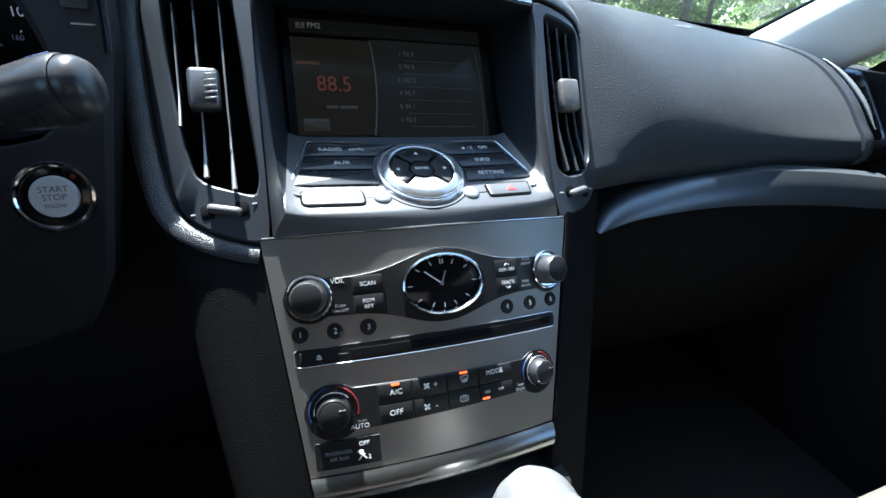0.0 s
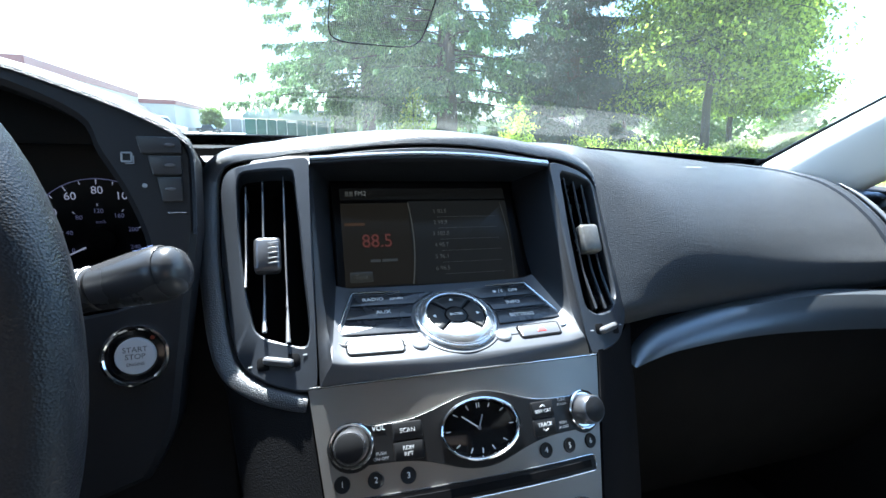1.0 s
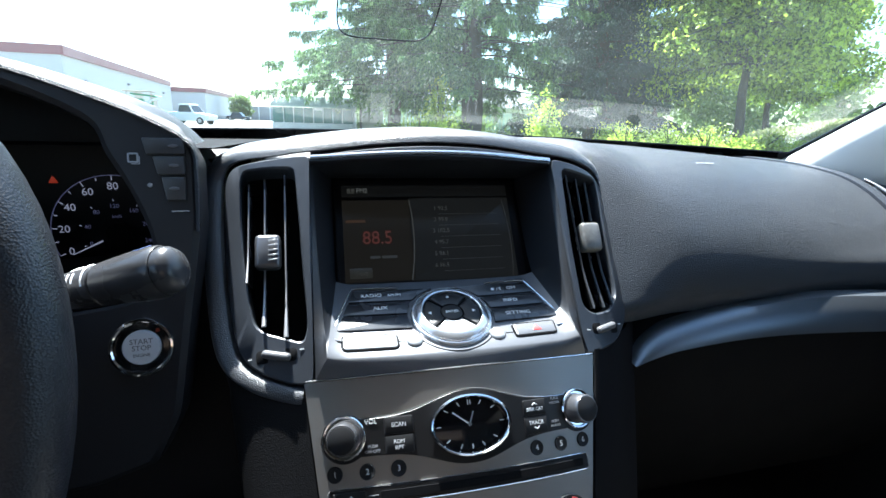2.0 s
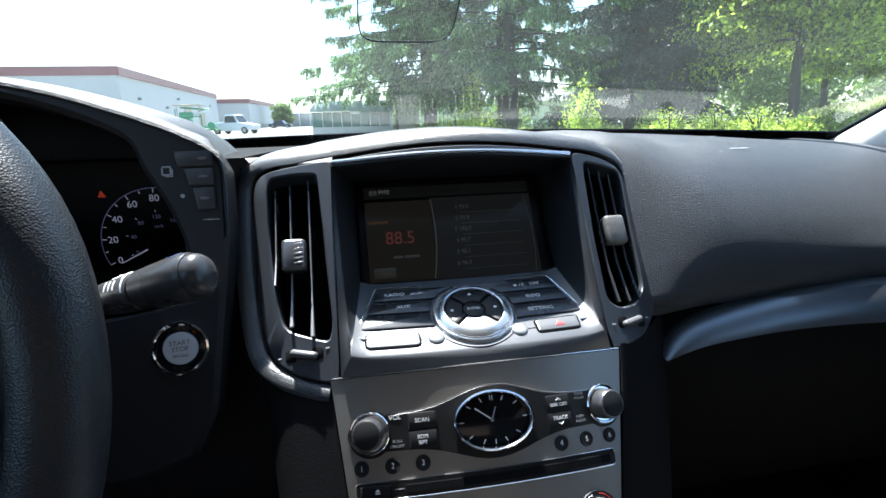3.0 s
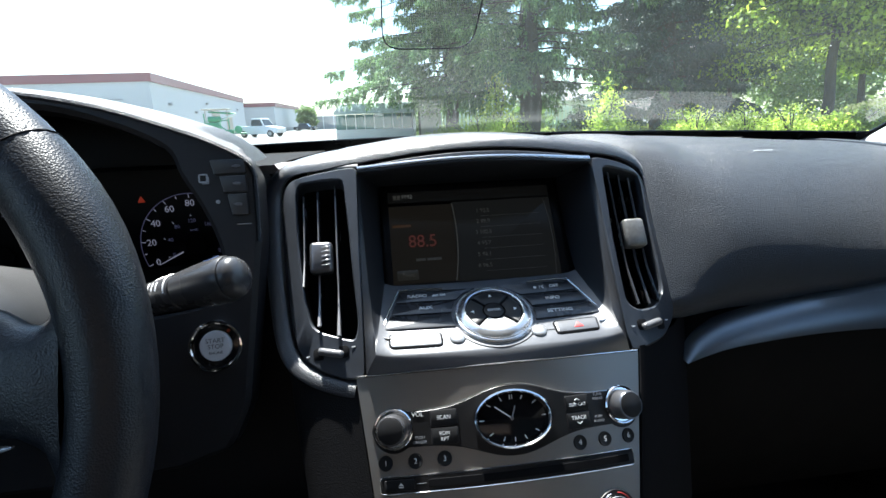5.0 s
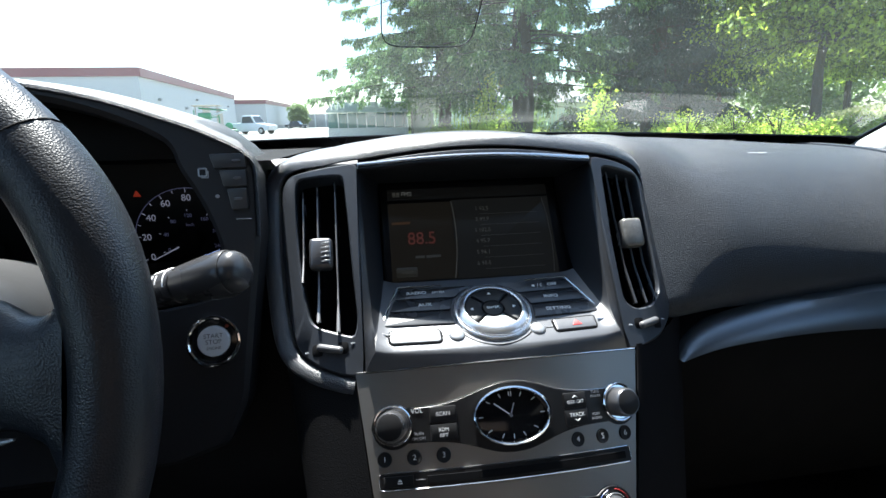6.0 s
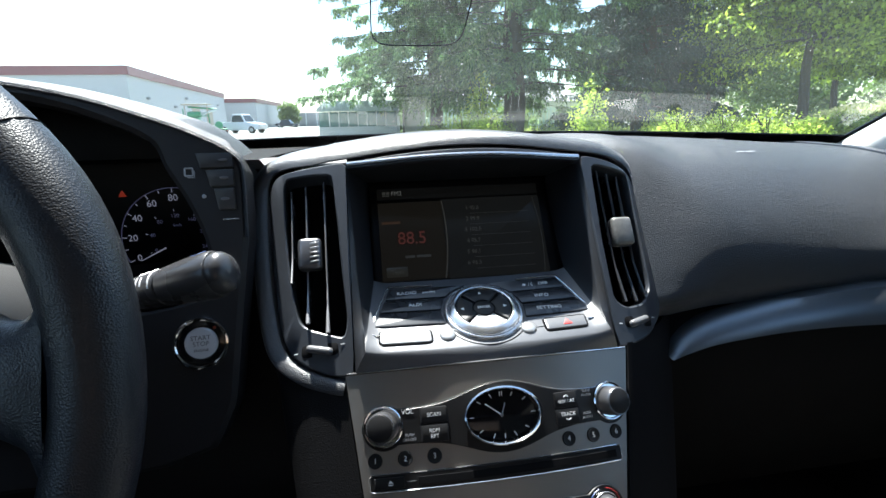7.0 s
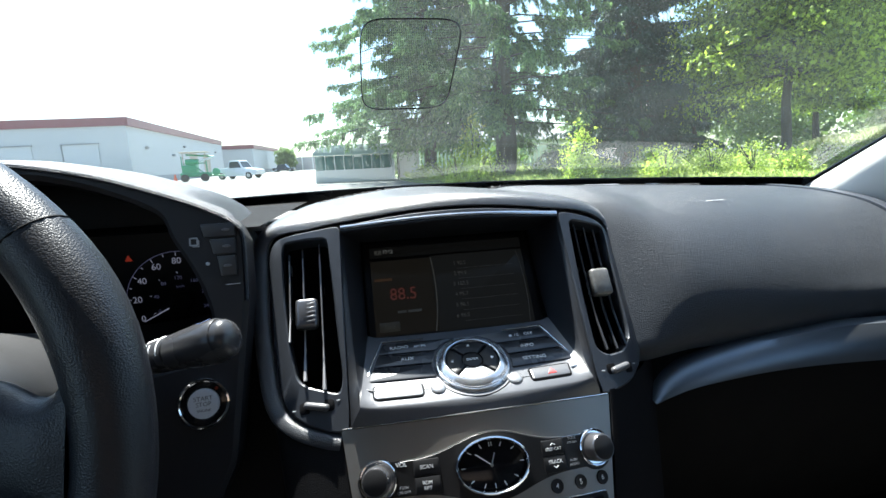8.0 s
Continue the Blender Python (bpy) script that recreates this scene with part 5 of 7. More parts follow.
for cx, nums, inner_nums in ((-0.300, ("0", "20", "40", "60", "80", "100", "120", "140", "160"), ("0", "40", "80", "120", "160", "200", "240")), (-0.497, ("0", "1", "2", "3", "4", "5", "6", "7", "8", "9"), ())):
    cz, R = 0.850, 0.058
    a0, a1 = 202, -22
    part("dial_arc", tube([Vector((cx + R * math.cos(radians(a)), 0.6045, cz + R * math.sin(radians(a)))) for a in [a0 + (a1 - a0) * i / 60 for i in range(61)]], 0.0005, 5), M_GAUGEDIM, face, "thin dial arc")
    k = len(nums)
    for i, s in enumerate(nums):
        a = radians(a0 + (a1 - a0) * i / (k - 1))
        text("figure", s, 0.0102, gm(cx + 0.0470 * math.cos(a), cz + 0.0470 * math.sin(a), 0.001), M_GAUGE, face)
    for i in range(2 * k - 1):
        a = radians(a0 + (a1 - a0) * i / (2 * k - 2))
        part("tick", rbox((0, 0, 0), (0.005 if i % 2 == 0 else 0.003, 0.0009, 0.0003), 0, m=gm(cx + 0.0555 * math.cos(a), cz + 0.0555 * math.sin(a), 0.001) @ Matrix.Rotation(a, 4, "Z")), M_GAUGE, face)
    for i, s in enumerate(inner_nums):
        a = radians(a0 + (a1 - a0) * i / (len(inner_nums) - 1) * 0.98)
        text("small_figure", s, 0.0058, gm(cx + 0.0275 * math.cos(a), cz + 0.0275 * math.sin(a), 0.001), M_GAUGEDIM, face)
        part("small_tick", rbox((0, 0, 0), (0.0022, 0.0007, 0.0003), 0, m=gm(cx + 0.0335 * math.cos(a), cz + 0.0335 * math.sin(a), 0.001) @ Matrix.Rotation(a, 4, "Z")), M_GAUGE, face)
    a = radians(206)
    part("needle", tube([Vector((cx + r * math.cos(a), 0.602, cz + r * math.sin(a))) for r in (0.016, 0.046)], [0.0010, 0.0005], 6), M_GAUGE, face, "pale needle at rest")
    part("needle_hub", lathe([(0.011, 0), (0.011, 0.003), (0.009, 0.004), (0, 0.0042)], gm(cx, cz, 0.001), 28), M_VOID, face)
text("small_figure", "km/h", 0.0042, gm(-0.300, 0.8670, 0.001), M_GAUGEDIM, face)
part("warning_lamp", slab(rpoly([(-0.3532, 0.9003), (-0.3448, 0.9003), (-0.3490, 0.9075)], 0.001, 2), 0, 0.0004, lambda x, z, h: gm(x, z, 0.0005 + h).translation, 0.0001), M_REDLAMP, face, "lit red triangular warning lamp")
# small keys on the fascia
part("square_mark", tube([fp(-0.2330 + u, 0.9360 + v, 0.0007) for u, v in rrect(-0.0030, -0.0030, 0.0030, 0.0030, 0.0006, 2)], 0.0007, 5, True), M_GREY, cluster)
part("square_mark_shadow", tube([fp(-0.2330 + u, 0.9360 + v, 0.0007) for u, v in ((-0.001, -0.0042), (0.0042, -0.0042), (0.0042, 0.001))], 0.0005, 5), M_GREY, cluster)
part("pin", lathe([(0.0016, 0), (0.0016, 0.001), (0, 0.0014)], fm(-0.2225, 0.9170, 0), 12), M_GREY, cluster)
for z0, z1, u0 in ((0.9385, 0.9500, -0.2240), (0.9240, 0.9370, -0.2170), (0.9060, 0.9225, -0.2115)):
    part("fascia_key", slab(rpoly([(u0, z0), (-0.1985, z0), (-0.1990, z1), (u0 - 0.003, z1)], 0.001, 3), -0.001, 0.0026, fp, 0.001), M_FKEY, cluster, "small grey rocker key")
    part("key_notch", slab(ellipse(-0.2060, (z0 + z1) / 2, 0.0035, 0.0012, 16), 0.0022, 0.0034, fp, 0.0004), M_THUMB, cluster)
part("fascia_line", rbox((0, 0, 0), (0.012, 0.0010, 0.0006), 0, m=fm(-0.2030, 0.8985, 0.0003)), M_LINE, cluster)

# ---- start button ----
start = thing("start_button", "round silver engine start button in a chrome ring", "button", tuple(fp(-0.231, 0.804)))
BM = basis(fp(-0.2310, 0.8045, 0.0), (1, 0.06, 0), (0, 0.268, 0.963)) @ Matrix.Scale(0.91, 4)
part("ring", lathe([(0.0232, -0.002), (0.0232, 0.003), (0.0224, 0.0048), (0.0208, 0.0052), (0.0196, 0.0044), (0.0190, 0.0025), (0.0188, 0.0)], BM, 56), M_CHROME, start, "chrome ring")
part("collar", lathe([(0.0192, 0.0), (0.0192, 0.0018), (0.0150, 0.0024), (0.0142, 0.0010), (0, 0.0008)], BM, 48), M_GLOSS, start, "gloss black collar")
part("cap", lathe([(0.0136, 0.0), (0.0136, 0.0030), (0.0128, 0.0040), (0.010, 0.0041), (0, 0.0041)], BM, 48), M_BTNWHITE, start, "silver push cap")
text("legend", "START", 0.0056, BM @ Matrix.Translation((0, 0.0046, 0.0042)), M_PRINT, start)
text("legend", "STOP", 0.0056, BM @ Matrix.Translation((0, -0.0006, 0.0042)), M_PRINT, start)
text("legend", "ENGINE", 0.0034, BM @ Matrix.Translation((0, -0.0062, 0.0042)), M_PRINT, start)
part("lamp_dot", lathe([(0.0016, 0), (0.0016, 0.0003)], BM @ Matrix.Translation((0.0115, 0.0125, 0.0024)), 12), mat("dull_red_lens", (0.22, 0.03, 0.01), 0.4), start, "dull red lens")

# ---- steering wheel ----
WC = Vector((-0.394, 0.264, 0.8616))
WM = basis(WC, (1, 0, 0), (0, 0.342, 0.940))
wheel = thing("steering_wheel", "black leather steering wheel with silver spoke inserts", "steering wheel", tuple(WC))
RR = 0.1785
rows = []
for i in range(96):
    a = 2 * math.pi * i / 96
    swell = 1.0 + 0.10 * math.exp(-((math.degrees(a) - 25) / 14) ** 2) + 0.10 * math.exp(-((math.degrees(a) - 155) / 14) ** 2)
    r = []
    for k in range(18):
        b = 2 * math.pi * k / 18
        rr = RR + 0.0182 * swell * math.cos(b)
        r.append(WM @ Vector((rr * math.cos(a), rr * math.sin(a), 0.0172 * swell * math.sin(b))))
    rows.append(r)
rows.append(rows[0])
rim = loft(rows, True)
bmesh.ops.remove_doubles(rim, verts=rim.verts, dist=1e-6)
part("rim", rim, M_RIM, wheel, "grained black leather rim")
part("rim_seam", tube([WM @ Vector(((RR + 0.0188 * math.cos(b)) * math.cos(radians(38)), (RR + 0.0188 * math.cos(b)) * math.sin(radians(38)), 0.0175 * math.sin(b))) for b in [2 * math.pi * k / 24 for k in range(24)]], 0.0007, 5, True), M_VOID, wheel)


def wp(u, v, h=0.0):
    return WM @ Vector((u, v, h))


part("hub_pad", slab(rpoly([(-0.085, 0.050), (0.085, 0.050), (0.075, -0.03), (0.045, -0.085), (-0.045, -0.085), (-0.075, -0.03)], 0.03, 8), -0.06, 0.004, wp, 0.012), M_DARK, wheel, "black horn pad")
SPOKE_U = (0.070, 0.100, 0.1275, 0.140, 0.150, 0.155, 0.158, 0.163)
SPOKE_TOP = (0.056, 0.050, 0.0410, 0.0335, 0.0320, 0.0352, 0.0410, 0.054)
SPOKE_LOW = (-0.034, -0.022, -0.0165, -0.0168, -0.0212, -0.0250, -0.0345, -0.048)
for s in (-1, 1):
    rows = []
    for i in range(25):
        u = 0.070 + 0.093 * i / 24
        top, bot = float(np.interp(u, SPOKE_U, SPOKE_TOP)), float(np.interp(u, SPOKE_U, SPOKE_LOW))
        mid_v, hv = (top + bot) / 2, (top - bot) / 2
        hh = -0.010 + 0.010 * min(1.0, max(0.0, (u - 0.07) / 0.08)) ** 2
        r = []
        for k in range(20):
            b = 2 * math.pi * k / 20
            c, d = math.cos(b), math.sin(b)
            r.append(wp(s * u, mid_v + hv * math.copysign(abs(c) ** 0.6, c), hh + 0.0125 * math.copysign(abs(d) ** 0.8, d)))
        rows.append(r)
    part("spoke", loft(rows, True), M_RIM, wheel, "black leather spoke flowing into the rim")
    part("spoke_insert", tube([wp(s * (0.078 + 0.064 * t / 6), -0.030 + 0.0115 * (t / 6) ** 0.7, 0.0015 + 0.006 * (t / 6)) for t in range(7)], [0.006, 0.006, 0.0055, 0.005, 0.004, 0.003, 0.001], 10, flat=0.6), M_SILVER, wheel, "silver spoke insert")
part("lower_spoke", slab(rpoly([(-0.03, -0.07), (0.03, -0.07), (0.022, -0.165), (-0.022, -0.165)], 0.006), -0.02, -0.004, wp, 0.004), M_DARK, wheel)
column = thing("steering_column", "grey plastic steering column shroud behind the wheel", "steering column", (-0.37, 0.36, 0.80))
rows = []
for d, k in ((0.320, 0.10), (0.317, 0.75), (0.322, 0.93), (0.335, 1.0), (0.36, 1.0), (0.43, 0.98), (0.52, 0.95)):
    cz = 0.8660 - 0.36 * (d - 0.32)
    rows.append([(-0.394 + 0.100 * k * math.cos(a), d, cz + (0.059 if math.sin(a) > 0 else 0.075) * k * math.sin(a)) for a in [2 * math.pi * i / 48 for i in range(48)]])
part("shroud", loft(rows, True), M_COLUMN, column, "grey plastic upper cover")

# ---- wiper stalk ----
stalk = thing("wiper_stalk", "black wiper stalk with white printed marks", "stalk", (-0.26, 0.40, 0.86))
ax0, ax1 = Vector((-0.335, 0.429, 0.836)), Vector((-0.1875, 0.370, 0.8800))
sx = (ax1 - ax0).normalized()
upx = Vector((0, 0, 1)) - sx * sx.z
SM = basis(ax0, upx, sx.cross(upx))
L = (ax1 - ax0).length
part("arm", lathe([(0.0070, 0), (0.0085, L - 0.095), (0.0098, L - 0.078)], SM, 24), M_STALK, stalk)
part("collar", lathe([(0.0095, L - 0.080), (0.0112, L - 0.078), (0.0124, L - 0.062), (0.0128, L - 0.0505), (0.0122, L - 0.0500)], SM, 32, 1.0, 0.9), M_STALK, stalk, "ribbed collar")
part("joint_ring", lathe([(0.0118, L - 0.0505), (0.0118, L - 0.0485)], SM, 32, 1.0, 0.9), M_VOID, stalk)
part("grip", lathe([(0.0122, L - 0.0490), (0.0130, L - 0.0485), (0.0146, L - 0.034), (0.0158, L - 0.020), (0.0161, L - 0.012), (0.0157, L - 0.007), (0.0150, L - 0.0055), (0.0147, L - 0.0058)], SM, 40, 1.0, 0.9), M_STALK, stalk, "smooth rotary grip")
part("end_cap", lathe([(0.0143, L - 0.0062), (0.0145, L - 0.0050), (0.0138, L - 0.0010), (0.0118, L + 0.0022), (0.0080, L + 0.0042), (0.0030, L + 0.0050), (0, L + 0.0051)], SM, 40, 1.0, 0.9), M_STALK, stalk, "domed end button")


def on_stalk(a, d, out=0.0):
    """On the stalk's skin: a round it from the top, d from its tip."""
    r = float(np.interp(d, (-0.080, -0.062, -0.050, -0.034, -0.012), (0.0112, 0.0124, 0.0129, 0.0147, 0.0162))) + out
    return SM @ Vector((r * math.cos(a), r * 0.9 * math.sin(a), L + d))


for d, w, a0, a1 in ((-0.0535, 0.0013, -70, 75), (-0.0605, 0.0013, 30, 62), (-0.0645, 0.0011, 26, 60), (-0.0685, 0.0011, 24, 58), (-0.0605, 0.0012, -14, 14), (-0.0650, 0.0008, -14, 14)):
    part("print", tube([on_stalk(radians(a0 + (a1 - a0) * i / 10), d) for i in range(11)], w * 0.5, 5), M_WHITE, stalk, "white printed mark")
part("tip_mark", tube([on_stalk(radians(a), d, 0.0001) for a, d in ((-6, -0.010), (12, -0.016), (-2, -0.022))], 0.0004, 5), M_BLUEARC, stalk)

# ---- gear lever and console ----
lever = thing("gear_lever", "satin silver gear lever knob with a polished cap", "gear lever", (0.02, 0.23, 0.60))
GM = pose(0.012, 0.240, 0.640, 12, 6, 10) @ Matrix.Scale(0.92, 4)
part("grip", lathe([(0.012, -0.09), (0.013, -0.045), (0.020, -0.020), (0.0255, 0.010), (0.0272, 0.030), (0.0250, 0.046), (0.019, 0.056), (0.010, 0.061), (0, 0.062)], GM, 40, 1.0, 1.1), mat("silver_knob_paint", (0.20, 0.20, 0.205), 0.34, metal=0.4, bump=0.05, scale=1300), lever, "satin silver knob body")
part("cap", lathe([(0.0175, 0.030), (0.0190, 0.046), (0.0165, 0.0565), (0.0105, 0.0625), (0, 0.0640)], GM @ Matrix.Translation((0.004, -0.007, 0)) @ pose(0, 0, 0, 8, 4, 0), 40, 0.80, 1.05), M_GEAR, lever, "polished silver cap")
console = thing("centre_console", "black centre console round the gear lever", "console", (0.0, 0.2, 0.5))
part("console_top", rbox((0.0, 0.12, 0.52), (0.19, 0.42, 0.14), 0.02, 3), M_FASCIA, console)
part("gear_boot", lathe([(0.050, 0), (0.042, 0.02), (0.02, 0.05)], pose(0.012, 0.235, 0.585), 32), M_LEATHER, console, "black leather boot")
part("plate_line", tube([Vector((-0.085 + 0.17 * i / 10, 0.285 - 0.02 * (1 - (i / 5 - 1) ** 2), 0.592)) for i in range(11)], 0.0009, 5), M_LINE, console)
part("console_front", rbox((0.0, 0.40, 0.50), (0.19, 0.24, 0.22), 0.01), M_DARK, console)

# ---- outer vent ----
side_vent = thing("air_vent", "outer black air vent at the end of the dash", "air vent", (0.68, 0.55, 0.82))


def vp(x, z, h=0.0):
    return Vector((x, 0.545 + (z - 0.86) * 0.85 - 0.76 * h, z + 0.64 * h))


part("rim", ring_frame(rpoly([(0.655, 0.805), (0.735, 0.805), (0.735, 0.895), (0.655, 0.900)], 0.01), rpoly([(0.663, 0.812), (0.728, 0.812), (0.728, 0.887), (0.663, 0.891)], 0.008), (0.695, 0.85), vp, 48), M_TRIM, side_vent, "silver edge")
part("duct", loft([[vp(x, z, -0.03) for x in (0.655, 0.735)] for z in (0.80, 0.90)]), M_VOID, side_vent)
for i in range(4):
    z = 0.826 + 0.0165 * i
    part("blade", loft([[vp(x, z + dz, h) for x in (0.664, 0.727)] for dz, h in ((0.001, -0.022), (0.001, -0.001), (-0.001, -0.001), (-0.001, -0.022))]), M_SATIN, side_vent)
part("upright", rbox((0, 0, 0), (0.004, 0.07, 0.01), 0.001, 1, basis(vp(0.690, 0.85, -0.004), (1, 0, 0), (0, 0.66, 0.75))), M_BUTTON, side_vent)

# ---- cabin ----
def ws_base(x):
    return Vector((x, 1.0 - 0.225 * (x / 0.7) ** 2, 0.930 - 0.012 * (x / 0.7) ** 2))


def ws_point(x, t):
    """Point of the windshield: x across at its base, t up."""
    b = ws_base(x)
    top = Vector((x * 0.86, 0.30 - 0.25 * (x / 0.7) ** 2, 1.31 - 0.03 * (x / 0.7) ** 2))
    p = b.lerp(top, t)
    p.z += 0.020 * math.sin(math.pi * t) * (1 - 0.6 * (x / 0.7) ** 2)
    return p


shield = thing("windshield", "dusty clear curved windshield with a dotted black patch", "windshield", tuple(ws_base(0)), kind="structure")
xs_w = [-0.72 + 1.44 * i / 36 for i in range(37)]
glass = part("pane", loft([[ws_point(x, -0.01 + 1.01 * j / 16) for x in xs_w] for j in range(17)]), M_GLASS, shield, "clear glass with a film of dust")
facing(glass, (0, 0.2, 0.9))
glass.visible_shadow = False
part("lower_band", thick(loft([[ws_point(x, t) + Vector((0, -0.003, -0.003)) for x in xs_w] for t in (-0.03, -0.01, 0.010, 0.028, 0.040, 0.051)]), 0.002), M_FRIT, shield, "black edge band")
for s in (-1, 1):
    part("side_band", thick(loft([[ws_point(s * x, t / 12) + Vector((0, -0.003, -0.003)) for t in range(13)] for x in (0.690, 0.725)]), 0.002), M_FRIT, shield, "black edge band")
# dotted patch near the mirror foot
def patch_in(u, v):
    return abs(u) ** 6 + abs(v) ** 6 < 1


PX, PT, PW, PH = -0.014, 0.441, 0.064, 0.104
dots_v, dots_f = [], []
for i in range(52):
    for j in range(38):
        u, v = -1 + 2 * (i + 0.5) / 52, -1 + 2 * (j + 0.5) / 38
        if not patch_in(u, v):
            continue
        c = ws_point(PX + u * PW, PT + v * PH) + Vector((0, -0.002, -0.002))
        e1 = (ws_point(PX + u * PW + 0.01, PT) - ws_point(PX + u * PW, PT)).normalized() * 0.0003
        e2 = (ws_point(PX, PT + 0.01) - ws_point(PX, PT)).normalized() * 0.0016
        b = len(dots_v)
        dots_v += [c - e1 - e2, c + e1 - e2, c + e1 + e2, c - e1 + e2]
        dots_f.append((b, b + 1, b + 2, b + 3))
me = bpy.data.meshes.new("dot_patch")
me.from_pydata([tuple(v) for v in dots_v], [], dots_f)
tagged(part("dot_patch", me, M_FRIT, shield, "patch of small black dots"), kind="stuff")
oval = [(math.copysign(abs(math.cos(a)) ** (1 / 3), math.cos(a)), math.copysign(abs(math.sin(a)) ** (1 / 3), math.sin(a))) for a in [2 * math.pi * i / 64 for i in range(64)]]
part("patch_outline", tube([ws_point(PX + u * PW * 1.03, PT + v * PH * 1.03) + Vector((0, -0.002, -0.002)) for u, v in oval], 0.0011, 5, True), M_FRIT, shield, "black outline of the patch")

R1 = np.random.RandomState(5)
speck_v, speck_f = [], []
for i in range(260):
    wx, wt = R1.uniform(-0.15, 0.66), R1.uniform(0.07, 0.55)
    c = ws_point(wx, wt) + Vector((0, -0.0012, -0.0012))
    q = R1.uniform(0.0002, 0.00065) * (1.0 if i % 9 else 1.6)
    b = len(speck_v)
    speck_v += [c + Vector((-q, 0, 0)), c + Vector((0, q * 0.9, -q * 0.5)), c + Vector((q, 0, 0)), c + Vector((0, -q * 0.9, q * 0.5))]
    speck_f.append((b, b + 1, b + 2, b + 3))
me = bpy.data.meshes.new("dust_specks")
me.from_pydata([tuple(v) for v in speck_v], [], speck_f)
tagged(part("dust_specks", me, M_SPECK, shield, "pale dust specks on the glass"), kind="stuff")

for s, side in ((1, "right"), (-1, "left")):
    rows = []
    for t in [i / 10 for i in range(11)]:
        a = Vector((0.700, 0.790, 0.915)).lerp(Vector((0.600, 0.06, 1.275)), t)
        b = Vector((0.655, 0.690, 0.915)).lerp(Vector((0.560, 0.03, 1.270)), t)
        c = Vector((0.690, 0.560, 0.895)).lerp(Vector((0.605, -0.05, 1.260)), t)
        d = Vector((0.780, 0.680, 0.900)).lerp(Vector((0.665, 0.0, 1.275)), t)
        bow = Vector((0, 0, 0.012 * math.sin(math.pi * t)))
        sec = rpoly([(0, 0), (1, 0), (1, 1), (0, 1)], 0.35, 4)
        r = []
        for u, v in sec:
            p = a.lerp(b, u).lerp(d.lerp(c, u), v) + bow
            r.append((s * p.x, p.y, p.z))
        rows.append(r)
    part_ob = part("a_pillar", loft(rows, True), M_PILLAR)
    tagged(part_ob, "light grey fabric windshield pillar trim", "pillar", kind="structure")
    door = thing("door_panel", "black car door trim with an armrest", "car door", (s * 0.76, 0.1, 0.3), kind="structure")
    part("panel", rbox((s * 0.775, -0.02, 0.56), (0.05, 1.84, 0.68), 0.02), M_DARK, door)
    part("armrest", tube([(s * 0.74, -0.6, 0.62), (s * 0.725, 0.0, 0.62), (s * 0.725, 0.25, 0.64), (s * 0.735, 0.38, 0.70), (s * 0.745, 0.45, 0.80)], [0.02, 0.028, 0.026, 0.018, 0.012], 14), M_LEATHER, door)
    part("sail_panel", thick(loft([[(s * 0.770, y, 0.888) for y in (0.10, 0.35, 0.60)], [(s * 0.732, 0.10, 1.005), (s * 0.727, 0.28, 1.020), (s * 0.724, 0.42, 1.030)], [(s * 0.698, 0.10, 1.11), (s * 0.695, 0.20, 1.120), (s * 0.692, 0.29, 1.130)], [(s * 0.668, -0.05, 1.21), (s * 0.664, 0.05, 1.22), (s * 0.661, 0.14, 1.23)]]), 0.006), M_DARK, door, "black corner panel before the window")
    g = facing(part("door_glass", loft([[(s * 0.775, y, 0.90) for y in (-0.9, 0.0, 0.56)], [(s * 0.655, y, 1.265) for y in (-0.8, -0.3, -0.05)]]), M_SIDEGLASS, door), (0, 0, 0.9))
    g.visible_shadow = False
rows = []
for k, y0 in enumerate((0.30, 0.0, -0.5, -1.0)):
    rows.append([(x, y0 - (0.32 * (x / 0.7) ** 2 if k == 0 else 0.1 * (x / 0.7) ** 2 if k == 1 else 0), 1.315 - 0.05 * (x / 0.63) ** 2) for x in (-0.66, -0.55, -0.4, -0.2, 0, 0.2, 0.4, 0.55, 0.66)])
tagged(part("headliner_darkened", thick(loft(rows), -0.03), M_ROOF), "light grey fabric headliner, colour darkened for the cabin's shade", "ceiling", kind="structure")
# unseen side walls, added to hold back light from the rear sides
for s in (-1, 1):
    tagged(part("light_stop_side", rbox((s * 0.715, -0.66, 1.08), (0.05, 0.70, 0.46), 0.02), M_ROOF), "added unseen side wall that keeps light out of the rear cabin", "wall", kind="structure")
# unseen rear wall, added to cut the light from behind
for rear_c, rear_s in (((0, -1.0, 0.565), (1.56, 0.05, 0.73)), ((0, -1.0, 1.25), (1.56, 0.05, 0.14)), ((-0.63, -1.0, 1.055), (0.30, 0.05, 0.25)), ((0.63, -1.0, 1.055), (0.30, 0.05, 0.25))):
    tagged(part("light_stop_rear", rbox(rear_c, rear_s, 0.004), M_SEAT), "added unseen stone coloured wall that closes off light from behind", "wall", kind="structure")
# unseen window, added and placed to brighten the panel's lower reflection
rear_fill = thing("window_fill", "added unseen rear window, tinted to warm the control panel", "window", (0, -1.0, 0.93), kind="structure")
rear_fill_glass = facing(part("pane", thick(loft([[(x, -1.0, z) for x in (-0.48, 0, 0.48)] for z in (0.93, 1.18)]), 0.003), M_FILLGLASS, rear_fill), (0, 0, 0.9))
rear_fill_glass.visible_shadow = False
tagged(part("cabin_floor", rbox((0, -0.1, 0.25), (1.56, 1.9, 0.06), 0.01), M_CARPET), "black carpeted car floor", "floor", kind="structure")
tagged(part("firewall", rbox((0, 0.86, 0.55), (1.56, 0.05, 0.66), 0.01), M_CARPET), "black carpeted firewall under the dash", "wall", kind="structure")
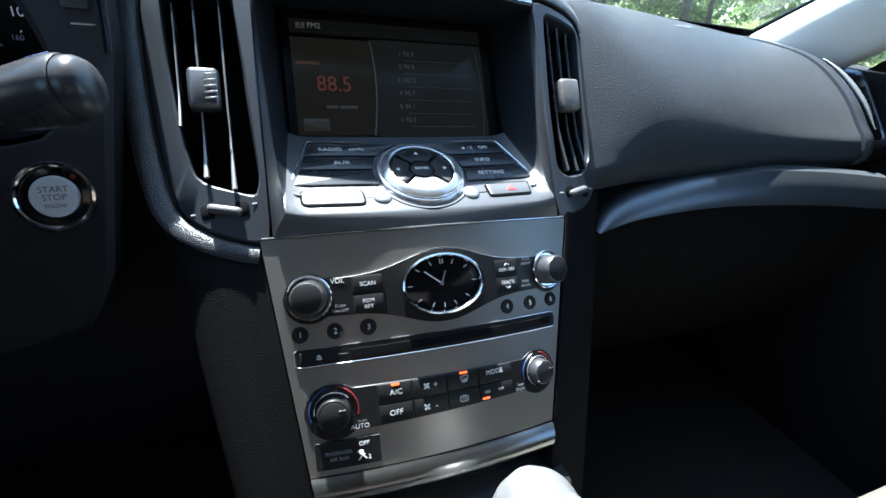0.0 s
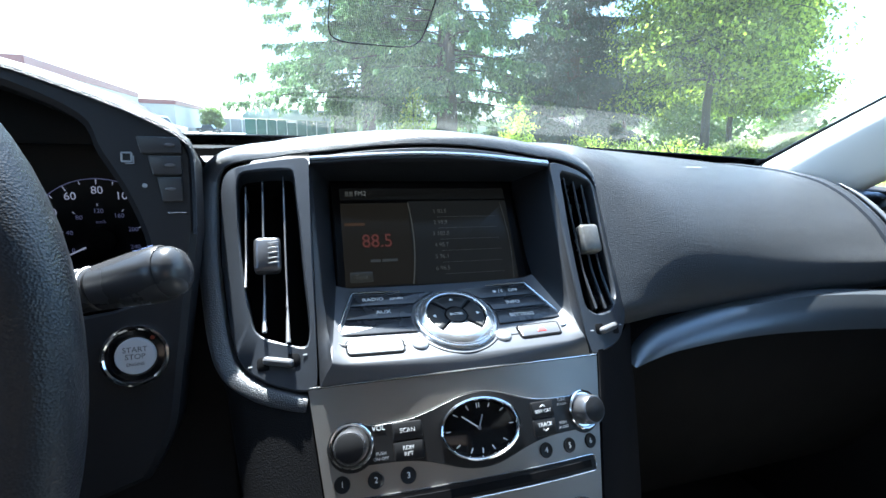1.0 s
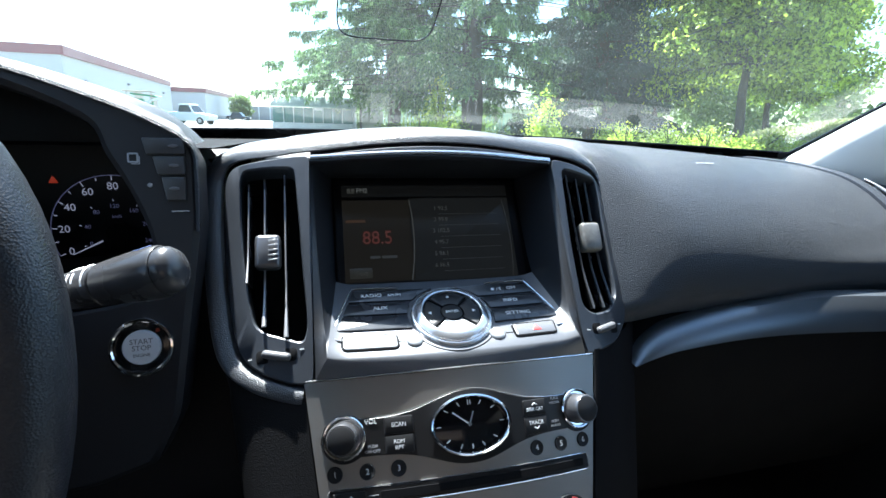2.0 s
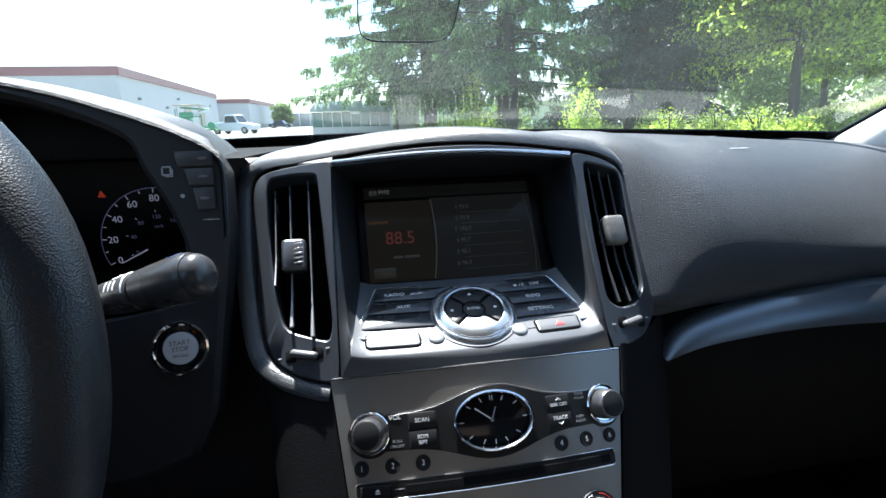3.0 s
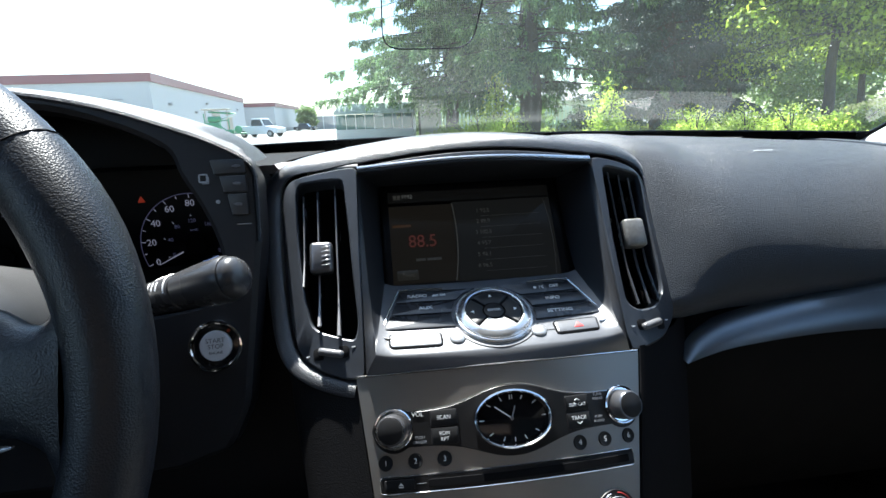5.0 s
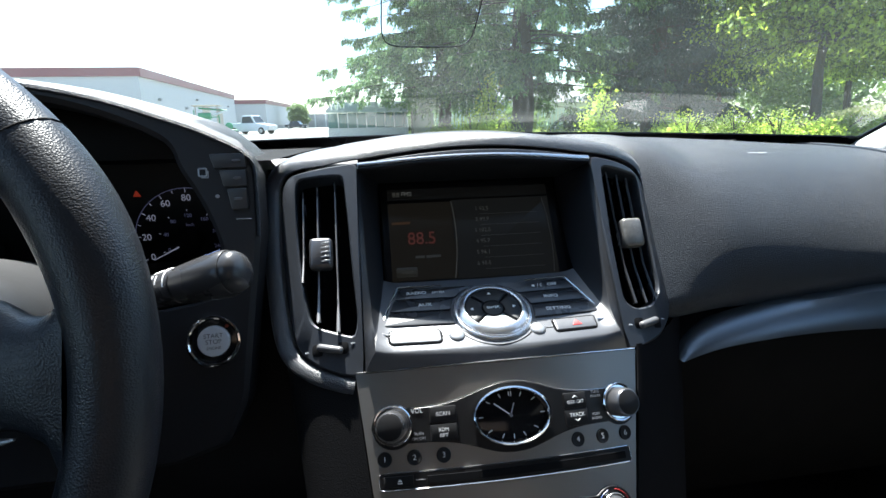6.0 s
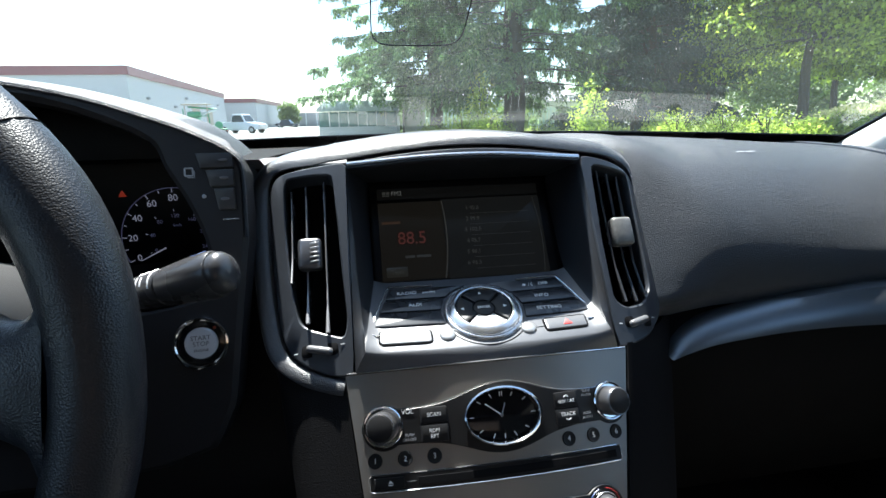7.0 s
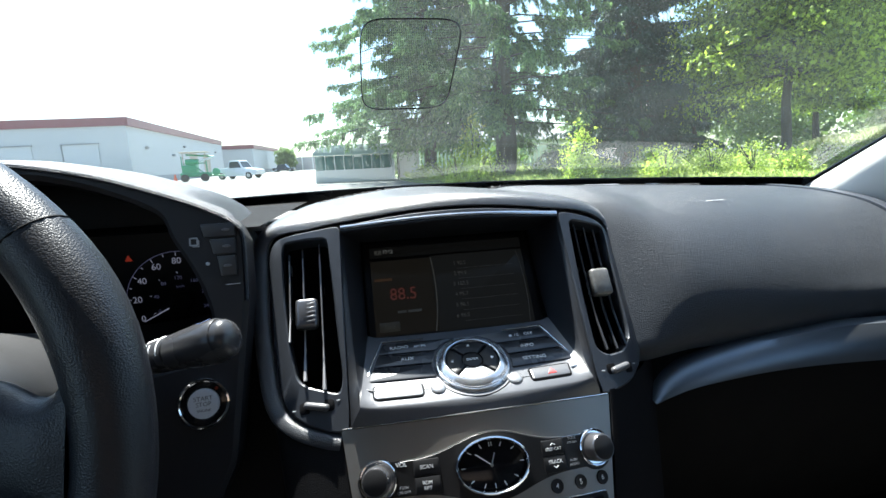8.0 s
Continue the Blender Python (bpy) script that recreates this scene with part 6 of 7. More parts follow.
seat = thing("passenger_seat", "stone coloured leather passenger seat", "car seat", (0.40, -0.1, 0.28))
part("cushion", rbox((0.42, -0.02, 0.42), (0.50, 0.54, 0.16), 0.05, 5), M_SEAT, seat)
part("bolster", tube([(0.19, -0.25, 0.49), (0.185, 0.0, 0.50), (0.195, 0.18, 0.485), (0.23, 0.235, 0.46)], [0.05, 0.055, 0.05, 0.035], 16), M_SEAT, seat)
part("backrest", rbox((0.42, -0.40, 0.74), (0.50, 0.14, 0.66), 0.05, 5, Matrix.Translation((0, -0.16, 0)) @ Matrix.Identity(4)), M_SEAT, seat)

# ---- outdoors ----
R = np.random.RandomState(7)


def raw(name, verts, faces, material, parent=None, label=""):
    me = bpy.data.meshes.new(name)
    verts = np.asarray(verts, dtype=np.float32)
    faces = np.asarray(faces, dtype=np.int32)
    me.vertices.add(len(verts))
    me.vertices.foreach_set("co", verts.ravel())
    k = faces.shape[1]
    me.loops.add(faces.size)
    me.loops.foreach_set("vertex_index", faces.ravel())
    me.polygons.add(len(faces))
    me.polygons.foreach_set("loop_start", np.arange(0, faces.size, k, dtype=np.int32))
    me.update(calc_edges=True)
    me.materials.append(material)
    ob = new(name, me)
    if parent is not None:
        ob.parent = parent
        ob.matrix_parent_inverse = parent.matrix_basis.inverted()
    if label:
        ob["label"] = label
    return ob


def leaves(pos, along, size, width, R, droop=0.0):
    """One bent leaf or spray of two triangles pairs at each place."""
    n = len(pos)
    d = along / (np.linalg.norm(along, axis=1, keepdims=True) + 1e-9)
    rnd = R.normal(size=(n, 3))
    s = np.cross(d, rnd)
    s /= np.linalg.norm(s, axis=1, keepdims=True) + 1e-9
    ln = (size * R.uniform(0.6, 1.4, n))[:, None]
    wd = (width * R.uniform(0.6, 1.4, n))[:, None]
    a = pos
    m = pos + d * ln * 0.5
    e = pos + d * ln + np.array([0, 0, -droop]) * ln
    v = np.stack([a, m + s * wd, e, m - s * wd], axis=1).reshape(-1, 3)
    f = np.arange(4 * n).reshape(n, 4)
    return v, f


def conifer(at, height, spread, n_limbs, material, first, seed, lean=0.0, dens=1.0, base_r=0.5, low=1.8, gap=-0.45):
    R = np.random.RandomState(seed)
    tree = thing("conifer_tree", first, "tree", at, group="conifers beyond the lawn")
    pts = [Vector(at) + Vector((0.1 * math.sin(z), lean * z, z)) for z in np.linspace(-0.1, height, 12)]
    part("trunk", tube(pts, [base_r * (1 - 0.85 * i / 11) for i in range(12)], 12), M_BARK, tree)
    limb_b = []
    vs, fs, off = [], [], 0
    for i in range(n_limbs):
        z = low + (height - low) * (i + R.uniform(0, 1)) / n_limbs
        a = i * 2.4 + R.uniform(-0.5, 0.5)
        k = max(0.12, 1 - (z - low) / (height - low))
        ln = spread * (0.55 + 0.45 * k) * R.uniform(0.65, 1.1)
        ln *= min(1.0, 0.8 + 0.2 * k)
        m = 7
        cur = []
        for j in range(m):
            t = j / (m - 1)
            r = ln * t
            cur.append((at[0] + math.cos(a) * r, at[1] + math.sin(a) * r, z + ln * (0.10 * t - 0.30 * t * t + 0.10 * t ** 4) + R.normal(0, 0.03)))
        cur = np.array(cur)
        limb_b.append(tube([Vector(p) for p in cur], [0.035 * (1 - 0.9 * j / (m - 1)) * (0.6 + ln / 8) for j in range(m)], 5))
        nt = int(ln * 14 * dens)
        t = R.uniform(0.02, 1.0, nt) ** 0.7
        ii = np.minimum((t * (m - 1)).astype(int), m - 2)
        fr = t * (m - 1) - ii
        base = cur[ii] * (1 - fr[:, None]) + cur[ii + 1] * fr[:, None]
        along = np.array([math.cos(a), math.sin(a), 0.0])
        side = np.array([-math.sin(a), math.cos(a), 0.0])
        # hanging side twigs, each with rows of needles
        for q in range(nt):
            g = math.sin(base[q][0] * 1.3 + seed) * math.sin(base[q][2] * 1.7 + seed) + 0.6 * math.sin(base[q][0] * 2.9 + base[q][2] * 2.3)
            if g < gap:
                continue
            sgn = R.choice((-1, 1))
            tw = (0.25 + 0.75 * (1 - t[q])) * R.uniform(0.4, 1.1) * min(1.3, 0.35 * ln)
            dirn = along * R.uniform(0.3, 0.9) + side * sgn * R.uniform(0.4, 1.0) + np.array([0, 0, R.uniform(-1.15, -0.05)])
            dirn /= np.linalg.norm(dirn)
            nn = max(7, int(tw * 62 * dens))
            s = R.uniform(0, 1, nn)[:, None]
            p = base[q] + dirn * tw * s + np.array([0, 0, -0.30]) * tw * s * s + R.normal(0, 0.025, (nn, 3))
            dd = dirn[None, :] * 0.7 + R.normal(0, 0.55, (nn, 3)) + np.array([0, 0, -0.25])
            v, f = leaves(p, dd, 0.15, 0.026, R, 0.3)
            vs.append(v)
            fs.append(f + off)
            off += len(v)
    part("limbs", merge(*limb_b), M_BARK, tree)
    raw("crown", np.concatenate(vs), np.concatenate(fs), material, tree, "drooping needle sprays")
    return tree


def broadleaf(at, height, spread, n, seed, material, name="broadleaf_tree", label="", lo=0.9, leaf=0.125, fine=1.0):
    R = np.random.RandomState(seed)
    tree = thing(name, label, "tree", at)
    limbs = [tube([Vector(at) + Vector((0.06 * math.sin(z * 2), 0.05 * z, z)) for z in np.linspace(-0.1, height * 0.75, 8)], [0.20 * (1 - 0.8 * i / 7) for i in range(8)], 10)]
    part("trunk", limbs[0], M_BARK, tree)
    limbs = []
    vs, fs, off = [], [], 0
    for i in range(n):
        z0 = R.uniform(0.27, 0.74) * height
        a = R.uniform(0, 2 * math.pi)
        el = R.uniform(-0.15, 0.8)
        ln = spread * R.uniform(0.5, 1.05)
        d = np.array([math.cos(a) * math.cos(el), math.sin(a) * math.cos(el), math.sin(el)])
        st = np.array(at) + np.array([0, 0, z0])
        cur = np.array([st + d * ln * t + np.array([0, 0, 0.15 * ln * t * t - 0.30 * ln * t ** 3]) + R.normal(0, 0.05, 3) for t in np.linspace(0, 1, 6)])
        limbs.append(tube([Vector(p) for p in cur], [0.06 * (1 - 0.85 * j / 5) for j in range(6)], 6))
        for c in range(int(10 + ln * 5)):
            t = math.sqrt(R.uniform(0.06, 1))
            k = min(int(t * 5), 4)
            p0 = cur[k] * (1 - (t * 5 - k)) + cur[k + 1] * (t * 5 - k) + R.normal(0, 0.34, 3)
            nn = int(R.randint(10, 24) * fine)
            p = p0 + R.normal(0, 0.19, (nn, 3)) * np.array([1.2, 1.2, 0.7])
            v, f = leaves(p, R.normal(0, 1, (nn, 3)) + np.array([0, 0, -0.4]), leaf, leaf * 0.36, R, 0.2)
            keep = v.reshape(-1, 4, 3)[:, 0, 2] > at[2] + lo
            v = v.reshape(-1, 4, 3)[keep].reshape(-1, 3)
            f = np.arange(len(v)).reshape(-1, 4)
            vs.append(v)
            fs.append(f + off)
            off += len(v)
    part("limbs", merge(*limbs), M_BARK, tree)
    raw("crown", np.concatenate(vs), np.concatenate(fs), material, tree, "bright green leaves")
    return tree


def shrub(at, rx, ry, h, n, seed, material, label, name="shrub", leaf=0.10):
    R = np.random.RandomState(seed)
    ob = thing(name, label, "shrub", at)
    stems = []
    for i in range(7):
        a = R.uniform(0, 6.28)
        stems.append(tube([Vector(at), Vector(at) + Vector((rx * 0.3 * math.cos(a), ry * 0.3 * math.sin(a), h * 0.5)), Vector(at) + Vector((rx * 0.7 * math.cos(a), ry * 0.7 * math.sin(a), h * 0.85))], [0.03, 0.02, 0.008], 5))
    part("stems", merge(*stems), M_BARK, ob)
    c = R.normal(0, 1, (max(6, n // 25), 3))
    c /= np.linalg.norm(c, axis=1, keepdims=True)
    c *= R.uniform(0.3, 0.95, (len(c), 1))
    c[:, 2] = np.abs(c[:, 2])
    k = R.randint(0, len(c), n)
    p = c[k] * np.array([rx, ry, h]) + R.normal(0, 0.14, (n, 3)) * np.array([1, 1, 0.9])
    p[:, 2] = np.abs(p[:, 2])
    v, f = leaves(p + np.array(at), R.normal(0, 1, (n, 3)) + np.array([0, 0, 0.4]), leaf, leaf * 0.3, R, 0.1)
    raw("foliage", v, f, material, ob)
    return ob


# ground: one sheet, asphalt lot and lawn 2 cm above it
tagged(part("ground", loft([[(x, y, 0.0) for x in (-1500, -200, -40, 0, 40, 200, 1500)] for y in (-600, -40, 0, 40, 200, 2500)]), M_ASPHALT), "worn grey asphalt parking lot", "ground", kind="structure")
lawn_edge = [(3.0, 5.0), (3.0, 18.0), (2.2, 23.0), (2.2, 33.0), (60, 60), (80, 10), (60, -10), (6.0, 0.0)]
tagged(part("lawn", slab(rpoly(lawn_edge, 1.0), -0.02, 0.10, lambda x, y, h: Vector((x, y, h)), 0.03), M_GROUND), "rough lawn strip behind a low kerb", "lawn", kind="structure")

n = 95000
gx = R.uniform(2.5, 32, n)
gy = R.uniform(8, 29, n)
keep = gx > 2.5 + 0.28 * np.maximum(0, 22 - gy)
gx, gy = gx[keep], gy[keep]
patchy = np.sin(gx * 0.9) * np.sin(gy * 0.7 + 1) + 0.6 * np.sin(gx * 2.3 + gy * 1.7)
hgt = 0.16 + 0.14 * (patchy > 0.1) + 0.10 * (patchy > 0.8)
p = np.stack([gx, gy, np.full_like(gx, 0.08)], axis=1)
along = np.stack([R.normal(0, 0.45, len(gx)), R.normal(0, 0.45, len(gx)), np.ones(len(gx))], axis=1)
v, f = leaves(p, along, hgt, 0.016, R, 0.3)
tagged(raw("tall_grass", v, f, M_GRASS), "rough sunlit grass and weeds on the lawn", "grass", kind="stuff")


# added bank of pale grass that imitates a reflection veil on the windshield
def bank_z(x, y):
    return 0.08 + 1.3 / (1 + math.exp(-(x - 18.8 - 0.25 * (y - 15)) / 0.8)) * max(0.0, 1 - abs(y - 15) / 7.0) ** 0.5


bank = part("veil_bank", loft([[(15.5 + 0.7 * i, 8.0 + 0.7 * j, bank_z(15.5 + 0.7 * i, 8.0 + 0.7 * j)) for i in range(19)] for j in range(21)]), M_GROUND)
tagged(bank, "added low grass bank in place of a pale reflection on the windshield", "bank", kind="structure")
n = 70000
gx, gy = R.uniform(15.6, 28, n), R.uniform(8.2, 21.8, n)
p = np.array([(x, y, bank_z(x, y) - 0.03) for x, y in zip(gx, gy)])
along = np.stack([R.normal(-0.15, 0.4, n), R.normal(0, 0.4, n), np.ones(n)], axis=1)
v, f = leaves(p, along, 0.32 + 0.25 * (np.sin(gx * 1.9) * np.sin(gy * 2.1) > 0), 0.022, R, 0.35)
tagged(raw("dry_grass", v, f, M_VEILGRASS), "pale grass on the added bank, for the reflection's brightness", "grass", kind="stuff")

# big conifers
conifer((6.5, 21.2, 0), 17, 6.4, 135, M_NEEDLE, "large green conifer with drooping boughs and bare lower trunk", 11, dens=1.05, base_r=0.52, low=2.3, gap=-0.25)
conifer((12.9, 21.5, 0), 18, 4.4, 140, M_NEEDLE2, "tall dense dark conifer with boughs to the ground", 12, dens=1.25, base_r=0.5, low=0.9, gap=-1.2)
conifer((3.6, 25.0, 0), 15, 6.5, 165, M_NEEDLE, "conifer with pale green bough tips", 13, dens=1.1, base_r=0.35, low=2.0, gap=-0.45)
conifer((16.5, 28.0, 0), 15, 4.5, 90, M_NEEDLE2, "dark conifer standing behind the others", 14, dens=0.9, base_r=0.4, low=1.2)
broadleaf((15.9, 15.9, 0), 12.0, 4.1, 130, 21, M_LEAF, label="sunlit yellow-green broadleaf tree with a dark forked trunk", lo=2.0, leaf=0.145, fine=1.15)
broadleaf((26.0, 24.0, 0), 11.0, 4.6, 90, 22, M_LEAF, label="bright green broadleaf tree at the lawn's edge", lo=2.6, leaf=0.21)
broadleaf((19.0, 25.0, 0), 9.0, 5.0, 80, 23, M_FARWOOD, label="shaded broadleaf tree behind the lawn")
shrub((5.9, 12.4, 0.08), 0.42, 0.42, 1.95, 2200, 31, M_SHRUB, "small yellow-green shrub in the grass")
for k, (x, y, rx, h) in enumerate(((3.4, 17.0, 0.5, 1.15), (4.0, 16.4, 0.55, 1.10), (4.7, 16.8, 0.55, 1.05), (8.2, 12.0, 0.7, 1.05), (9.3, 11.6, 0.7, 1.05), (10.6, 11.6, 0.7, 1.0))):
    shrub((x, y, 0.08), rx, 0.5, h, 1600, 80 + k, M_SHRUB, "bright yellow-green weedy growth at the lawn's edge", leaf=0.07)
shrub((10.2, 15.6, 0.08), 0.95, 0.7, 1.0, 1500, 32, M_SHRUB, "low rounded green shrub in the grass")
shrub((4.55, 19.0, 0.08), 0.75, 0.6, 2.9, 2000, 33, M_SHRUB, "upright light green sapling before the conifer", leaf=0.13)
shrub((3.8, 21.5, 0.08), 1.2, 0.8, 0.9, 1500, 34, M_SHRUB, "yellow-green weedy shrub beside the kiosk")
shrub((13.0, 14.4, 0.08), 1.6, 0.8, 0.7, 1800, 36, M_SHRUB, "low green shrub in the grass")

for k, (x, y, rx, h) in enumerate(((6.9, 18.2, 0.8, 0.55), (8.9, 17.6, 0.9, 0.6), (11.6, 14.8, 1.0, 0.75), (12.6, 16.6, 0.9, 0.8), (14.6, 13.6, 1.1, 0.9), (16.2, 14.2, 1.0, 1.0), (4.6, 20.4, 0.8, 0.7), (9.6, 15.0, 0.6, 0.5), (11.3, 12.8, 1.0, 0.6), (12.6, 12.6, 0.9, 0.7), (13.8, 15.8, 1.0, 0.6), (15.2, 12.9, 1.0, 0.6), (16.0, 15.2, 1.0, 0.7), (10.6, 16.4, 0.8, 0.9), (3.4, 23.6, 1.0, 0.7), (5.0, 23.0, 1.2, 0.6))):
    shrub((x, y, 0.08), rx, 0.7, h, 1300, 50 + k, M_SHRUB if k % 2 else M_GRASS, "low sunlit weedy shrub in the rough lawn", leaf=0.11)

# belt of far trees
v_all, f_all, off = [], [], 0
for i in range(46):
    cx = 1.0 + i * 1.15 + R.normal(0, 0.4)
    cy = 40 + R.normal(0, 3)
    hh = R.uniform(5.5, 9.5) if cx > 19 else R.uniform(1.3, 2.2)
    nn = 420
    pp_ = R.normal(0, 1, (nn, 3)) * np.array([1.0, 1.0, hh * 0.25]) + np.array([cx, cy, hh * 0.5])
    v, f = leaves(pp_, R.normal(0, 1, (nn, 3)), 0.55, 0.20, R, 0.1)
    v_all.append(v)
    f_all.append(f + off)
    off += len(v)
tagged(raw("far_woods", np.concatenate(v_all), np.concatenate(f_all), M_FARWOOD), "belt of far green trees", "woods", kind="stuff")

# ---- mailbox kiosk ----
kiosk = thing("mailbox_kiosk", "grey mailbox kiosk with dark green doors and a flat roof", "mailbox kiosk", (-0.3, 27.3, 0))
part("plinth", rbox((-0.30, 27.4, 0.34), (4.15, 0.7, 0.68), 0.02), M_KIOSK, kiosk, "pale grey plinth")
part("cabinet", rbox((-0.30, 27.45, 1.06), (4.10, 0.6, 0.78), 0.02), M_BOXGREEN, kiosk)
for i in range(8):
    x = -2.30 + 0.5 * i
    part("door", rbox((x + 0.24, 27.14, 1.06), (0.44, 0.03, 0.70), 0.01), M_BOXGREEN, kiosk, "dark green door")
    if i:
        part("divider", rbox((x - 0.01, 27.12, 1.06), (0.045, 0.05, 0.76), 0.01, 1), M_PALE, kiosk, "pale divider")
part("number_plate", rbox((-0.05, 27.11, 1.40), (0.42, 0.03, 0.15), 0.005, 1), M_PALE, kiosk, "small pale notice plate")
part("roof", thick(loft([[(-2.42, 26.72, 1.46), (1.86, 26.72, 1.46)], [(-2.42, 26.74, 1.60), (1.86, 26.74, 1.60)], [(-2.0, 27.15, 2.02), (1.84, 27.15, 2.02)], [(-2.0, 28.3, 2.04), (1.84, 28.3, 2.04)]]), 0.03), M_KIOSKROOF, kiosk, "pale green sloping roof sheet")
for i in range(13):
    x = -2.1 + 0.32 * i
    part("roof_seam", rbox((0, 0, 0), (0.03, 0.60, 0.03), 0.005, 1, basis(Vector((x, 26.93, 1.82)), (1, 0, 0), (0, 0.41, 0.42))), M_KIOSKROOF, kiosk)
part("end_wall", rbox((1.86, 27.4, 0.95), (0.14, 0.9, 1.9), 0.01), M_KIOSK, kiosk)
post = thing("bollard_post", "black square post beside the kiosk", "post", (2.15, 27, 0))
part("shaft", rbox((2.15, 27.0, 0.85), (0.12, 0.12, 1.7), 0.01), M_BLACKPOST, post)
part("cap", rbox((2.15, 27.0, 1.72), (0.16, 0.16, 0.05), 0.01), M_BLACKPOST, post)
board = thing("utility_cabinet", "plain grey metal utility cabinet", "utility cabinet", (2.9, 28, 0))
part("body", rbox((2.85, 28.0, 0.80), (1.15, 0.7, 1.6), 0.03), M_KIOSK, board)
part("lid", rbox((2.85, 28.0, 1.63), (1.22, 0.78, 0.06), 0.01), M_KIOSK, board)

# ---- rail fence, added to imitate slot fins mirrored in the windshield ----
fence = thing("fin_reflection_fence", "added pale blue fence in place of mirrored defroster fins", "fence", (9, 31, 0))
for z in (0.5, 1.45):
    part("rail", rbox((9.0, 31.0, z), (12.0, 0.05, 0.06), 0.01, 1), M_RAIL, fence)
for i in range(49):
    part("picket", rbox((3.1 + 0.245 * i, 31.0, 0.85), (0.13, 0.04, 1.45), 0.008, 1), M_RAIL, fence)

# ---- buildings ----
def building(name, label, corner, w, depth_end, h, doors=True):
    ob = thing(name, label, "building", (corner[0], corner[1], 0))
    x, y = corner
    ex, ey = depth_end
    wall = 0.35
    side = Vector((ex - x, ey - y, 0))

    def block(a, b, z0, z1, out, material, pname, lab=""):
        d = (Vector(b) - Vector(a)).normalized()
        nrm = Vector((d.y, -d.x, 0))
        p = [Vector(a) + nrm * out, Vector(b) + nrm * out, Vector(b) - nrm * wall, Vector(a) - nrm * wall]
        bm = loft([[q + Vector((0, 0, z0)) for q in p], [q + Vector((0, 0, z1)) for q in p]], True)
        bm.verts.ensure_lookup_table()
        bm.faces.new(bm.verts[:4])
        bm.faces.new(bm.verts[4:8])
        return part(pname, bm, material, ob, lab)
    L, C, E = (x - w, y, 0), (x, y, 0), (ex, ey, 0)
    block(L, C, 0, h, 0, M_STUCCO, "wall", "white concrete wall")
    block(C, E, 0, h, 0, M_STUCCO, "wall", "white concrete wall")
    block(L, C, 0, 0.75, 0.03, M_BASEGREY, "wall_base", "grey wall base")
    block(C, E, 0, 0.75, 0.03, M_BASEGREY, "wall_base", "grey wall base")
    block(L, (x + 0.12, y, 0), h - 0.05, h + 0.72, 0.15, M_MAROON, "parapet", "maroon metal parapet")
    block((x + 0.12, y - 0.1, 0), E, h - 0.05, h + 0.72, 0.15, M_MAROON, "parapet", "maroon metal parapet")
    bm = bmesh.new()
    bm.faces.new([bm.verts.new(p) for p in ((x - w, y, h), (x, y, h), (ex, ey, h), (ex - w, ey, h))])
    part("roof", thick(bm, 0.1), M_BASEGREY, ob)
    if doors:
        for dx in (2.5, 8.0, 13.5):
            a = x - dx - 3.1
            d = part("door", rbox((a + 1.55, y - 0.02, 1.95), (3.0, 0.10, 3.85), 0.01, 1), M_ROLLDOOR, ob, "pale grey roller door")
            part("lintel", rbox((a + 1.55, y - 0.10, 3.92), (3.2, 0.14, 0.10), 0.01, 1), M_BASEGREY, d)
            part("jamb", rbox((a, y - 0.08, 1.95), (0.10, 0.12, 3.9), 0.01, 1), M_BASEGREY, d)
        u = side.normalized()
        nrm = Vector((u.y, -u.x, 0))
        for k, z in ((0.10, 3.6), (0.42, 4.2), (0.30, 3.0), (0.85, 4.0)):
            c = Vector((x, y, z)) + side * k + nrm * 0.15
            part("wall_lamp", rbox(tuple(c), (0.35, 0.35, 0.28), 0.04), M_BASEGREY, ob, "small grey wall lamp")
        for k in (0.52, 0.70):
            c = Vector((x, y, 1.9)) + side * k + nrm * 0.02
            mm = basis(c, u, (0, 0, 1))
            part("loading_door", rbox((0, 0, 0), (4.2, 3.2, 0.1), 0.01, 1, mm), M_TAN, ob, "tan loading door")
    return ob


building("warehouse", "white concrete warehouse with a maroon parapet", (-21.0, 50.0), 30.0, (-24.6, 96.0), 5.5)
building("far_warehouse", "distant white warehouse with a maroon parapet", (-20.2, 101.0), 8.5, (-19.9, 130.0), 4.85, False)
broadleaf((-15.6, 112.0, 0), 5.2, 1.9, 40, 61, M_FARWOOD, label="small pale green tree at the end of the far warehouse", lo=0.8, leaf=0.34)
yard = thing("yard_wall", "long low grey panelled yard wall beyond the kiosk", "wall", (-8.0, 118.0, 0), kind="structure")
for i in range(9):
    part("panel", rbox((-14.0 + 2.4 * i, 118.0, 1.5), (2.28, 0.2, 3.0), 0.03, 1), M_BASEGREY, yard)
    part("post", rbox((-15.2 + 2.4 * i, 117.9, 1.55), (0.22, 0.3, 3.1), 0.03, 1), M_PALE, yard)
house = thing("far_house", "grey roofed house among the trees", "house", (13, 38, 0))
part("wall", rbox((12.5, 38, 1.1), (7, 5, 2.2), 0.02), M_PALE, house)
part("roof", loft([[(8.6, 35.2, 2.1), (16.4, 35.2, 2.1)], [(9.6, 38, 3.4), (15.4, 38, 3.4)], [(8.6, 40.8, 2.1), (16.4, 40.8, 2.1)]]), M_ROOFING, house, "grey shingle roof")


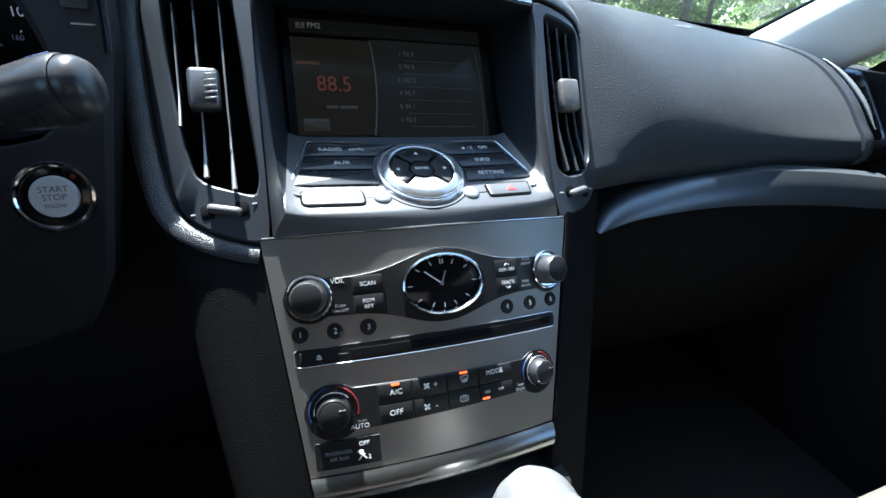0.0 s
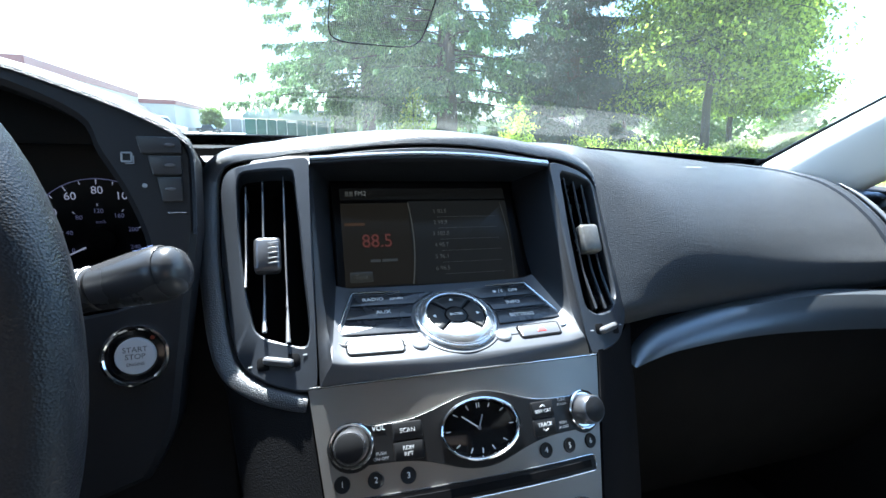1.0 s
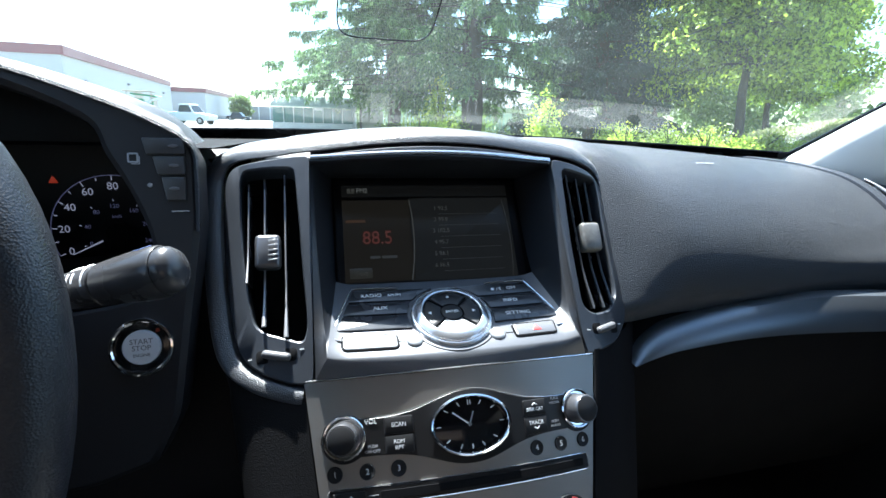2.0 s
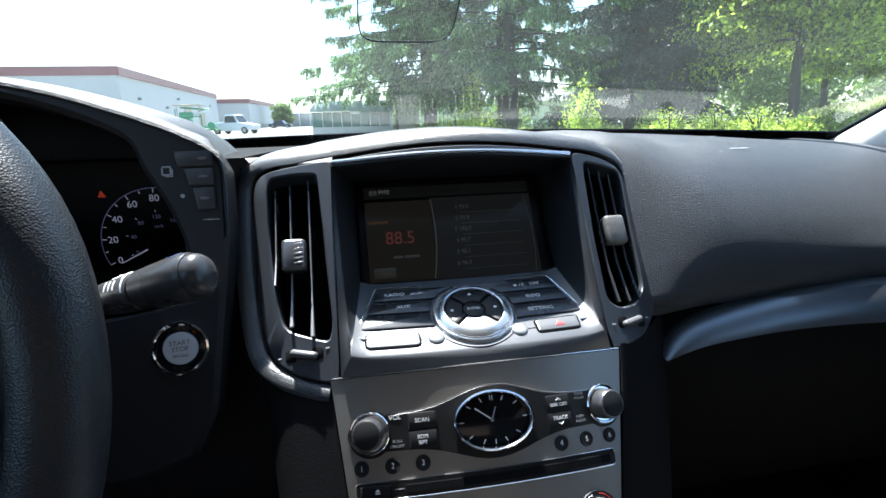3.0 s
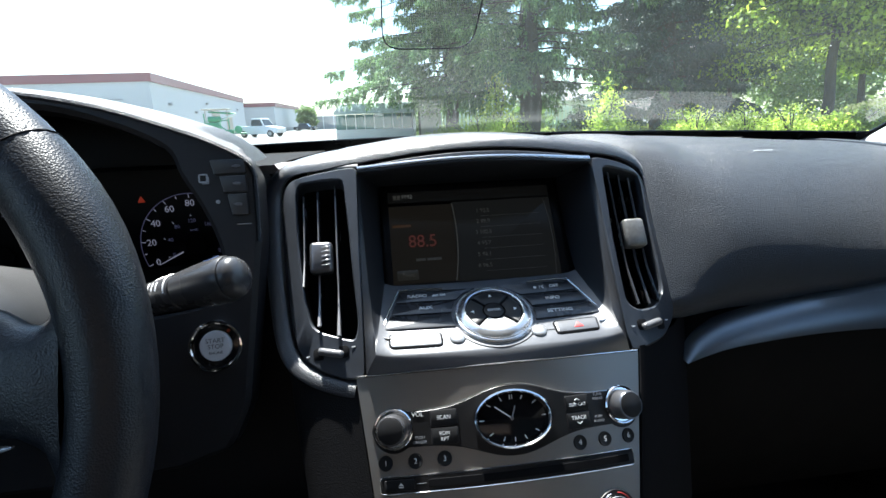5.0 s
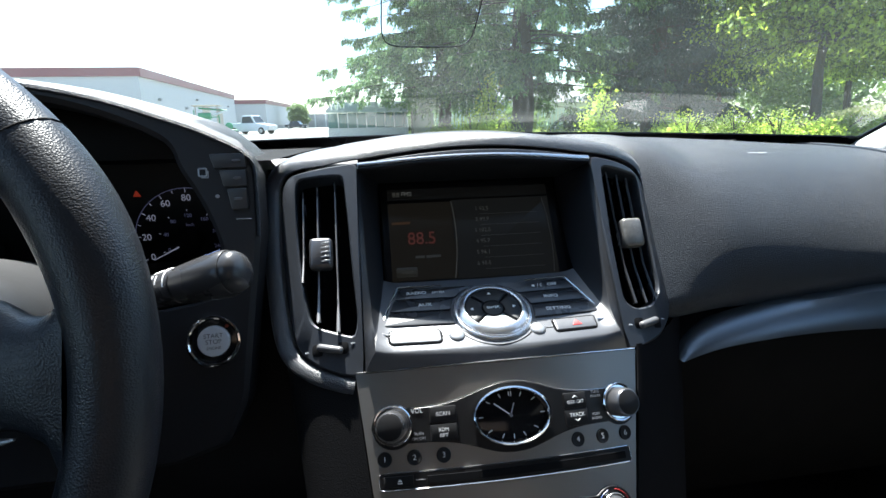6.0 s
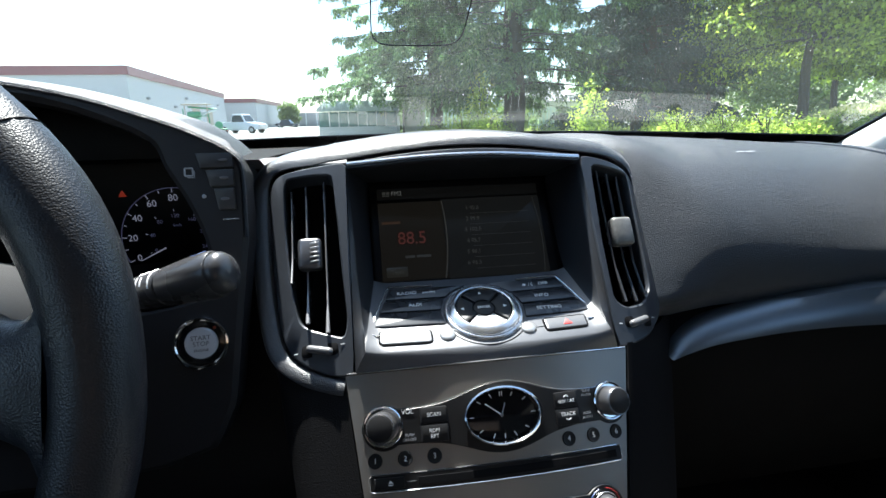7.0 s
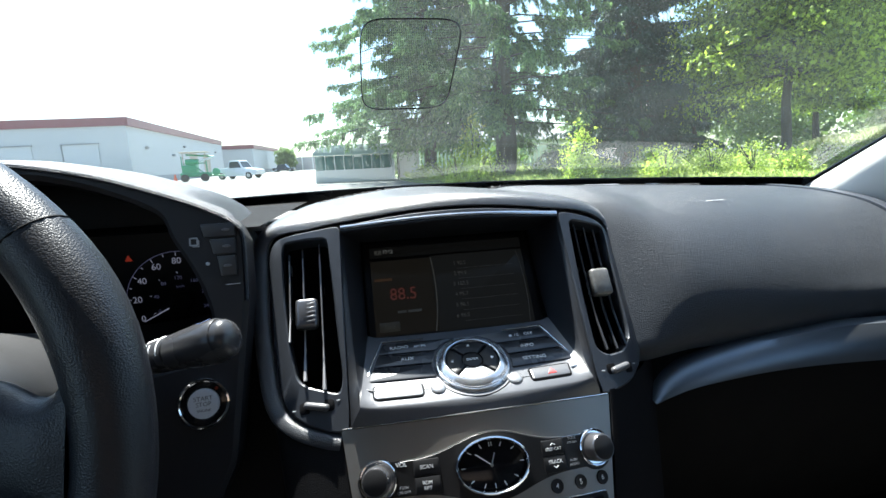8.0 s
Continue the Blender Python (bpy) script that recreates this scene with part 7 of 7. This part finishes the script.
# ---- vehicles ----
def vehicle(name, label, at, yaw, ln, wd, ht, paint, pickup=False):
    ob = thing(name, label, "truck" if pickup else "car", at)
    m = pose(at[0], at[1], at[2], 0, 0, yaw)
    hood, cab0, cab1, roof0, roof1 = (0.55 * ht, -0.22 * ln, 0.30 * ln, -0.10 * ln, 0.22 * ln) if not pickup else (0.58 * ht, -0.20 * ln, 0.16 * ln, -0.10 * ln, 0.13 * ln)
    rows = []
    for x, z0, z1, k in ((-0.5, 0.35, 0.50, 0.82), (-0.47, 0.22, 0.62, 0.94), (-0.25, 0.18, 1.0, 1.0), (0.0, 0.18, 1.05, 1.0), (0.25, 0.18, 1.05, 1.0), (0.46, 0.22, 1.0, 0.96), (0.5, 0.35, 0.85, 0.86)):
        zt = hood * z1 if x > -0.3 else hood * (0.55 + 0.45 * z1)
        r = [(k * wd / 2 * c, s) for c, s in ((-1, z0 * ht * 0.9), (-1.0, zt * 0.75), (-0.92, zt * 0.97), (-0.6, zt), (0.6, zt), (0.92, zt * 0.97), (1.0, zt * 0.75), (1, z0 * ht * 0.9))]
        rows.append([m @ Vector((x * ln, a, b)) for a, b in r])
    bm = loft(rows, True)
    bm.verts.ensure_lookup_table()
    bm.faces.new(bm.verts[:8])
    bm.faces.new(bm.verts[-8:])
    body = part("body", bm, paint, ob)
    rows = [[m @ Vector(p) for p in ((a, -wd * k, z), (b, -wd * k, z), (b, wd * k, z), (a, wd * k, z))] for a, b, k, z in ((cab0, cab1, 0.46, hood * 0.98), (roof0, roof1, 0.38, ht * 0.97), (roof0 + 0.08, roof1 - 0.08, 0.35, ht))]
    bm = loft(rows, True)
    bm.verts.ensure_lookup_table()
    bm.faces.new(bm.verts[-4:])
    part("cab", bm, paint, ob)
    for s in (-1, 1):
        rows = [[m @ Vector((a, s * wd * (k + 0.006), z)) for a in (x0, x1)] for x0, x1, k, z in ((cab0 + 0.18, cab1 - 0.12, 0.455, hood * 1.03), (roof0 + 0.08, roof1 - 0.06, 0.388, ht * 0.93))]
        part("window", thick(loft(rows), 0.01), M_WINDOW, ob)
    rows = [[m @ Vector((x - 0.02, s * wd * k, z)) for s in (-1, 1)] for x, k, z in ((cab0 + 0.06, 0.42, hood * 1.03), (roof0 - 0.02, 0.35, ht * 0.94))]
    part("windscreen", thick(loft(rows), 0.01), M_WINDOW, ob)
    for x in (-0.32, 0.32):
        for s in (-1, 1):
            wmx = m @ Matrix.Translation((x * ln, s * (wd / 2 - 0.10), 0.34)) @ Matrix.Rotation(radians(-90 * s), 4, "X")
            w = part("wheel", lathe([(0.34, -0.10), (0.34, 0.08), (0.30, 0.11), (0.20, 0.11), (0.0, 0.10)], wmx, 24), M_TYRE, ob)
            part("rim", lathe([(0.20, 0.105), (0.19, 0.125), (0.05, 0.118), (0, 0.118)], wmx, 20), M_SILVER, w)
    for s in (-1, 1):
        part("headlight", rbox((0, 0, 0), (0.10, 0.30, 0.14), 0.03, 2, m @ Matrix.Translation((-0.475 * ln, s * wd * 0.34, hood * 0.72))), M_PALE, ob)
    return ob


vehicle("pickup_truck", "pale pickup truck parked by the warehouse", (-11.9, 52.0, 0), 160, 4.6, 1.9, 1.85, M_TRUCK, True)
vehicle("parked_car", "dark parked sedan far across the lot", (-14.6, 101.0, 0), 170, 4.4, 1.75, 1.45, M_CARDARK)
machine = thing("boom_lift", "green wheeled machine with a tan canopy", "machine", (-15.6, 50, 0))
part("chassis", rbox((-15.4, 50.0, 0.65), (2.6, 1.2, 0.40), 0.05), M_MACHINE, machine)
part("engine_cover", rbox((-15.9, 50.0, 1.20), (1.3, 1.0, 0.75), 0.08), M_MACHINE, machine, "green engine cover")
part("tank", tube([(-16.1, 49.6, 1.85), (-15.0, 49.6, 1.85)], 0.28, 16), M_MACHINE, machine)
part("canopy", rbox((-15.4, 50.0, 2.75), (2.4, 1.4, 0.10), 0.03), M_TAN, machine, "tan canopy board")
for dx in (-1.0, 1.0):
    part("canopy_post", rbox((-15.4 + dx, 49.8, 1.75), (0.07, 0.07, 2.0), 0.01, 1), M_TAN, machine)
for dx in (-0.9, 0.9):
    part("wheel", lathe([(0.36, -0.12), (0.36, 0.1), (0.2, 0.12), (0, 0.12)], Matrix.Translation((-15.4 + dx, 49.35, 0.36)) @ Matrix.Rotation(radians(90), 4, "X"), 20), M_TYRE, machine)
for k, (a, b, r) in enumerate((((-16.4, 49.7, 1.4), (-13.6, 49.9, 2.3), 0.09), ((-13.6, 49.9, 2.3), (-16.2, 50.2, 2.55), 0.08), ((-16.5, 49.6, 0.9), (-16.5, 49.6, 2.4), 0.05), ((-14.6, 49.6, 0.8), (-15.6, 49.6, 1.6), 0.05), ((-14.3, 49.6, 0.8), (-14.3, 49.6, 1.9), 0.05), ((-16.5, 49.5, 1.7), (-14.3, 49.5, 1.7), 0.04))):
    part("boom" if k < 2 else "bar", tube([a, b], r, 8), M_MACHINE if k else M_PALE, machine)
part("spare_wheel", lathe([(0.34, -0.10), (0.34, 0.08), (0.2, 0.1), (0, 0.1)], Matrix.Translation((-13.5, 49.6, 0.85)) @ Matrix.Rotation(radians(90), 4, "X"), 20), M_MACHINE, machine)
part("tow_bar", tube([(-14.1, 50, 0.55), (-12.9, 50, 0.45)], 0.06, 8), M_MACHINE, machine)
cone = thing("traffic_cone", "orange cone beside the machine", "cone", (-17.2, 49.5, 0))
part("cone_body", lathe([(0.22, 0), (0.20, 0.05), (0.04, 0.75), (0, 0.76)], pose(-17.2, 49.5, 0.02), 16), M_ORANGE, cone)
part("cone_base", rbox((-17.2, 49.5, 0.02), (0.5, 0.5, 0.04), 0.01, 1), M_ORANGE, cone)
